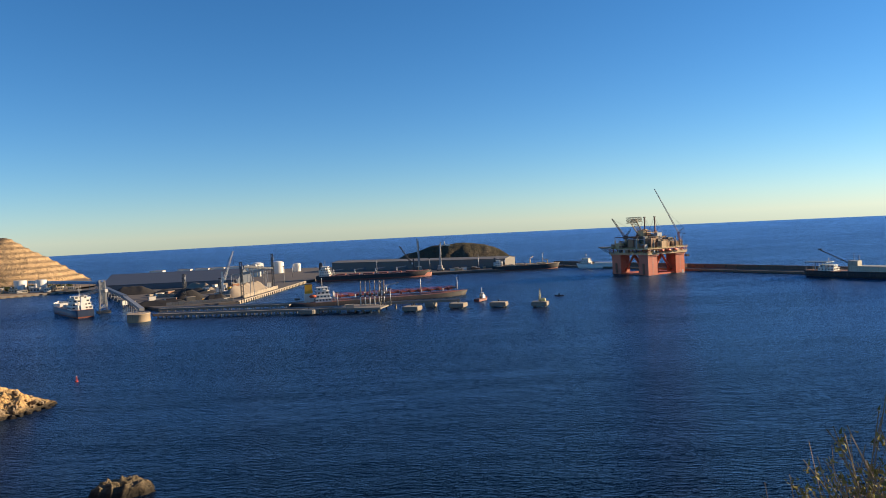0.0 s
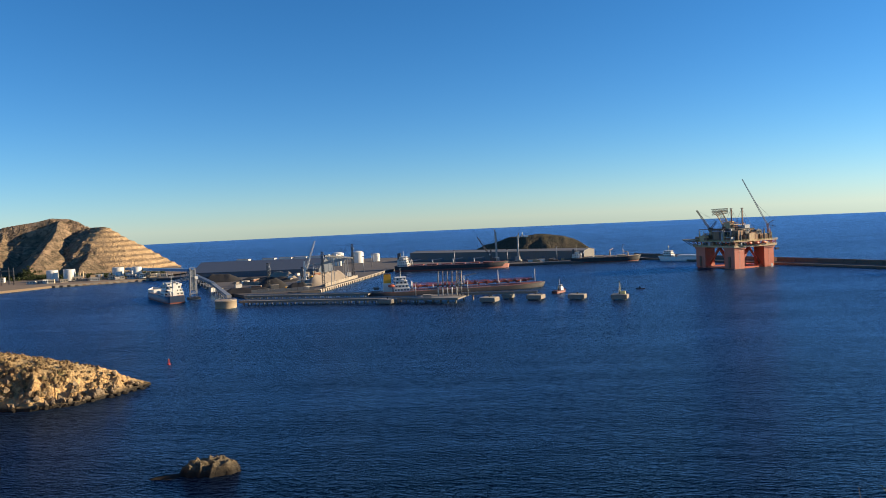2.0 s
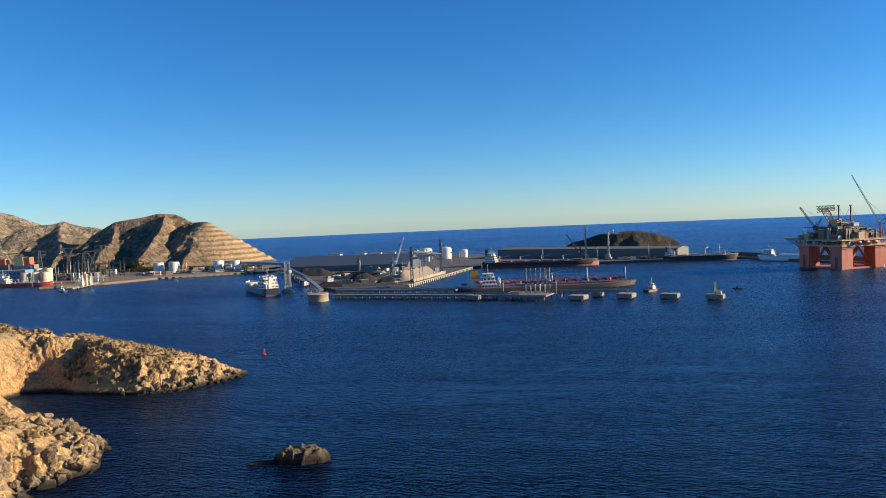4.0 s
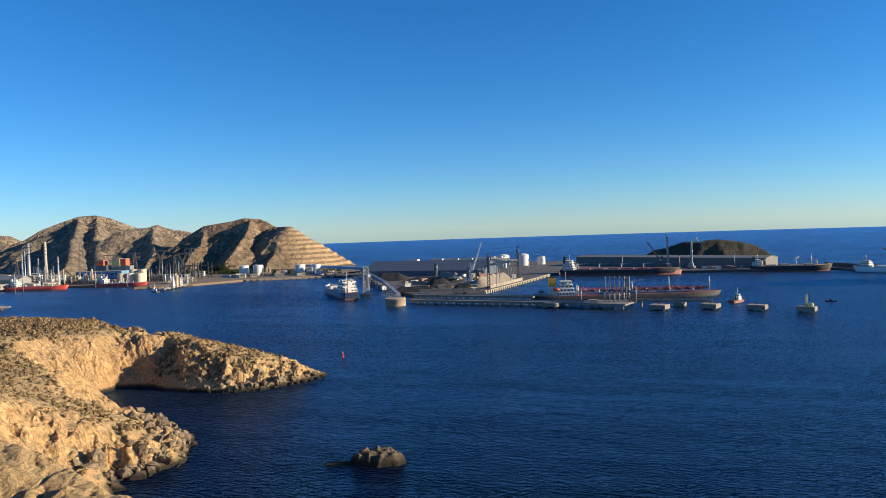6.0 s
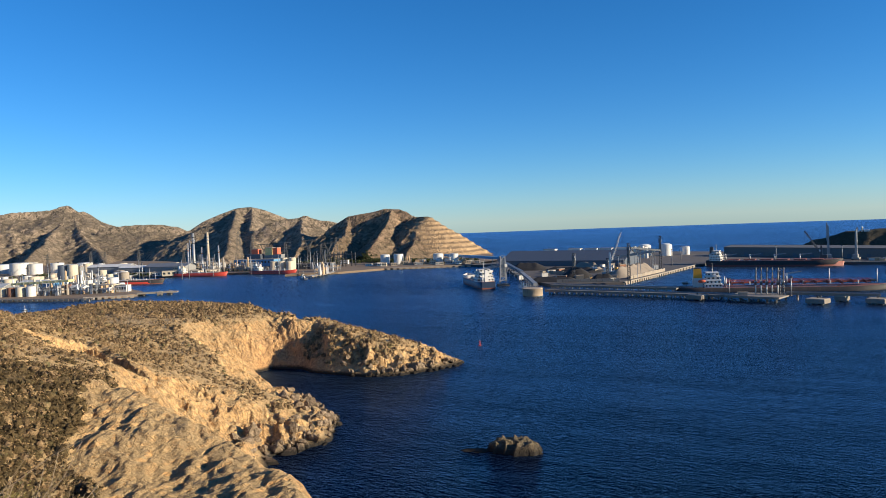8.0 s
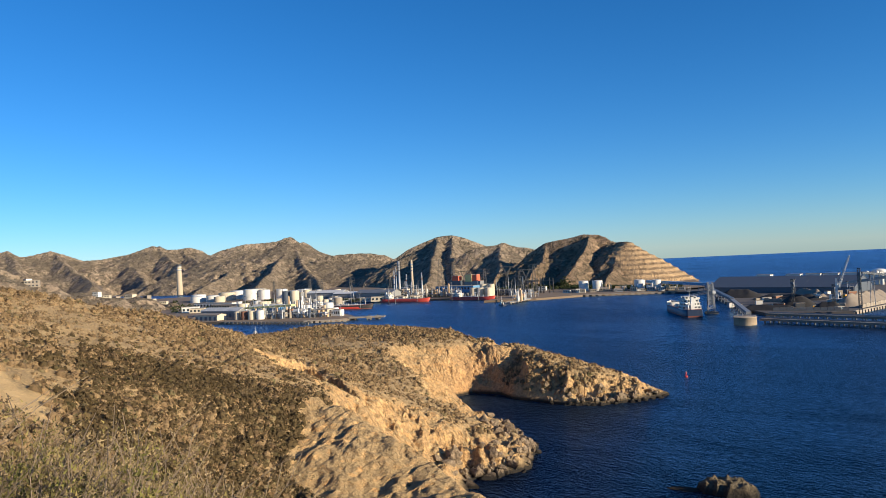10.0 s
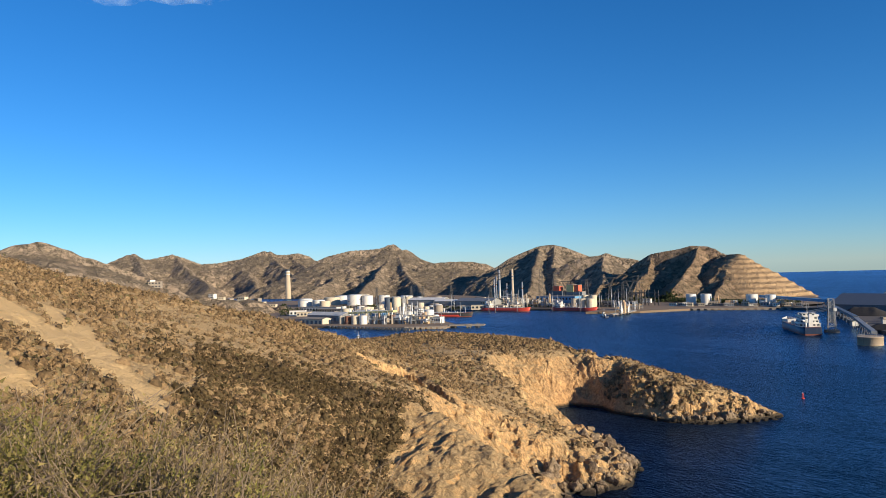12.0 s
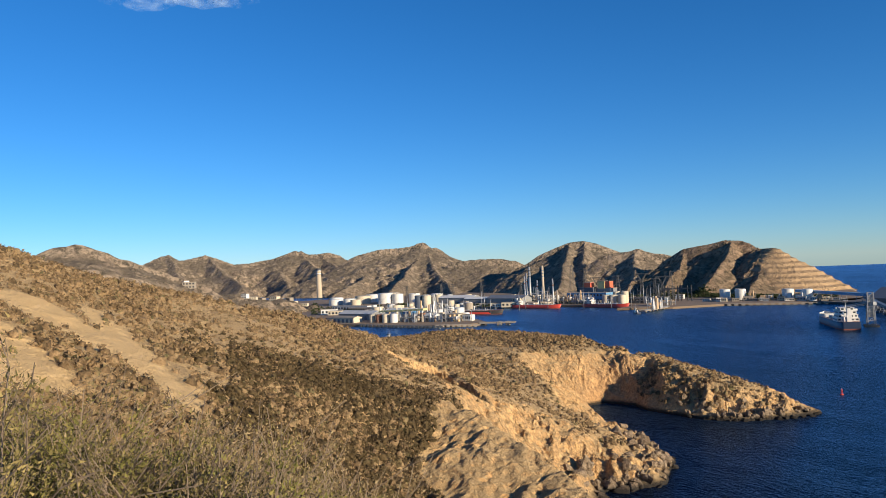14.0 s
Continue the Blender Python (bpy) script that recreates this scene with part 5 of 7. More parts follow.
# ---- the tanker and its jetty ----
tk = ship("red-decked oil tanker with white house and yellow funnel", -66, 722, 14.5, 176, 27, 5.6, BLACKHULL, DECKRED, DECKRED, (15, 22, 3.4), 4, -56, (-69, YELLOW, 17, 7.5), "ships at the jetties", name="oil_tanker", category="ship", boot_h=0.5, sheer=1.2)
for k in range(9):
    part("deck_pipe", tube(bmesh.new(), (-44, -4 + k, 8.9 + 0.3 * (k % 3)), (74, -4 + k, 8.9 + 0.3 * (k % 3)), 0.3, 0.3, 6), ORANGE if k % 2 else DECKRED, tk)
for k in range(12):
    part("pipe_frame", box(bmesh.new(), -40 + k * 10, 0, 8.1, 0.7, 24 if k % 3 == 0 else 13, 2.4), DECKRED, tk)
for k in range(10):
    part("deck_vent", tube(bmesh.new(), (-36 + k * 11, 8 * (-1) ** k, 8), (-36 + k * 11, 8 * (-1) ** k, 10.8), 0.4, 0.5, 6), WHITE, tk)
part("catwalk", truss(bmesh.new(), (-44, 0, 11.2), (76, 0, 10.8), 1.6, 1.6, 24, 0.12), ORANGE, tk)
hose_crane(tk, 6, -5, 8, 9, 13, STEEL, 0)
for x, h in ((42, 13), (80, 12)):
    m = part("foremast", tube(bmesh.new(), (x, 0, 8), (x, 0, 8 + h), 0.55, 0.35, 8), WHITE, tk)
    part("crosstree", box(bmesh.new(), x, 0, 8 + h * 0.72, 0.8, 3.4, 0.6), WHITE, m)
part("lifeboat", lathe(bmesh.new(), [(0, -3.5), (1.3, -2.5), (1.5, 0), (1.3, 2.5), (0, 3.5)], 10), ORANGE, tk).matrix_basis = pose(-66, -11, 12, 0, 90, 0)
part("rope_winch", box(bmesh.new(), -80, 0, 8.6, 5, 12, 1.6), DARKSTEEL, tk)
part("rope_winch", box(bmesh.new(), 76, 0, 9.4, 4, 8, 1.4), DARKSTEEL, tk)
tk.location.z = -1.7


def jetty(a, b, w, z, label, piles=12, pipes=3, name="jetty"):
    a, b = Vector((*a, 0)), Vector((*b, 0))
    L = (b - a).length
    root = tagged(set_at(new(name), a.x, a.y, 0, math.degrees(math.atan2(b.y - a.y, b.x - a.x))), label, "jetty", kind="structure")
    part("deck", box(bmesh.new(), L / 2, 0, z - 1.2, L, w, 1.2), CONCRETE, root)
    part("edge_beam", box(bmesh.new(), L / 2, -w / 2 - 0.2, z - 1.6, L, 0.6, 1.9), CONCRETE, root)
    p = None
    for k in range(piles):
        for s in (-1, 1):
            if p is None:
                p = part("pile", tube(bmesh.new(), (0, 0, -4), (0, 0, z - 1.2), 0.7, 0.7, 8), CONCRETE, root)
                p.matrix_basis = pose((k + 0.5) * L / piles, s * w * 0.36, 0)
            else:
                again(p, (k + 0.5) * L / piles, s * w * 0.36, 0)
    for k in range(pipes):
        part("pipe", tube(bmesh.new(), (0.5, w / 2 - 1 - k * 0.9, z + 0.6), (L - 0.5, w / 2 - 1 - k * 0.9, z + 0.6), 0.35, 0.35, 6), STEEL, root)
    part("handrail", rail(bmesh.new(), [(0.3, -w / 2 + 0.3, z), (L - 0.3, -w / 2 + 0.3, z)], 1.2, 5, 0.08), STEEL, root)
    return root


jetty((-268, 664), (-94, 640), 12, 4.0, "long concrete jetty deck on piles with pipes", 22, 4)
jetty((-280, 706), (-150, 688), 9, 4.6, "concrete service jetty with a pipe row behind", 16, 3)
jetty((-94, 642), (-53, 632), 30, 4.6, "broad concrete loading platform on piles", 6, 0, "loading_platform")
jetty((-53, 644), (12, 640), 2.4, 6.0, "narrow steel walkway between mooring dolphins", 4, 1, "walkway")
head = tagged(set_at(new("jetty_head"), -276, 644, 0), "round tan concrete jetty head", "jetty", kind="structure")
part("drum", lathe(bmesh.new(), [(9.6, -3), (9.6, 6.4), (9.9, 6.5), (9.9, 7.2), (0, 7.2)], 32), painted("tan_concrete", (0.46, 0.36, 0.25), 0.9, wear=0.4), head)
part("handrail", rail(bmesh.new(), [(9.2 * math.cos(k * 0.3927), 9.2 * math.sin(k * 0.3927), 7.2) for k in range(17)], 1.1, 4, 0.08), STEEL, head)


def dolphin(x, y, turn, w, d, label="pale concrete mooring dolphin on piles in the water", post=False):
    root = thing("mooring_dolphin", x, y, 0, turn, label, "dolphin", "mooring dolphins")
    # cap darker than the kerb: the front's shade is put into its colour
    part("cap", box(bmesh.new(), 0, 0, 1.0, w, d, 2.9), CONCRETE, root)
    part("kerb", box(bmesh.new(), 0, 0, 3.9, w * 0.96, d * 0.96, 0.5), PALE, root)
    for sx in (-1, 1):
        for sy in (-1, 1):
            part("pile", tube(bmesh.new(), (sx * w * 0.36, sy * d * 0.36, -4), (sx * w * 0.36, sy * d * 0.36, 1.6), 0.8, 0.8, 8), CONCRETE, root)
    part("bollard", lathe(bmesh.new(), [(0.5, 4.6), (0.4, 5.6), (0.7, 5.8), (0.6, 6.1), (0, 6.2)], 8), DARKSTEEL, root)
    part("fender", box(bmesh.new(), 0, d / 2 + 0.4, 0.6, w * 0.5, 0.8, 4), DARKSTEEL, root)
    if post:
        m = part("light_post", truss(bmesh.new(), (0, 0, 4.6), (0, 0, 14), 1.6, 0.5, 6, 0.14), PALEYELLOW, root)
        part("lantern", lathe(bmesh.new(), [(0.5, 14), (0.5, 15), (0, 15.5)], 8), DARKSTEEL, m)
        part("hut", box(bmesh.new(), 3, 0, 4.6, 3, 3, 2.4), PALEYELLOW, root)


for x, y, w, d, p in ((-121, 634, 14, 12, False), (-29, 620, 14, 11, False), (-13, 642, 8, 9, False), (11, 628, 13, 12, False), (46, 621, 14, 9, False), (80, 609, 13, 9, True)):
    dolphin(x, y, -20, w, d, post=p)


def loading_arm(x, y, turn):
    root = thing("loading_arm", x, y, 4.6, turn, "pale folded marine loading arm on the platform", "loading arm", "loading arms")
    part("riser", tube(bmesh.new(), (0, 0, 0), (0, 0, 10), 0.55, 0.5, 8), WHITE, root)
    part("inboard_arm", tube(bmesh.new(), (0, 0, 10), (0.8, 1.0, 21.5), 0.45, 0.4, 8), PALE, root)
    part("outboard_arm", tube(bmesh.new(), (0.8, 1.0, 21.5), (1.2, 3.2, 6), 0.35, 0.3, 8), PALE, root)
    part("counterweight", box(bmesh.new(), -0.5, -1.6, 7.6, 1.6, 1.4, 2.2), DARKSTEEL, root)
    part("pivot", tube(bmesh.new(), (-0.9, 0, 10), (0.9, 0, 10), 0.9, 0.9, 10), STEEL, root)


for k in range(6):
    loading_arm(-76 + k * 4.2, 644, 20)
gt = thing("gangway_tower", -56, 640, 4.6, 0, "dark steel lattice gangway tower on the loading platform", "tower")
part("frame", truss(bmesh.new(), (0, 0, 0), (0, 0, 19), 3.0, 2.4, 7, 0.22), DARKSTEEL, gt)
part("cabin", box(bmesh.new(), 0, 0, 10, 2.6, 2.6, 2.4), WHITE, gt)
part("gangway", truss(bmesh.new(), (0, 0, 12), (-6, 18, 9), 1.2, 1.2, 6, 0.12), STEEL, gt)
block(-84, 628, 4.6, 10, 7, 4, 2.6, PALE, "low pale hut with flat roof on the platform", name="hut")
for x, y, h in ((-58, 648, 20), (-49, 640, 14), (-97, 646, 12)):
    lamp_mast(x, y, 4.6, h, "slim pale mast on the jetty", "jetty masts")


def workboat(x, y, turn, L, hull, house, label, group="small craft", mast=True):
    root = thing("workboat", x, y, 0, turn, label, "boat", group)
    h = part("hull", hull_shell(bmesh.new(), L, L * 0.32, -0.8, L * 0.1, bow=0.4, sheer=L * 0.05, rake=L * 0.05, flare=0.5), hull, root)
    part("rubbing_strake", hull_shell(bmesh.new(), L * 1.01, L * 0.335, L * 0.075, L * 0.09, bow=0.4, sheer=L * 0.05, rake=L * 0.05), DARKSTEEL, h)
    part("wheelhouse", box(bmesh.new(), L * 0.08, 0, L * 0.1, L * 0.26, L * 0.2, L * 0.13, 0, 0.9), house, root)
    d = part("bridge", box(bmesh.new(), L * 0.09, 0, L * 0.23, L * 0.15, L * 0.15, L * 0.1, 0, 0.88), house, root)
    part("window", box(bmesh.new(), L * 0.09, 0, L * 0.27, L * 0.155, L * 0.155, L * 0.035), GLASS, d)
    if mast:
        part("mast", tube(bmesh.new(), (L * 0.05, 0, L * 0.33), (L * 0.05, 0, L * 0.6), 0.2, 0.12, 6), WHITE, root)
        part("funnel", tube(bmesh.new(), (-L * 0.1, 0, L * 0.1), (-L * 0.1, 0, L * 0.3), L * 0.03, L * 0.03, 8), DARKSTEEL, root)
    return root


workboat(34, 680, 60, 21, DECKRED, WHITE, "red-hulled harbour tug with white wheelhouse")
workboat(109, 684, 175, 8, BLACKHULL, DARKSHEET, "small dark launch on the water", mast=False)

# ---- the coaster and the ship loader ----
co = ship("dark blue cargo tanker with white bridge house seen from astern", -384, 737, 130, 106, 20, 7.0, BLUEHULL, DECKRED, DECKRED, (17, 19, 3.3), 4, -32, (-43, WHITE, 13, 4), "ships at the jetties", boot_h=1.4)
for k in range(8):
    part("deck_pipe", tube(bmesh.new(), (-20, -4 + k, 8), (36, -4 + k, 8.2), 0.3, 0.3, 6), WHITE, co)
for k in range(7):
    part("deck_vent", box(bmesh.new(), -18 + k * 9, 6 * (-1) ** k, 7, 3, 3, 3.4), WHITE, co)
hose_crane(co, 8, 0, 7, 9, 12, WHITE, 200)
part("bow_bulwark", hull_shell(bmesh.new(), 30, 19, 7.4, 10.2, bow=0.7, sheer=1.0, rake=2.5, closed=False), WHITE, co, "white bow bulwark").matrix_basis = pose(38.5, 0, 0)
hose_crane(co, -47, 5, 7, 6, 9, WHITE, 150)
for dy in (-6, 6):
    part("sampson_post", tube(bmesh.new(), (-22, dy, 7), (-22, dy, 20), 0.5, 0.4, 8), WHITE, co)
ld = thing("ship_loader", -352, 738, QUAY, 35, "tall grey steel ship loader beside the moored coaster", "ship loader")
part("tower", truss(bmesh.new(), (0, 0, -2), (0, 0, 30), 7, 5, 7, 0.5), STEEL, ld)
part("casing", box(bmesh.new(), 0, 0, 6, 4, 4, 22), GREYSHEET, ld)
part("boom", truss(bmesh.new(), (0, 0, 20), (-22, 4, 16), 2.4, 1.6, 8, 0.3), STEEL, ld)
part("chute", tube(bmesh.new(), (-21, 4, 16), (-22, 4, 9), 0.9, 0.7, 8), DARKSTEEL, ld)
part("cab", box(bmesh.new(), 3, -3, 18, 3, 3, 3), WHITE, ld)
part("base", box(bmesh.new(), 0, 0, -5, 12, 12, 4), CONCRETE, ld)

for k, x in enumerate((-468, -424, -396, -372, -346, -318)):
    block(x, 1175 + 4 * k, QUAY, -6, 22, 10, 17.5, WHITE, "low white store behind the coal shed", "white stores")

# ---- coal yard ----
gallery_bridge((-276, 652, 8.5), (-352, 790, 9.5), 4.0, 2.4, GREYSHEET, "long grey conveyor gallery on trestles out to the jetty head", 8, ground=0)
gallery_bridge((-352, 790, 9.5), (-500, 1036, 10), 4.5, 3.2, DARKSHEET, "long dark conveyor gallery along the coal yard", 10)
gallery_bridge((-213, 762, 38), (-221, 924, 27), 2.4, 2.0, DARKSTEEL, "dark raised conveyor gallery between two towers", 2)
gallery_bridge((-221, 924, 27), (-300, 1000, 14), 3.4, 3.0, GREYSHEET, "grey sloping conveyor gallery to the store", 3)
gallery_bridge((-500, 1040, 12), (-640, 1110, 14), 6, 4, BLUE, "long blue conveyor bridge across the shore", 5)
for x, y, h, mt in ((-212, 752, 40, DARKSTEEL), (-220, 924, 42, DARKSTEEL), (-290, 799, 28, DARKSTEEL), (-250, 800, 22, DARKSTEEL)):
    t = thing("conveyor_tower", x, y, QUAY, 0, "dark steel conveyor transfer tower in the yard", "tower", "transfer towers")
    part("frame", truss(bmesh.new(), (0, 0, 0), (0, 0, h), 2.6, 2.0, max(5, int(h / 4)), 0.24), mt, t)
    part("casing", box(bmesh.new(), 0, 0, h * 0.5, 1.6, 1.6, h * 0.35), GREYSHEET, t)
    part("cabin", box(bmesh.new(), 0, 0, h * 0.84, 3.0, 3.0, h * 0.08), DARKSHEET, t)
    part("floodlight", box(bmesh.new(), 0, 0, h, 3.0, 1.0, 0.8), DARKSTEEL, t)
harbour_crane(-268, 868, QUAY, 14, 26, 14, 50, WHITE, "pale grey harbour crane with raised boom in the coal yard")
heap(-406, 935, QUAY, 10, 60, 38, 10, COAL, "black coal heap in the yard", 1)
heap(-290, 808, QUAY, 20, 42, 34, 12.5, COAL, "black coal heap beside the conveyor", 2)
heap(-246, 770, QUAY, 10, 34, 22, 7.5, COAL, "low black coal heap near the quay corner", 3)
heap(-330, 900, QUAY, -5, 90, 40, 6, COAL, "broad low black coal heap", 4)
heap(-326, 950, QUAY, -20, 46, 22, 9, CLINKER, "pale grey heap of bulk ore", 5)
heap(-238, 858, QUAY, 84, 110, 30, 11.5, CLINKER, "long pale heap of bulk material behind a wall", 6)
heap(-300, 760, QUAY, 5, 60, 24, 5, COAL, "spread of black coal at the yard's edge", 7)
for x, y, tn, L in ((-217, 850, 85, 120), (-255, 752, 15, 70), (-330, 860, -25, 60)):
    w = tagged(set_at(new("retaining_wall"), x, y, QUAY, tn), "pale concrete retaining wall of the bulk yard", "wall", kind="structure")
    for k in range(int(L / 6)):
        part("panel", box(bmesh.new(), -L / 2 + 3 + k * 6, 0, 0, 5.7, 0.8, 3.4 + 0.3 * (k % 3)), PALE, w)
rng = random.Random(11)
for k in range(34):
    x, y = rng.uniform(-350, -230), rng.uniform(760, 1000)
    block(x, y, QUAY, rng.uniform(0, 90), rng.uniform(4, 11), rng.uniform(3, 5), rng.uniform(2.5, 5), rng.choice([STEEL, PALE, RUST, WHITE, YELLOW, DARKSTEEL]), "small shed or machine standing in the bulk yard", "yard machines", name="yard_machine", category="machine")
for x, y, r, h, in ((-327, 1262, 10.6, 17), (-290, 1258, 10.3, 18), (-262, 1285, 6.4, 13), (-347, 1205, 5.4, 12)):
    storage_tank(x, y, QUAY, r, h, WHITE, "white domed storage tank on the outer quay", "white quay tanks", 0.3)
for k in range(5):
    storage_tank(-330 + k * 6.5, 1185, QUAY, 2.6, 16 + (k % 2) * 3, WHITE, "slim white silo on the outer quay", "slim silos", 0.5, False)
for x, y, h in ((-268, 905, 20), (-225, 1010, 22), (-360, 1000, 18), (-300, 1080, 18), (-238, 1130, 20)):
    lamp_mast(x, y, QUAY, h)
for k in range(4):
    x = -470 + k * 44
    block(x + rng.uniform(-8, 8), 1200 + rng.uniform(-30, 30), QUAY, rng.uniform(-10, 10), rng.uniform(18, 36), 12, rng.uniform(7, 15), rng.choice([WHITE, PALE, GREYSHEET]), "pale flat-roofed depot building on the outer quay", "depot buildings", 1, 6)

# ---- channel buoy and rock ----
bu = thing("channel_buoy", -196, 376, 0, 0, "red channel buoy floating on the water", "buoy")
bu.scale = (0.6, 0.6, 0.62)
part("float", lathe(bmesh.new(), [(0, -0.8), (1.3, -0.6), (1.4, 0.5), (1.0, 0.9), (0.4, 1.0)], 14), REDHULL, bu)
part("cage", truss(bmesh.new(), (0, 0, 0.9), (0, 0, 4.0), 1.3, 0.5, 3, 0.09), REDHULL, bu)
part("topmark", lathe(bmesh.new(), [(0.6, 3.4), (0.6, 4.6), (0, 4.6)], 12), REDHULL, bu)
part("lantern", lathe(bmesh.new(), [(0.22, 4.6), (0.22, 5.2), (0, 5.4)], 8), WHITE, bu)

# ---- the oil harbour ----
def seagoing(label, x, y, heading, L, B, hull=REDHULL):
    s = ship(label, x, y, heading, L, B, 5.5, hull, DECKRED, DECKRED, (9, B * 0.8, 2.8), 3, -L * 0.33, (-L * 0.4, WHITE, 12, 3.4), "red coastal tankers", boot_h=0.8)
    for k in range(6):
        part("deck_pipe", tube(bmesh.new(), (-L * 0.22, -2.5 + k, 6.6), (L * 0.36, -2.5 + k, 6.7), 0.25, 0.25, 6), WHITE, s)
    for k in range(8):
        part("deck_vent", tube(bmesh.new(), (-L * 0.2 + k * L * 0.07, 4 * (-1) ** k, 5.5), (-L * 0.2 + k * L * 0.07, 4 * (-1) ** k, 9), 0.35, 0.4, 6), WHITE, s)
    part("foremast", tube(bmesh.new(), (L * 0.4, 0, 5.5), (L * 0.4, 0, 15), 0.35, 0.25, 6), WHITE, s)
    hose_crane(s, L * 0.06, 0, 5.5, 7, 9, WHITE, 0)
    return s


seagoing("bright red coastal tanker with white aft house", -1012, 882, 13, 100, 15)
seagoing("bright red coastal tanker moored by the blue plant", -876, 922, 6, 88, 14)
r3 = seagoing("red and black tanker moored in the inner basin", -1012, 734, 27, 110, 17, BLACKHULL)
part("red_side", hull_shell(bmesh.new(), 108, 17.4, 0.8, 3.6, sheer=0, rake=0.5), REDHULL, r3, "red painted lower side")

GREYROOF = painted("pale_grey_roof", (0.55, 0.55, 0.53), 0.6, wear=0.3)
CREAM = painted("cream_wall", (0.60, 0.52, 0.38), 0.8, wear=0.3)
STRIPEW = painted("cream_stack_concrete", (0.47, 0.385, 0.27), 0.85, wear=0.25)
stack(-2643, 1182, on_hill(-2643, 1182, QUAY) - 1, 8.6, 6.6, 91, STRIPEW, [(0.80, 3.0, WHITE), (0.90, 3.0, WHITE)], "tall cream concrete power-station chimney with dark cap", cap=6.5)
stack(-1122, 965, QUAY, 2.7, 2.2, 68, STEEL, [(0.72 + 0.08 * k, 1.6, DARKSTEEL) for k in range(3)], "tall grey refinery chimney with dark bands near its top")
stack(-1100, 981, QUAY, 2.7, 2.1, 69, STRIPEW, [(0.70 + 0.08 * k, 1.6, STEEL) for k in range(3)], "tall white and grey banded refinery chimney beside its twin")
for x, y, h in ((-1128, 990, 42), (-1112, 992, 40), (-1092, 1000, 44), (-1150, 980, 56), (-1162, 985, 50)):
    stack(x, y, QUAY, 1.6, 1.3, h, STEEL, [(0.7, 2, RUST)], "slim grey steel process stack", "slim stacks")

# silos, tanks and sheds on the near pier
for k, (x, y, mt) in enumerate(((-1006, 626, DARKSHEET), (-991, 631, CREAM))):
    storage_tank(x, y, QUAY, 6.6, 32, mt, "tall dark grey cement silo" if k == 0 else "tall pale concrete silo", "tall silos", 0.1)
pu = block(-996, 642, QUAY, 20, 14, 8, 29, GREYSHEET, "grey elevator tower behind the silos", name="elevator_tower", category="tower")
storage_tank(-915, 642, QUAY, 7.2, 14, WHITE, "white storage tank on the pier", "pier tanks")
for x, y, r, h, mt in ((-987, 528, 4.0, 10.5, CREAM), (-973, 532, 5.0, 10.5, RUST), (-958, 536, 5.6, 11, CREAM), (-943, 541, 5.4, 11.5, WHITE)):
    storage_tank(x, y, QUAY, r, h, mt, "squat tank in a row at the pier edge", "pier edge tanks", 0.15)
gallery_bridge((-990, 545, 16), (-912, 570, 19), 9, 2.6, PALEYELLOW, "pale yellow covered gallery over the pier tanks", 4)
shed(-1010, 596, QUAY, 14, 58, 22, 11, 15, BLUE, GREYROOF, "blue-walled shed with a pale grey roof", "pier sheds", 5)
shed(-1085, 560, QUAY, 14, 76, 26, 9, 13, GREYSHEET, GREYROOF, "long grey shed with pale roof on the pier", "pier sheds", 8)
shed(-1042, 512, QUAY, 14, 46, 16, 7, 9, CREAM, CONCRETE, "low cream shed at the pier edge", "pier sheds", 5)
block(-870, 600, QUAY, 20, 26, 16, 9, CREAM, "cream pier office with flat roof", "pier offices", 2, 7)
block(-845, 608, QUAY, 20, 14, 10, 8, WHITE, "white pier hut near the end of the pier", "pier offices", 1, 4)
shed(-905, 585, QUAY, 14, 20, 12, 7, 10, WHITE, GREYROOF, "small white gabled shed on the pier", "pier sheds", 2)
process_unit(-922, 556, QUAY, 15, 40, 14, 17, 21, "tangle of pale pipework and columns on the pier", "pier plant")
process_unit(-958, 580, QUAY, 15, 34, 14, 15, 22, "steel frames and pipes among the pier silos", "pier plant", [WHITE, TANSTEEL, STEEL])
process_unit(-890, 620, QUAY, 20, 26, 10, 12, 23, "low pipe manifold on the pier", "pier plant")
process_unit(-965, 640, QUAY, 20, 30, 12, 22, 24, "pale loading frames beside the silos", "pier plant")
for k, (x, y, sx, sy, h) in enumerate(((-985, 560, 34, 12, 18), (-940, 600, 30, 12, 20), (-900, 600, 24, 10, 16), (-880, 575, 30, 9, 13), (-1030, 620, 34, 12, 16), (-850, 590, 22, 8, 12), (-975, 610, 22, 10, 24), (-1060, 590, 40, 12, 14))):
    process_unit(x, y, QUAY, 15, sx, sy, h, 121 + k, "crowded pale frames, columns and pipes on the pier", "pier plant", [WHITE, CREAM, TANSTEEL, STEEL])
for x, y, r, h, mt in ((-1025, 600, 4, 15, WHITE), (-1015, 606, 4, 15, CREAM), (-945, 625, 5, 12, WHITE), (-930, 585, 4, 10, RUST), (-870, 622, 5, 9, WHITE)):
    storage_tank(x, y, QUAY, r, h, mt, "small upright tank among the pier plant", "small pier tanks", 0.15, False)
for x, y, h in ((-855, 575, 20), (-930, 610, 24), (-1000, 560, 22), (-812, 590, 16)):
    lamp_mast(x, y, QUAY, h, "slim pale lighting pole on the pier", "pier poles")
jetty((-790, 588), (-756, 618), 10, QUAY + 0.6, "concrete mooring arm at the pier's end", 3, 0, "pier_arm")
for x, y in ((-757, 610), (-764, 601)):
    dolphin(x, y, 40, 6, 6, "pale concrete mooring block at the pier's end")
workboat(-735, 415, 190, 17, REDHULL, WHITE, "small red and white fishing boat")
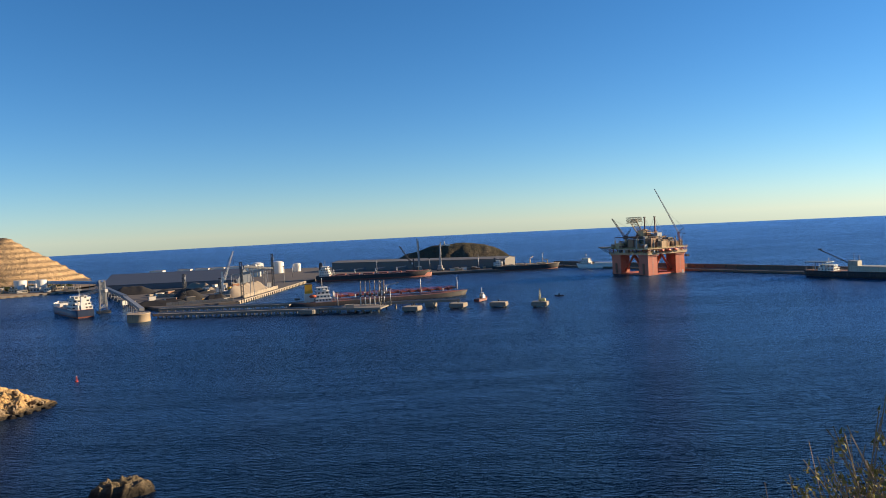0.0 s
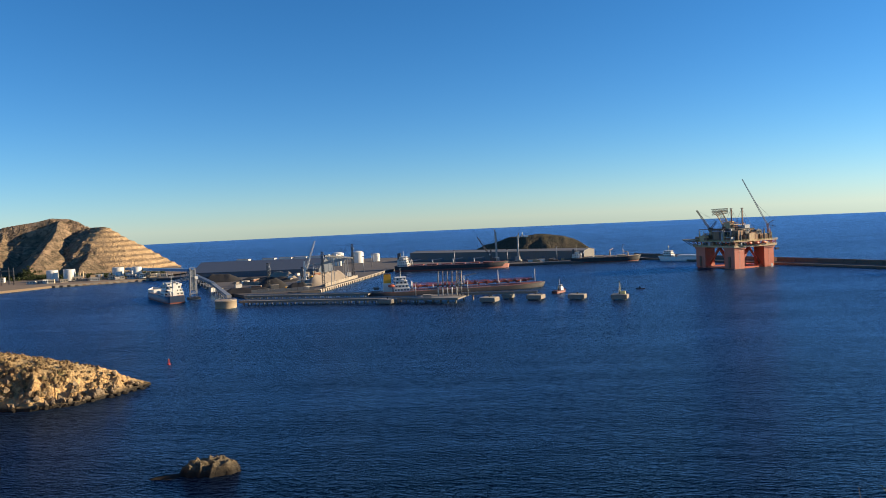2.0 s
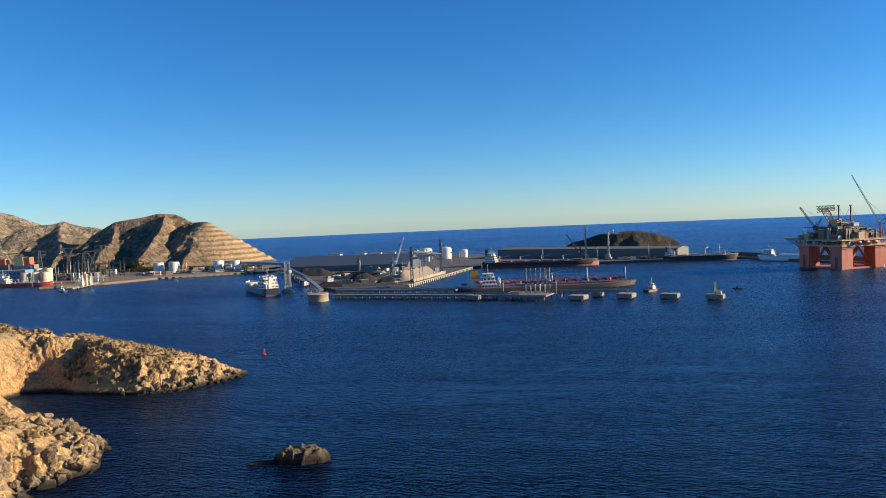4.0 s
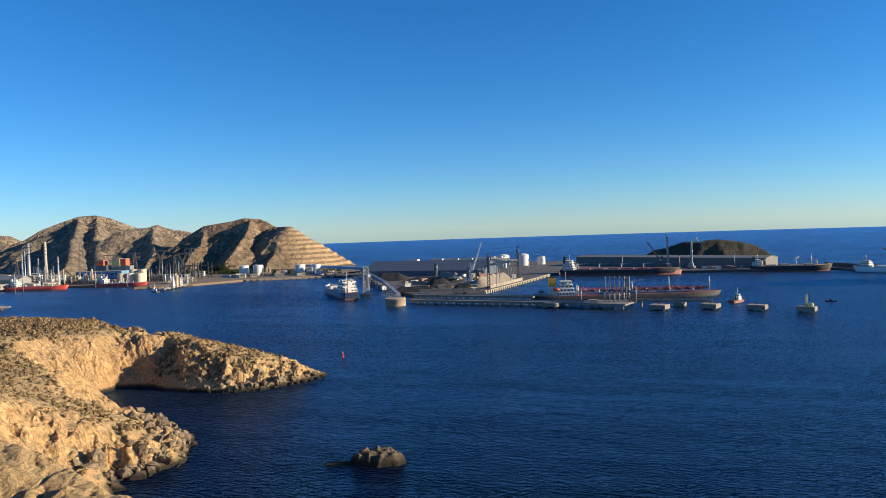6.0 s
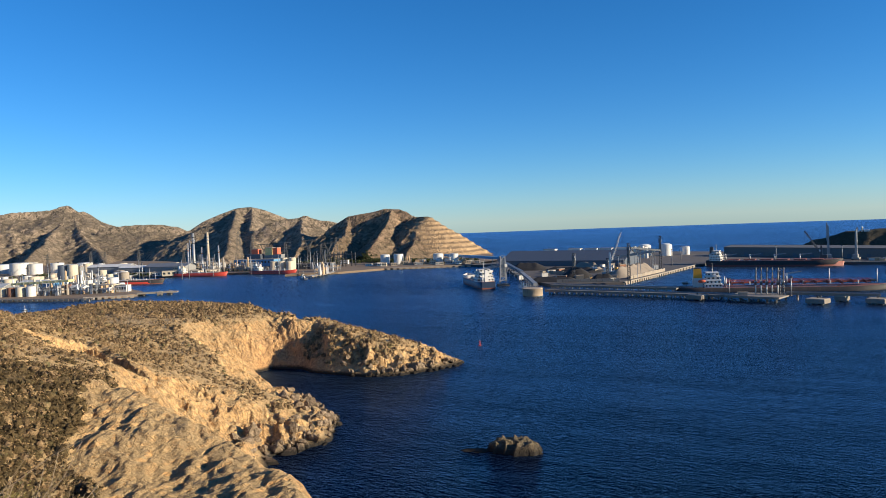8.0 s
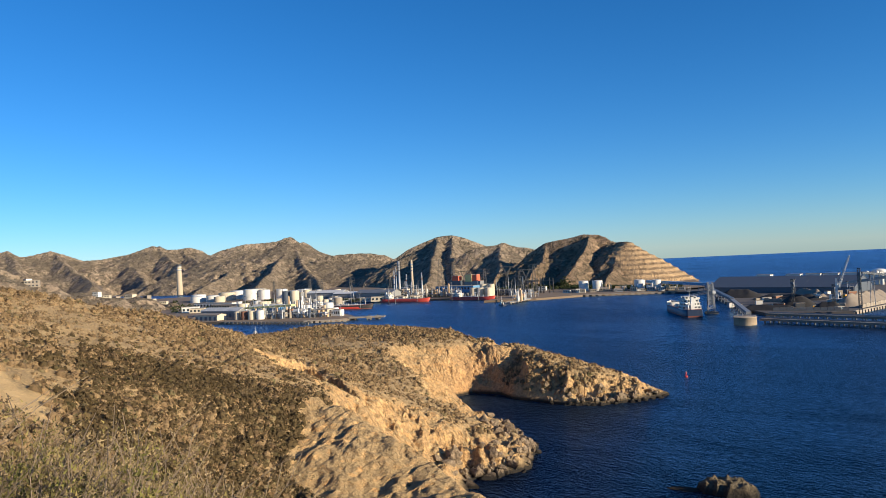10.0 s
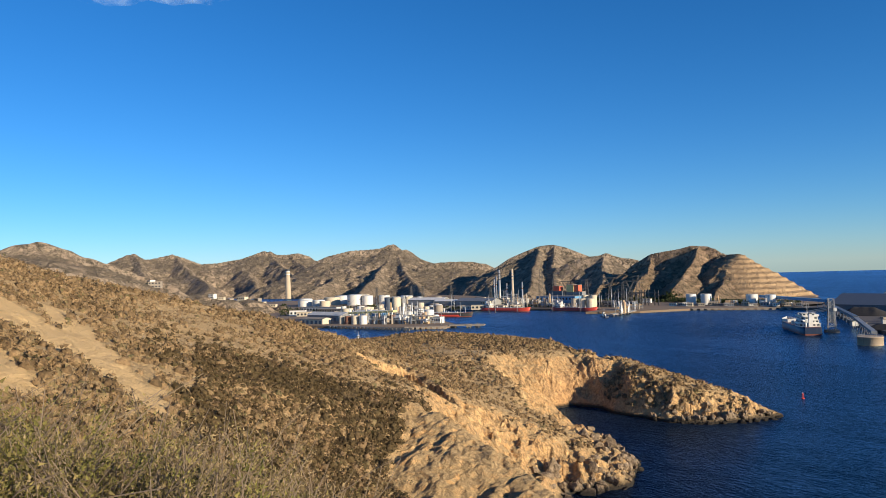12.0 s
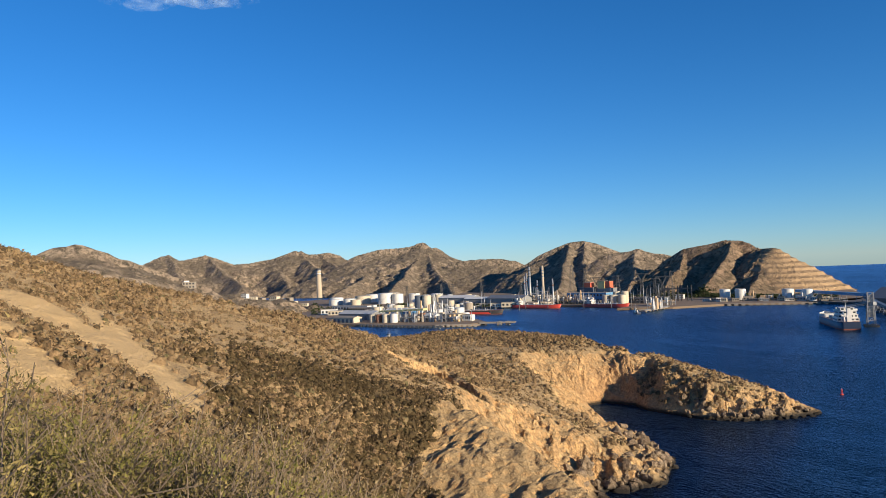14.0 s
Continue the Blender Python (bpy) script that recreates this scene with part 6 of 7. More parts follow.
workboat(-765, 412, 200, 9, WHITE, WHITE, "small white motor boat")

# storage tanks inland
rng = random.Random(3)
TANKS = [(-1430, 800, 15, 20), (-1465, 840, 14, 19), (-1400, 815, 11, 18), (-1385, 850, 11, 17), (-1520, 790, 16, 15), (-1560, 840, 16, 16), (-1330, 850, 7, 14), (-1310, 865, 7, 14), (-1350, 880, 8, 15), (-1295, 885, 6, 13), (-1275, 870, 6, 12), (-1490, 740, 12, 12), (-1540, 730, 14, 11),
         (-1440, 730, 10, 11), (-1600, 760, 14, 13), (-1370, 905, 9, 14), (-1255, 905, 7, 12)]
for k, (x, y, r, h) in enumerate(TANKS):
    storage_tank(x * 1.14, y * 1.14, QUAY, r * 1.14, h * 1.1, (WHITE, CREAM, WHITE)[k % 3], "white oil storage tank in the tank farm" if k % 3 != 1 else "cream oil storage tank in the tank farm", "tank farm", 0.1, k < 8)
shed(-1290, 905, QUAY, 22, 80, 26, 14, 18, GREYSHEET, WHITE, "grey warehouse with a white roof by the basin", "basin sheds", 6)
shed(-1215, 905, QUAY, 20, 56, 22, 12, 15, GREYSHEET, WHITE, "grey store with a white roof by the basin", "basin sheds", 4)
shed(-1118, 905, QUAY, 8, 88, 26, 13, 18, GREYSHEET, GREYSHEET, "long grey shed with a cream gable on the quay", "basin sheds", 6)
block(-1078, 898, QUAY, 8, 22, 18, 13, CREAM, "cream block at the end of the quay shed", "basin blocks", 2, 5)
block(-1400, 700, QUAY, 20, 90, 14, 9, GREYROOF, "low white works hall beside the chimney", "works halls", 1, 12)
block(-1330, 690, QUAY, 20, 60, 14, 7, PALE, "low pale works hall", "works halls", 1, 10)
for x, y, sx, sz in ((-1160, 1010, 20, 14), (-1185, 1000, 16, 11), (-1140, 1040, 26, 12), (-1215, 990, 18, 16)):
    block(x, y, on_hill(x, y, QUAY) - 1.5, 30, sx, 12, sz, rng.choice([CREAM, PALE, WHITE]), "pale refinery building on the slope", "refinery buildings", 2, 5)
# refinery quay plant
for k in range(9):
    x = -1085 + k * 17
    process_unit(x, 940 + rng.uniform(-6, 26), QUAY, 5, 20, 14, rng.uniform(14, 34) * (1.2 if k < 4 else 0.8), 40 + k, "crowded refinery unit of pale columns and frames", "refinery units")
block(-975, 985, QUAY, 12, 80, 22, 18, BLUE, "blue sheet-clad power plant hall", floors=2, cols=12)
block(-1000, 1010, QUAY + 26, 12, 13, 12, 9, ORANGE, "orange boiler block above the blue hall", "boiler blocks")
block(-970, 1016, QUAY + 24, 12, 14, 12, 13, PALEYELLOW, "pale yellow boiler block above the blue hall", "boiler blocks")
block(-956, 1018, QUAY + 24.5, 12, 10, 12, 12, ORANGE, "orange-red boiler block beside the yellow one", "boiler blocks")
block(-1004, 1010, QUAY, 12, 30, 13, 26, DARKSHEET, "dark plant block behind the blue hall", "boiler blocks")
block(-962, 1018, QUAY, 12, 34, 13, 24.5, GREYSHEET, "grey turbine hall behind the blue hall", "boiler blocks")
for x, y, r, h in ((-905, 955, 6.5, 15), (-890, 958, 6.5, 15), (-872, 960, 6.5, 15), (-898, 974, 6, 20), (-880, 976, 6, 20)):
    storage_tank(x, y, QUAY, r, h, CREAM, "pale cream plant tank by the red tanker", "plant tanks", 0.12)
for k in range(5):
    x = -850 + k * 14
    gantry(x - 12, 1000 + 10 * (k % 2), QUAY, 12, 16, 24 + 3 * (k % 3))
    gantry(x - 5, 1040 + 8 * (k % 2), QUAY, 12, 18, 26)
block(-850, 1000, QUAY, 12, 70, 16, 9, DARKSHEET, "low dark switchgear hall", "switchyard halls", 1, 14)
process_unit(-836, 985, QUAY, 10, 40, 10, 12, 71, "row of grey transformers and insulators", "switchyard plant", [STEEL, DARKSTEEL])
process_unit(-770, 940, QUAY, 40, 40, 12, 14, 72, "pipe manifold on the small oil jetty", "switchyard plant")
jetty((-740, 915), (-715, 830), 9, QUAY, "small oil jetty on piles with pipes", 7, 4, "oil_jetty")
process_unit(-724, 868, QUAY, -72, 40, 7, 16, 73, "grey loading frames on the small oil jetty", "jetty plant", [STEEL, TANSTEEL])
workboat(-712, 812, 150, 22, BLUEHULL, WHITE, "small blue and white supply boat at the oil jetty")
block(-868, 1110, on_hill(-868, 1110, QUAY) - 0.5, 20, 16, 8, 8, WHITE, "small white building under the hill", "shore buildings", 2, 4)
block(-775, 1150, on_hill(-775, 1150, QUAY) - 1.0, 8, 60, 10, 3.5, GREYROOF, "long low building with a pale roof on the slope", "shore buildings", 1, 12)
for x, y, r, h in ((-758, 1090, 8.4, 16.5), (-725, 1085, 8.6, 17), (-642, 1086, 8.7, 16.5), (-607, 1080, 7.6, 16.5)):
    storage_tank(x, y, QUAY, r, h, WHITE, "white storage tank at the foot of the quarry hill", "quarry foot tanks", 0.1)
for k in range(16):
    x = -760 + k * 13
    y = 1040 + k * 2.4 + rng.uniform(-14, 10)
    block(x, y, QUAY, rng.uniform(10, 40), rng.uniform(6, 14), rng.uniform(4, 8), rng.uniform(3, 6.5), rng.choice([WHITE, PALE, CREAM, STEEL]), "small pale works building along the shore", "shore works", 1, 3)
for k in range(5):
    process_unit(-700 + k * 30, 1072 + k, QUAY, 25, 18, 8, rng.uniform(8, 15), 90 + k, "pipes and small vessels along the shore", "shore plant")
for x, y, h, cat in ((-1184, 1220, 40, True), (-1044, 1212, 46, True), (-949, 1162, 40, True), (-874, 1094, 52, False), (-946, 1032, 48, False), (-896, 1076, 40, False), (-1140, 1100, 70, False), (-1090, 1090, 60, False), (-1280, 960, 42, False), (-1420, 980, 40, False), (-1500, 1000, 40, False), (-1600, 960, 38, False), (-1240, 1040, 38, False)):
    (cat_pylon if cat else pylon)(x, y, on_hill(x, y, QUAY) - 0.5, 30, h)
for k in range(60):
    a, d = rng.uniform(44, 66), rng.uniform(1330, 1560)
    x, y = polar(a, d)
    block(x, y, on_hill(x, y, QUAY) - 1, rng.uniform(0, 60), rng.uniform(8, 30), rng.uniform(8, 14), rng.uniform(4, 10), rng.choice([WHITE, PALE, CREAM, CREAM, GREYSHEET]), "pale works building behind the oil harbour", "harbour works", 1, 4)
for k in range(26):
    a, d = rng.uniform(54, 62), rng.uniform(1250, 1420)
    x, y = polar(a, d)
    storage_tank(x, y, QUAY, rng.uniform(4, 9), rng.uniform(9, 15), rng.choice([WHITE, CREAM, CREAM, PALE]), "small pale tank behind the pier", "inland tanks", 0.12, False)
for k in range(30):
    a, d = rng.uniform(39, 62), rng.uniform(1180, 1420)
    lamp_mast(*polar(a, d), QUAY, rng.uniform(18, 34), "slim pole standing among the works", "works poles")
for k in range(26):
    a, d = rng.uniform(67, 76), rng.uniform(1700, 2300)
    x, y = polar(a, d)
    block(x, y, on_hill(x, y, QUAY) - 1, rng.uniform(0, 60), rng.uniform(10, 26), rng.uniform(8, 12), rng.uniform(6, 12), rng.choice([WHITE, PALE, CREAM]), "pale village house far off under the hills", "far houses", 2, 4)
for a, d in ((72.2, 1900), (71.5, 1880), (70.9, 1920), (69.5, 1950)):
    x, y = polar(a, d)
    storage_tank(x, y, on_hill(x, y, QUAY) - 1, 9, 12, WHITE, "white tank far off below the hills", "far tanks", 0.5, False)
px, py = polar(80.4, 1490)
pylon(px, py, on_hill(px, py) - 2, 10, 26, "tall grey lattice pylon on the brown hilltop", "hilltop pylons", 0.16)

# ---- scrub over the slopes ----
SCRUB = leaf_material("dry_scrub", [(0.0, (0.053, 0.039, 0.020)), (0.25, (0.149, 0.100, 0.050)), (0.5, (0.268, 0.182, 0.091)), (0.68, (0.105, 0.092, 0.040)), (0.85, (0.219, 0.157, 0.076)), (1.0, (0.404, 0.286, 0.146))], seed_scale=0.28, fleck=2.2, mingle=0.45)
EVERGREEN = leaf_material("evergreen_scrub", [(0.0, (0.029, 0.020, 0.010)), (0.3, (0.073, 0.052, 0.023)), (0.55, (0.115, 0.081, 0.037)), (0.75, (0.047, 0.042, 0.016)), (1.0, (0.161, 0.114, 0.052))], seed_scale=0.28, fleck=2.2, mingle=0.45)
LEAF = leaf_material("shrub_leaf", [(0.0, (0.045, 0.040, 0.014)), (0.4, (0.13, 0.108, 0.036)), (0.7, (0.21, 0.168, 0.060)), (1.0, (0.33, 0.255, 0.10))], seed_scale=0.4)
GREENLEAF = leaf_material("green_leaf", [(0.0, (0.050, 0.052, 0.014)), (0.5, (0.16, 0.145, 0.038)), (1.0, (0.30, 0.25, 0.075))], seed_scale=0.4)
DRYLEAF = leaf_material("dry_leaf", [(0.0, (0.085, 0.064, 0.034)), (0.5, (0.21, 0.156, 0.080)), (1.0, (0.36, 0.275, 0.15))], seed_scale=0.4)
TWIG = painted("dry_twig", (0.20, 0.15, 0.10), 0.9, wear=0.3, scale=6)


def slope_at(x, y, e=1.2):
    return np.hypot(land_height(x + e, y) - land_height(x - e, y), land_height(x, y + e) - land_height(x, y - e)) / (2 * e)


def tuft_cloud(px, py, pz, size, n, rs, flat=0.75, fine=1.0):
    """Corners of many small leaf blades set over low domes."""
    m = len(px)
    th = rs.uniform(0, 2 * np.pi, (m, n))
    ph = np.arccos(rs.uniform(-0.1, 1.0, (m, n)))
    rr = rs.uniform(0.62, 1.0, (m, n))
    lump = 0.8 + 0.35 * np.sin(3 * th + rs.uniform(0, 6, (m, 1))) * np.sin(ph)
    rad = size[:, None] * rr * lump
    cx = px[:, None] + rad * np.sin(ph) * np.cos(th)
    cy = py[:, None] + rad * np.sin(ph) * np.sin(th)
    cz = pz[:, None] + flat * rad * np.cos(ph)
    c = np.stack([cx, cy, cz], -1)
    a = rs.normal(size=(m, n, 3))
    a /= np.linalg.norm(a, axis=-1, keepdims=True)
    b = rs.normal(size=(m, n, 3))
    b -= a * (a * b).sum(-1, keepdims=True)
    b /= np.linalg.norm(b, axis=-1, keepdims=True)
    s = (size[:, None] * rs.uniform(0.12, 0.30, (m, n)) * fine)[..., None]
    return np.stack([c + a * s, c - a * s * 0.5 + b * s * 0.8, c - a * s * 0.5 - b * s * 0.8], 2).reshape(-1, 3)


def blade_mesh(name, corners):
    k = len(corners) // 3
    me = bpy.data.meshes.new(name)
    me.vertices.add(len(corners))
    me.vertices.foreach_set("co", corners.astype(np.float32).ravel())
    me.loops.add(k * 3)
    me.loops.foreach_set("vertex_index", np.arange(k * 3, dtype=np.int32))
    me.polygons.add(k)
    me.polygons.foreach_set("loop_start", (np.arange(k) * 3).astype(np.int32))
    me.update(calc_edges=True)
    return me


def dome_mesh(name, px, py, pz, size, rs, flat=0.95):
    """Lumpy low bushes, each a closed clump of its own."""
    seg, rings = 6, 2
    m = len(px)
    th = np.arange(seg) / seg * 2 * np.pi
    verts = []
    for k in range(rings):
        ph = np.pi / 2 * (1 - (k + 0.0) / rings) + (0.25 if k == 0 else 0)
        r = size[:, None] * rs.uniform(0.6, 1.15, (m, seg)) * 0.85
        verts.append(np.stack([px[:, None] + r * np.sin(ph) * np.cos(th), py[:, None] + r * np.sin(ph) * np.sin(th), pz[:, None] + flat * r * np.cos(ph)], -1))
    topv = np.stack([px, py, pz + flat * size * rs.uniform(0.75, 1.0, m)], -1)[:, None, :]
    v = np.concatenate(verts + [topv], 1)
    per = seg * rings + 1
    f = []
    for k in range(rings - 1):
        for j in range(seg):
            i = (j + 1) % seg
            a, b, c, d = k * seg + j, k * seg + i, (k + 1) * seg + i, (k + 1) * seg + j
            f += [(a, b, c), (a, c, d)]
    for j in range(seg):
        f.append(((rings - 1) * seg + j, (rings - 1) * seg + (j + 1) % seg, per - 1))
    f = np.array(f)
    tri = (f[None] + (np.arange(m) * per)[:, None, None]).reshape(-1, 3)
    me = bpy.data.meshes.new(name)
    v = v.reshape(-1, 3)
    me.vertices.add(len(v))
    me.vertices.foreach_set("co", v.astype(np.float32).ravel())
    me.loops.add(tri.size)
    me.loops.foreach_set("vertex_index", tri.astype(np.int32).ravel())
    me.polygons.add(len(tri))
    me.polygons.foreach_set("loop_start", (np.arange(len(tri)) * 3).astype(np.int32))
    me.polygons.foreach_set("use_smooth", np.ones(len(tri), bool))
    me.update(calc_edges=True)
    return me


rs = np.random.RandomState(4)
count = 72000
sx, sy = rs.uniform(-420, 20, count), rs.uniform(-40, 430, count)
# thicker in the gully
ga, gd = np.radians(rs.uniform(53, 72, 15000)), np.sqrt(rs.uniform(55 ** 2, 212 ** 2, 15000))
sx, sy = np.append(sx, -gd * np.sin(ga)), np.append(sy, gd * np.cos(ga))
count = len(sx)
far = np.hypot(sx, sy)
dens = 1.02 + 0.5 * (far < 215) * (np.degrees(np.arctan2(-sx, sy)) > 52) * (np.degrees(np.arctan2(-sx, sy)) < 68) + 0.35 * np.clip((190 - far) / 60, -0.3, 0.6) * (np.degrees(np.arctan2(-sx, sy)) < 72) + 0.75 * fbm(sx, sy, 30, 3, 101) + 0.7 * fbm(sx, sy, 7, 2, 103)
sl = slope_at(sx, sy)
# scrub also grows down the shaded side of the point
onrock = np.clip((spur_height(sx, sy) + 2.2 - land_height(sx, sy)) * 2, 0, 1) * (np.degrees(np.arctan2(-sx, sy)) + 0.4 * fbm(sx, sy, 12, 3, 119) * 6 < 57)
gully = ((far < 215) & (np.degrees(np.arctan2(-sx, sy)) > 53)) * (1 - onrock)
wall = ((sx > -254) & (sx < -188) & (sy > 280) & (sy < 318)) * 1.0
keep = (np.degrees(np.arctan2(-sx, sy)) > 27) & (rs.uniform(0, 1, count) < dens) & (sl < 0.8 + 1.0 * wall + 1.2 * gully) & (land_parts(sx, sy)[1] < 0.70 + 0.3 * fbm(sx, sy, 14, 3, 109) + 0.45 * wall + 0.7 * gully) & (far > 14) & (rs.uniform(0, 1, count) > np.maximum(bare_earth(sx, sy), onrock) * 0.97)
sx, sy, far = sx[keep], sy[keep], far[keep]
sz = land_height(sx, sy)
ok = sz > 4.5
sx, sy, sz, far = sx[ok], sy[ok], sz[ok], far[ok]
size = np.exp(rs.normal(-0.05, 0.36, len(sx))) * (0.8 + 0.5 * fbm(sx, sy, 40, 2, 107))
size = np.clip(size * np.where(far < 130, 1.6, 1.6), 0.5, 2.6)
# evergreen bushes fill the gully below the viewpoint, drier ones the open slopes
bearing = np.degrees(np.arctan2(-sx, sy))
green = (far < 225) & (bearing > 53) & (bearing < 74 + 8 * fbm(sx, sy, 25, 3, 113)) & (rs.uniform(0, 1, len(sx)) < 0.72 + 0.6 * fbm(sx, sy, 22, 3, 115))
nearby = far < 125
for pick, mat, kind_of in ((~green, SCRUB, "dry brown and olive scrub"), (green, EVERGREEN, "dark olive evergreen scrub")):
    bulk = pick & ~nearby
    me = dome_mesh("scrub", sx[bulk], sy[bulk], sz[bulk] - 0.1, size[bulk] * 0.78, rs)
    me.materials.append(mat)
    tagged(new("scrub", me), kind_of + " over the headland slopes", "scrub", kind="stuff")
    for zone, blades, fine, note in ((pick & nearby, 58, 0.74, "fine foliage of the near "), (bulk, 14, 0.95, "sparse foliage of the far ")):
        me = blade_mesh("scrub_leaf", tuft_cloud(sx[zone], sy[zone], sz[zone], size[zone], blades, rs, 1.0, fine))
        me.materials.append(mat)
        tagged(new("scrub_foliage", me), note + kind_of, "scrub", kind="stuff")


# ---- bushes about the viewer ----
def bush_model(name, leafmat, seed, width, height, twigs, leaves, leaf, label, spread=1.0):
    """A twiggy bush: bent stems from one root, side shoots, small leaves along them."""
    rng = random.Random(seed)
    root = thing(name, 0, 0, 0, 0, label, "bush", "foreground bushes")
    bm = bmesh.new()
    pts = []
    for k in range(twigs):
        a = rng.uniform(0, 2 * math.pi)
        lean = rng.uniform(0.1, 1.0) * spread
        p = Vector((rng.uniform(-0.1, 0.1) * width, rng.uniform(-0.1, 0.1) * width, -0.05))
        d = Vector((math.cos(a) * lean, math.sin(a) * lean, rng.uniform(0.6, 1.0))).normalized()
        n = 5
        ln = height / n * rng.uniform(0.75, 1.2)
        r = 0.009
        for j in range(n):
            q = p + d * ln
            q.x = max(-width, min(width, q.x))
            tube(bm, p, q, r, r * 0.75, 3, False)
            r *= 0.75
            for t in range(3):
                pts.append((p.lerp(q, rng.random()), d.copy(), j / n))
            if j > 0:
                for b in range(2):
                    e = (d + Vector((rng.uniform(-1, 1), rng.uniform(-1, 1), rng.uniform(-0.3, 0.7))) * 0.9).normalized()
                    s = p + e * ln * rng.uniform(0.4, 0.9)
                    tube(bm, p, s, r * 0.7, r * 0.4, 3, False)
                    for t in range(4):
                        pts.append((p.lerp(s, rng.uniform(0.2, 1.05)), e, j / n))
            p, d = q, (d + Vector((rng.uniform(-0.4, 0.4), rng.uniform(-0.4, 0.4), rng.uniform(-0.25, 0.2)))).normalized()
    part("twig_frame", bm, TWIG, root)
    r2 = np.random.RandomState(seed)
    idx = r2.randint(0, len(pts), leaves)
    P = np.array([pts[i][0] for i in idx]) + r2.normal(0, 0.035, (leaves, 3)) * width
    D = np.array([pts[i][1] for i in idx]) + r2.normal(0, 0.6, (leaves, 3))
    D /= np.linalg.norm(D, axis=1)[:, None]
    S = np.cross(D, r2.normal(size=(leaves, 3)))
    S /= np.linalg.norm(S, axis=1)[:, None]
    L = leaf * r2.uniform(0.6, 1.3, (leaves, 1))
    corners = np.stack([P - S * L * 0.34, P + S * L * 0.34, P + D * L * 1.4], 1).reshape(-1, 3)
    me = blade_mesh("foliage", corners)
    me.materials.append(leafmat)
    o = new("foliage", me)
    o.parent = root
    return root


models = [bush_model("bush", LEAF, 1, 0.8, 1.05, 26, 6800, 0.0155, "olive twiggy bush on the slope by the viewpoint"),
          bush_model("bush", DRYLEAF, 2, 0.9, 0.95, 28, 6200, 0.0155, "dry straw-coloured bush on the slope by the viewpoint"),
          bush_model("bush", GREENLEAF, 3, 0.7, 1.0, 24, 6800, 0.0165, "yellow-green leafy bush on the slope by the viewpoint"),
          bush_model("bush", DRYLEAF, 4, 0.6, 1.3, 24, 2500, 0.0155, "nearly bare grey twiggy bush by the viewpoint"),
          bush_model("bush", GREENLEAF, 5, 0.5, 1.9, 85, 24000, 0.015, "tall yellow-green twiggy bush on the slope below the viewpoint", 0.35)]
rng = random.Random(21)
spots = []
for k in range(24):
    spots.append((rng.uniform(66, 76), rng.uniform(6.0, 11.0), rng.choice((0, 0, 1, 1, 2, 3)), rng.uniform(1.5, 2.1)))
for k in range(40):
    spots.append((rng.uniform(68, 96), rng.uniform(6.0, 11.5), rng.choice((0, 0, 1, 2, 3)), rng.uniform(1.35, 1.95)))
for k in range(44):
    a, d = rng.uniform(65, 95), 5.5 + 20 * rng.random() ** 1.1
    spots.append((a, d, rng.choice((0, 0, 0, 1, 1, 1, 2, 3)), rng.uniform(1.0, 1.75)))
spots += [(60.9, 189, 1, 3.3)]
spots += [(-33.6, 3.6, 4, 1.06), (-35.0, 3.5, 4, 1.12), (-37.5, 3.4, 4, 1.2), (-41, 3.3, 4, 1.2)]
for k in range(14):
    spots.append((rng.uniform(57, 66), rng.uniform(9, 15), rng.choice((0, 2, 2, 3)), rng.uniform(0.8, 1.2)))
used = set()
for a, d, k, s in spots:
    x, y = polar(a, d)
    z = float(land_height(np.array([[x]]), np.array([[y]]))[0, 0])
    m = pose(x, y, z - 0.04, 0, 0, rng.uniform(0, 360)) @ Matrix.Diagonal((s, s, s, 1))
    if k not in used:
        used.add(k)
        models[k].matrix_basis = m
    else:
        o = copy_thing(models[k], m)
        o.scale = (s, s, s)


# ---- boulders along the shore ----
def boulder_mesh(seed):
    bm = bmesh.new()
    bmesh.ops.create_icosphere(bm, subdivisions=2, radius=1.0)
    r = random.Random(seed)
    cuts = [(Vector((r.uniform(-1, 1), r.uniform(-1, 1), r.uniform(-1, 1))).normalized(), r.uniform(0.3, 0.62)) for k in range(11)]
    for v in bm.verts:
        for nrm, lim in cuts:
            e = v.co.dot(nrm) - lim
            if e > 0:
                v.co -= nrm * e
        v.co *= 1 + 0.06 * noise.noise(v.co * 3 + Vector((seed, 0, 0)))
        v.co.z *= 0.8
    me = bpy.data.meshes.new("boulder")
    bm.to_mesh(me)
    bm.free()
    me.materials.append(BOULDER)
    return me


BOULDER = rock_ground("boulder_rock", (0.23, 0.165, 0.098), (0.42, 0.32, 0.21), (0.07, 0.05, 0.032), (0.32, 0.23, 0.14), grain=1.6, slope_lo=2.0, slope_hi=3.0)
stones = [boulder_mesh(k) for k in range(7)]


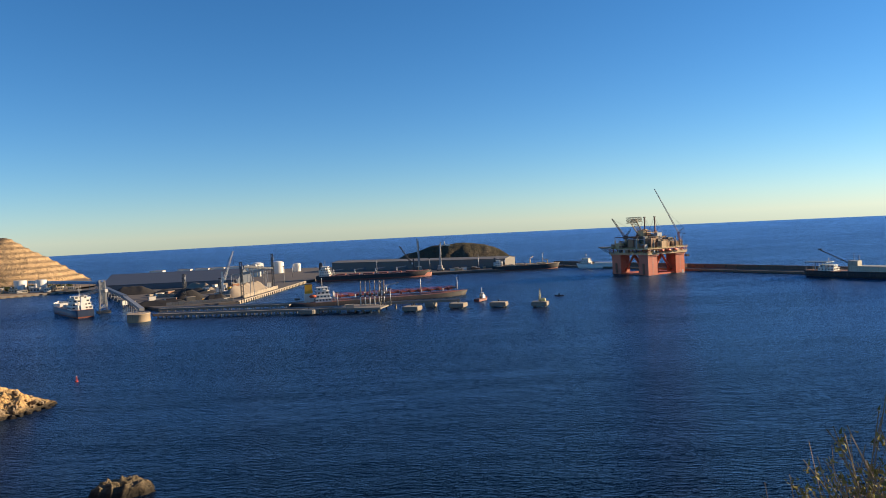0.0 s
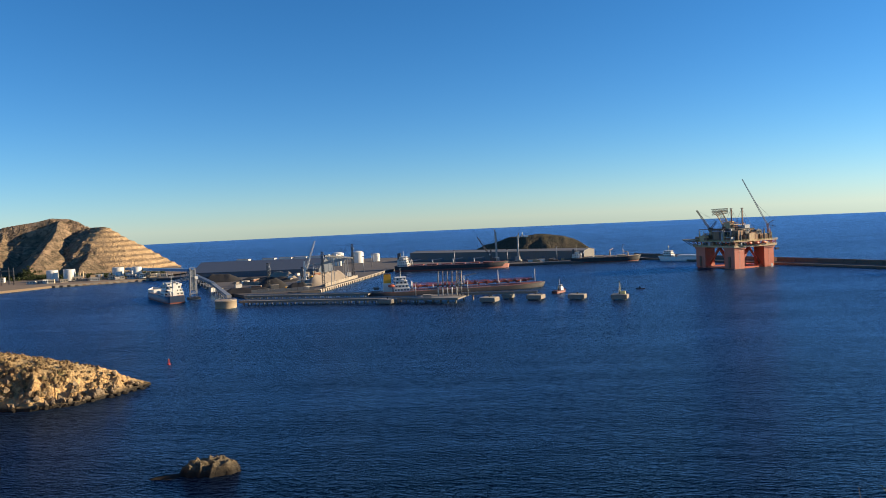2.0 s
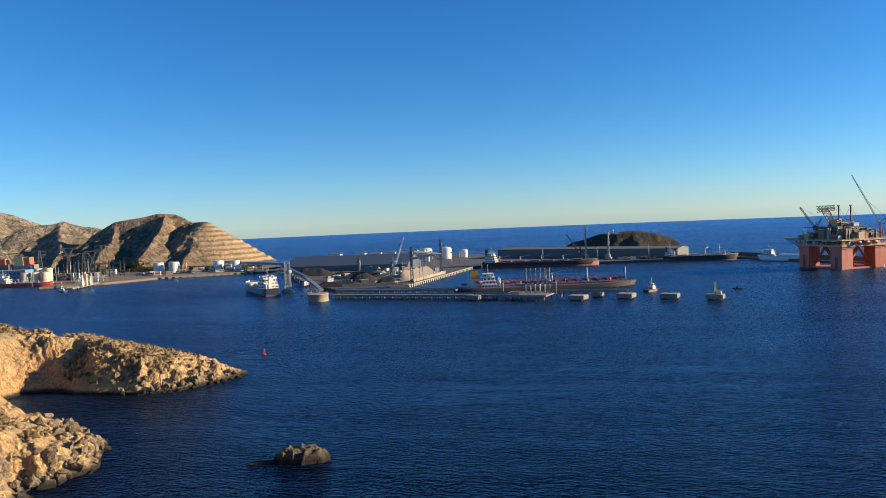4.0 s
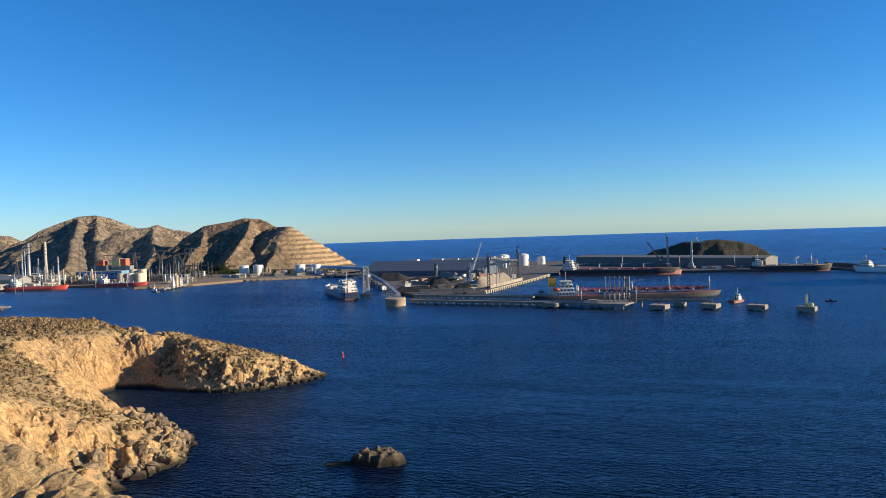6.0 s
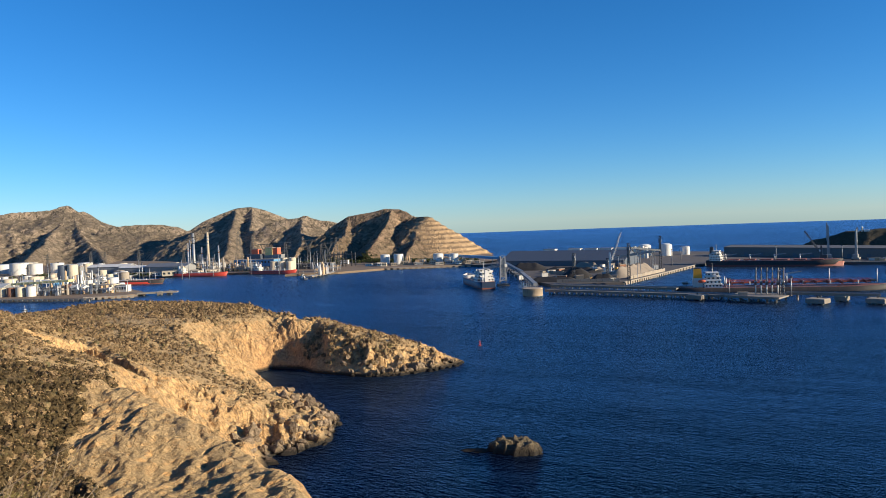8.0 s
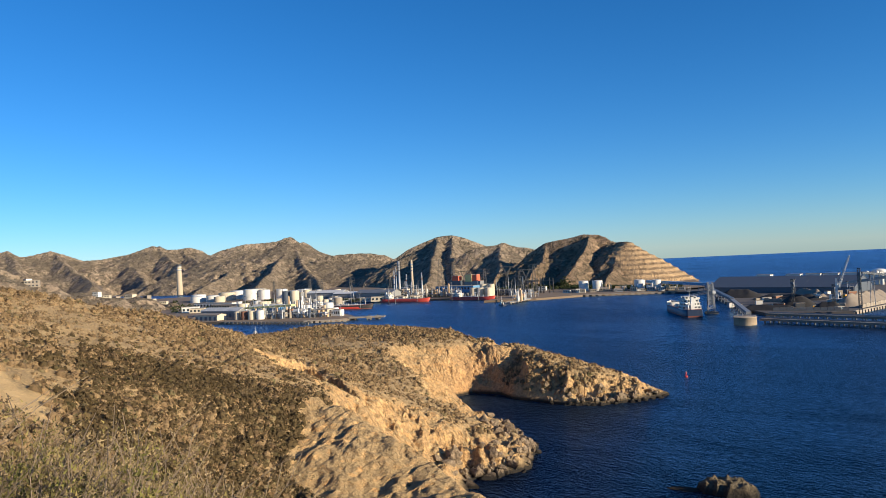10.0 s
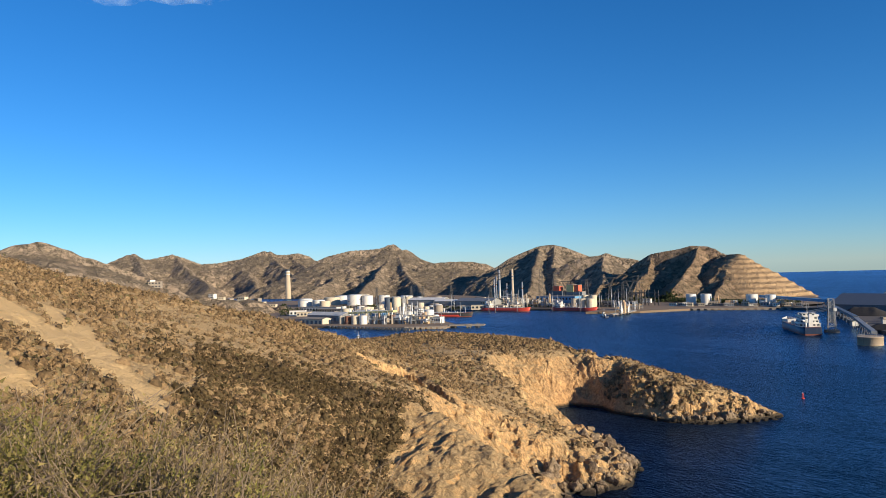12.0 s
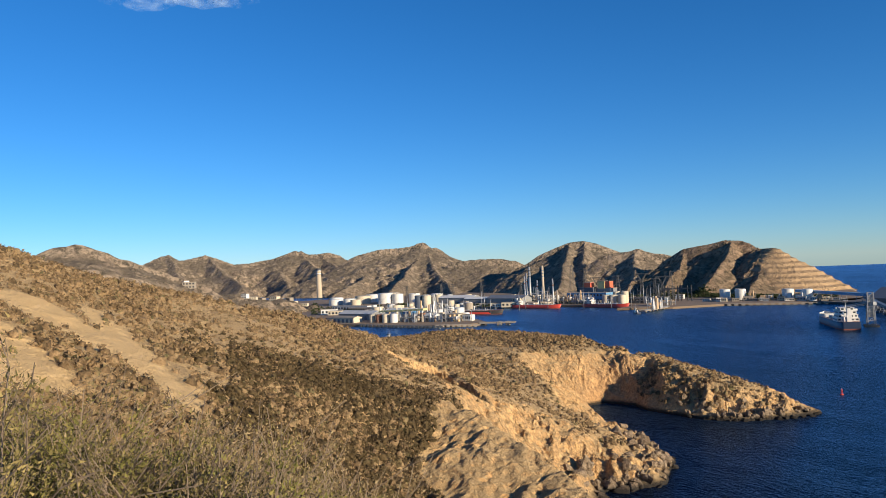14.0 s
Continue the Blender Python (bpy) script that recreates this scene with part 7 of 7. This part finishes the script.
def scatter_boulders(line, n, lo, hi, spread, group, label):
    for k in range(n):
        i = rng.randrange(len(line) - 1)
        t = rng.random()
        x = line[i][0] + (line[i + 1][0] - line[i][0]) * t + rng.gauss(0, spread)
        y = line[i][1] + (line[i + 1][1] - line[i][1]) * t + rng.gauss(0, spread)
        z = float(land_height(np.array([[x]]), np.array([[y]]))[0, 0])
        s = rng.uniform(lo, hi) * (1.0 if rng.random() < 0.8 else 1.6)
        if z < -s * 0.8 or z > 14:
            continue
        ob = new("boulder", stones[rng.randrange(7)])
        ob.matrix_basis = pose(x, y, max(z, -0.3 * s) + s * 0.2, rng.uniform(0, 360), rng.uniform(0, 360), rng.uniform(0, 360)) @ Matrix.Diagonal((s, s * rng.uniform(0.7, 1.1), s * rng.uniform(0.7, 1), 1))
        tagged(ob, label, "boulder", group)


scatter_boulders([(-166, 166), (-163, 178), (-161, 190), (-170, 205), (-184, 216), (-200, 226)], 165, 0.8, 2.6, 5.0, "boulders of the near point", "broken tan limestone boulder at the waterline")
scatter_boulders([(-222, 283), (-208, 284), (-195, 292), (-188, 306), (-184, 322)], 110, 1.0, 2.7, 3.6, "boulders of the far point", "pale limestone boulder on the rocky point")
scatter_boulders([(-262, 262), (-256, 268), (-246, 262)], 16, 0.8, 2.2, 3.0, "boulders in the cove", "reddish boulder fallen into the cove")
big_b = new("boulder", stones[2])
big_b.matrix_basis = pose(-171.5, 207, 2.2, 10, 20, 40) @ Matrix.Diagonal((5.5, 4.2, 4.0, 1))
tagged(big_b, "very large pale boulder at the end of the near point", "boulder")


# ---- the rock in the bay ----
def sea_rock_height(x, y):
    u = (x + 96.5) * 0.95 + (y - 206) * 0.31
    v = -(x + 96.5) * 0.31 + (y - 206) * 0.95
    d = 1 - np.sqrt((u / 9.5) ** 2 + (v / 5.5) ** 2) + 0.25 * fbm(x, y, 6, 4, 7)
    z = 2.6 * np.clip(d * 4.0, -1, 1) + (ridged(x, y, 3.2, 5, 9, 0.6) - 0.5) * 3.4
    low = 0.9 - np.sqrt(((u + 12) / 5) ** 2 + ((v + 1) / 2) ** 2) * 0.9 + 0.5 * fbm(x, y, 3, 3, 3)
    return np.maximum(z, low)


ROCKDARK = rock_ground("dark_sea_rock", (0.09, 0.07, 0.045), (0.17, 0.13, 0.08), (0.04, 0.035, 0.025), (0.15, 0.12, 0.075), grain=2.0, wet=True)
me = grid_mesh("sea_rock", -117, -81, 194, 219, 0.35, sea_rock_height, lambda X, Y, Z: Z > -0.8)
me.materials.append(ROCKDARK)
tagged(new("sea_rock", me), "dark jagged rock standing in the bay", "rock")

# ---- trees at the foot of the quarry hill and along the shore ----
TREE = leaf_material("pine_leaf", [(0.0, (0.016, 0.024, 0.009)), (0.6, (0.040, 0.052, 0.020)), (1.0, (0.075, 0.078, 0.032))], seed_scale=0.05)
rs = np.random.RandomState(9)
n = 1500
t = rs.uniform(0, 1, n)
tx = -600 - 330 * t + rs.normal(0, 10, n)
ty = 1118 + 40 * t + rs.normal(0, 18, n)
inland = np.arange(n) >= 900
ta, td = np.radians(rs.uniform(38, 66, n)), rs.uniform(1280, 1520, n)
tx, ty = np.where(inland, -td * np.sin(ta), tx), np.where(inland, td * np.cos(ta), ty)
tz = np.maximum(hill_height(tx, ty), QUAY)
ts = rs.uniform(2.2, 4.6, n)
me = blade_mesh("trees", tuft_cloud(tx, ty, tz + ts * 0.5, ts, 60, rs, 1.1))
me.materials.append(TREE)
tagged(new("woodland", me), "dark green pines along the foot of the hill", "trees", kind="stuff")


# ---- a wisp of cloud ----
m, n, l, b = material("cloud_vapour")
p = place_of(n)
puff = noise_node(n, l, 0.006, 6, 0.65, p)
l.new(ramp_node(n, l, puff.outputs["Fac"], [(0.42, (0, 0, 0)), (0.85, (0.34, 0.34, 0.34))]).outputs["Color"], b.inputs["Alpha"])
b.inputs["Base Color"].default_value = (0.72, 0.88, 0.95, 1)
b.inputs["Roughness"].default_value = 1.0
gen = n.new("ShaderNodeSeparateXYZ")
l.new(n.new("ShaderNodeTexCoord").outputs["Generated"], gen.inputs[0])
ax = math_node(n, l, "POWER", math_node(n, l, "MULTIPLY", math_node(n, l, "SUBTRACT", gen.outputs["X"], 0.5), 2.0), 2.0)
az = math_node(n, l, "POWER", math_node(n, l, "MULTIPLY", math_node(n, l, "SUBTRACT", gen.outputs["Z"], 0.5), 2.0), 2.0)
thin = math_node(n, l, "SUBTRACT", 1.0, math_node(n, l, "ADD", ax, az), True)
dense = b.inputs["Alpha"].links[0].from_socket
l.new(math_node(n, l, "MULTIPLY", dense, thin), b.inputs["Alpha"])
CLOUD = m
cl = new("cloud")
cx, cy = polar(74.4, 4000)
cl.matrix_basis = pose(cx, cy, 1548, 0, 0, 74.4)
tagged(cl, "small thin white cloud high over the hills", "cloud", kind="structure")
rng = random.Random(2)
for k in range(5):
    bm = bmesh.new()
    bmesh.ops.create_icosphere(bm, subdivisions=4, radius=1.0)
    for v in bm.verts:
        v.co *= 1 + 0.35 * noise.noise(v.co * 2.2 + Vector((k, 0, 0)))
    bmesh.ops.scale(bm, verts=bm.verts, vec=(rng.uniform(90, 190), 60, rng.uniform(40, 70)))
    bmesh.ops.translate(bm, verts=bm.verts, vec=(-230 + k * 115, 0, rng.uniform(-20, 40) + (30 if k % 2 else 0)))
    part("puff", bm, CLOUD, cl)
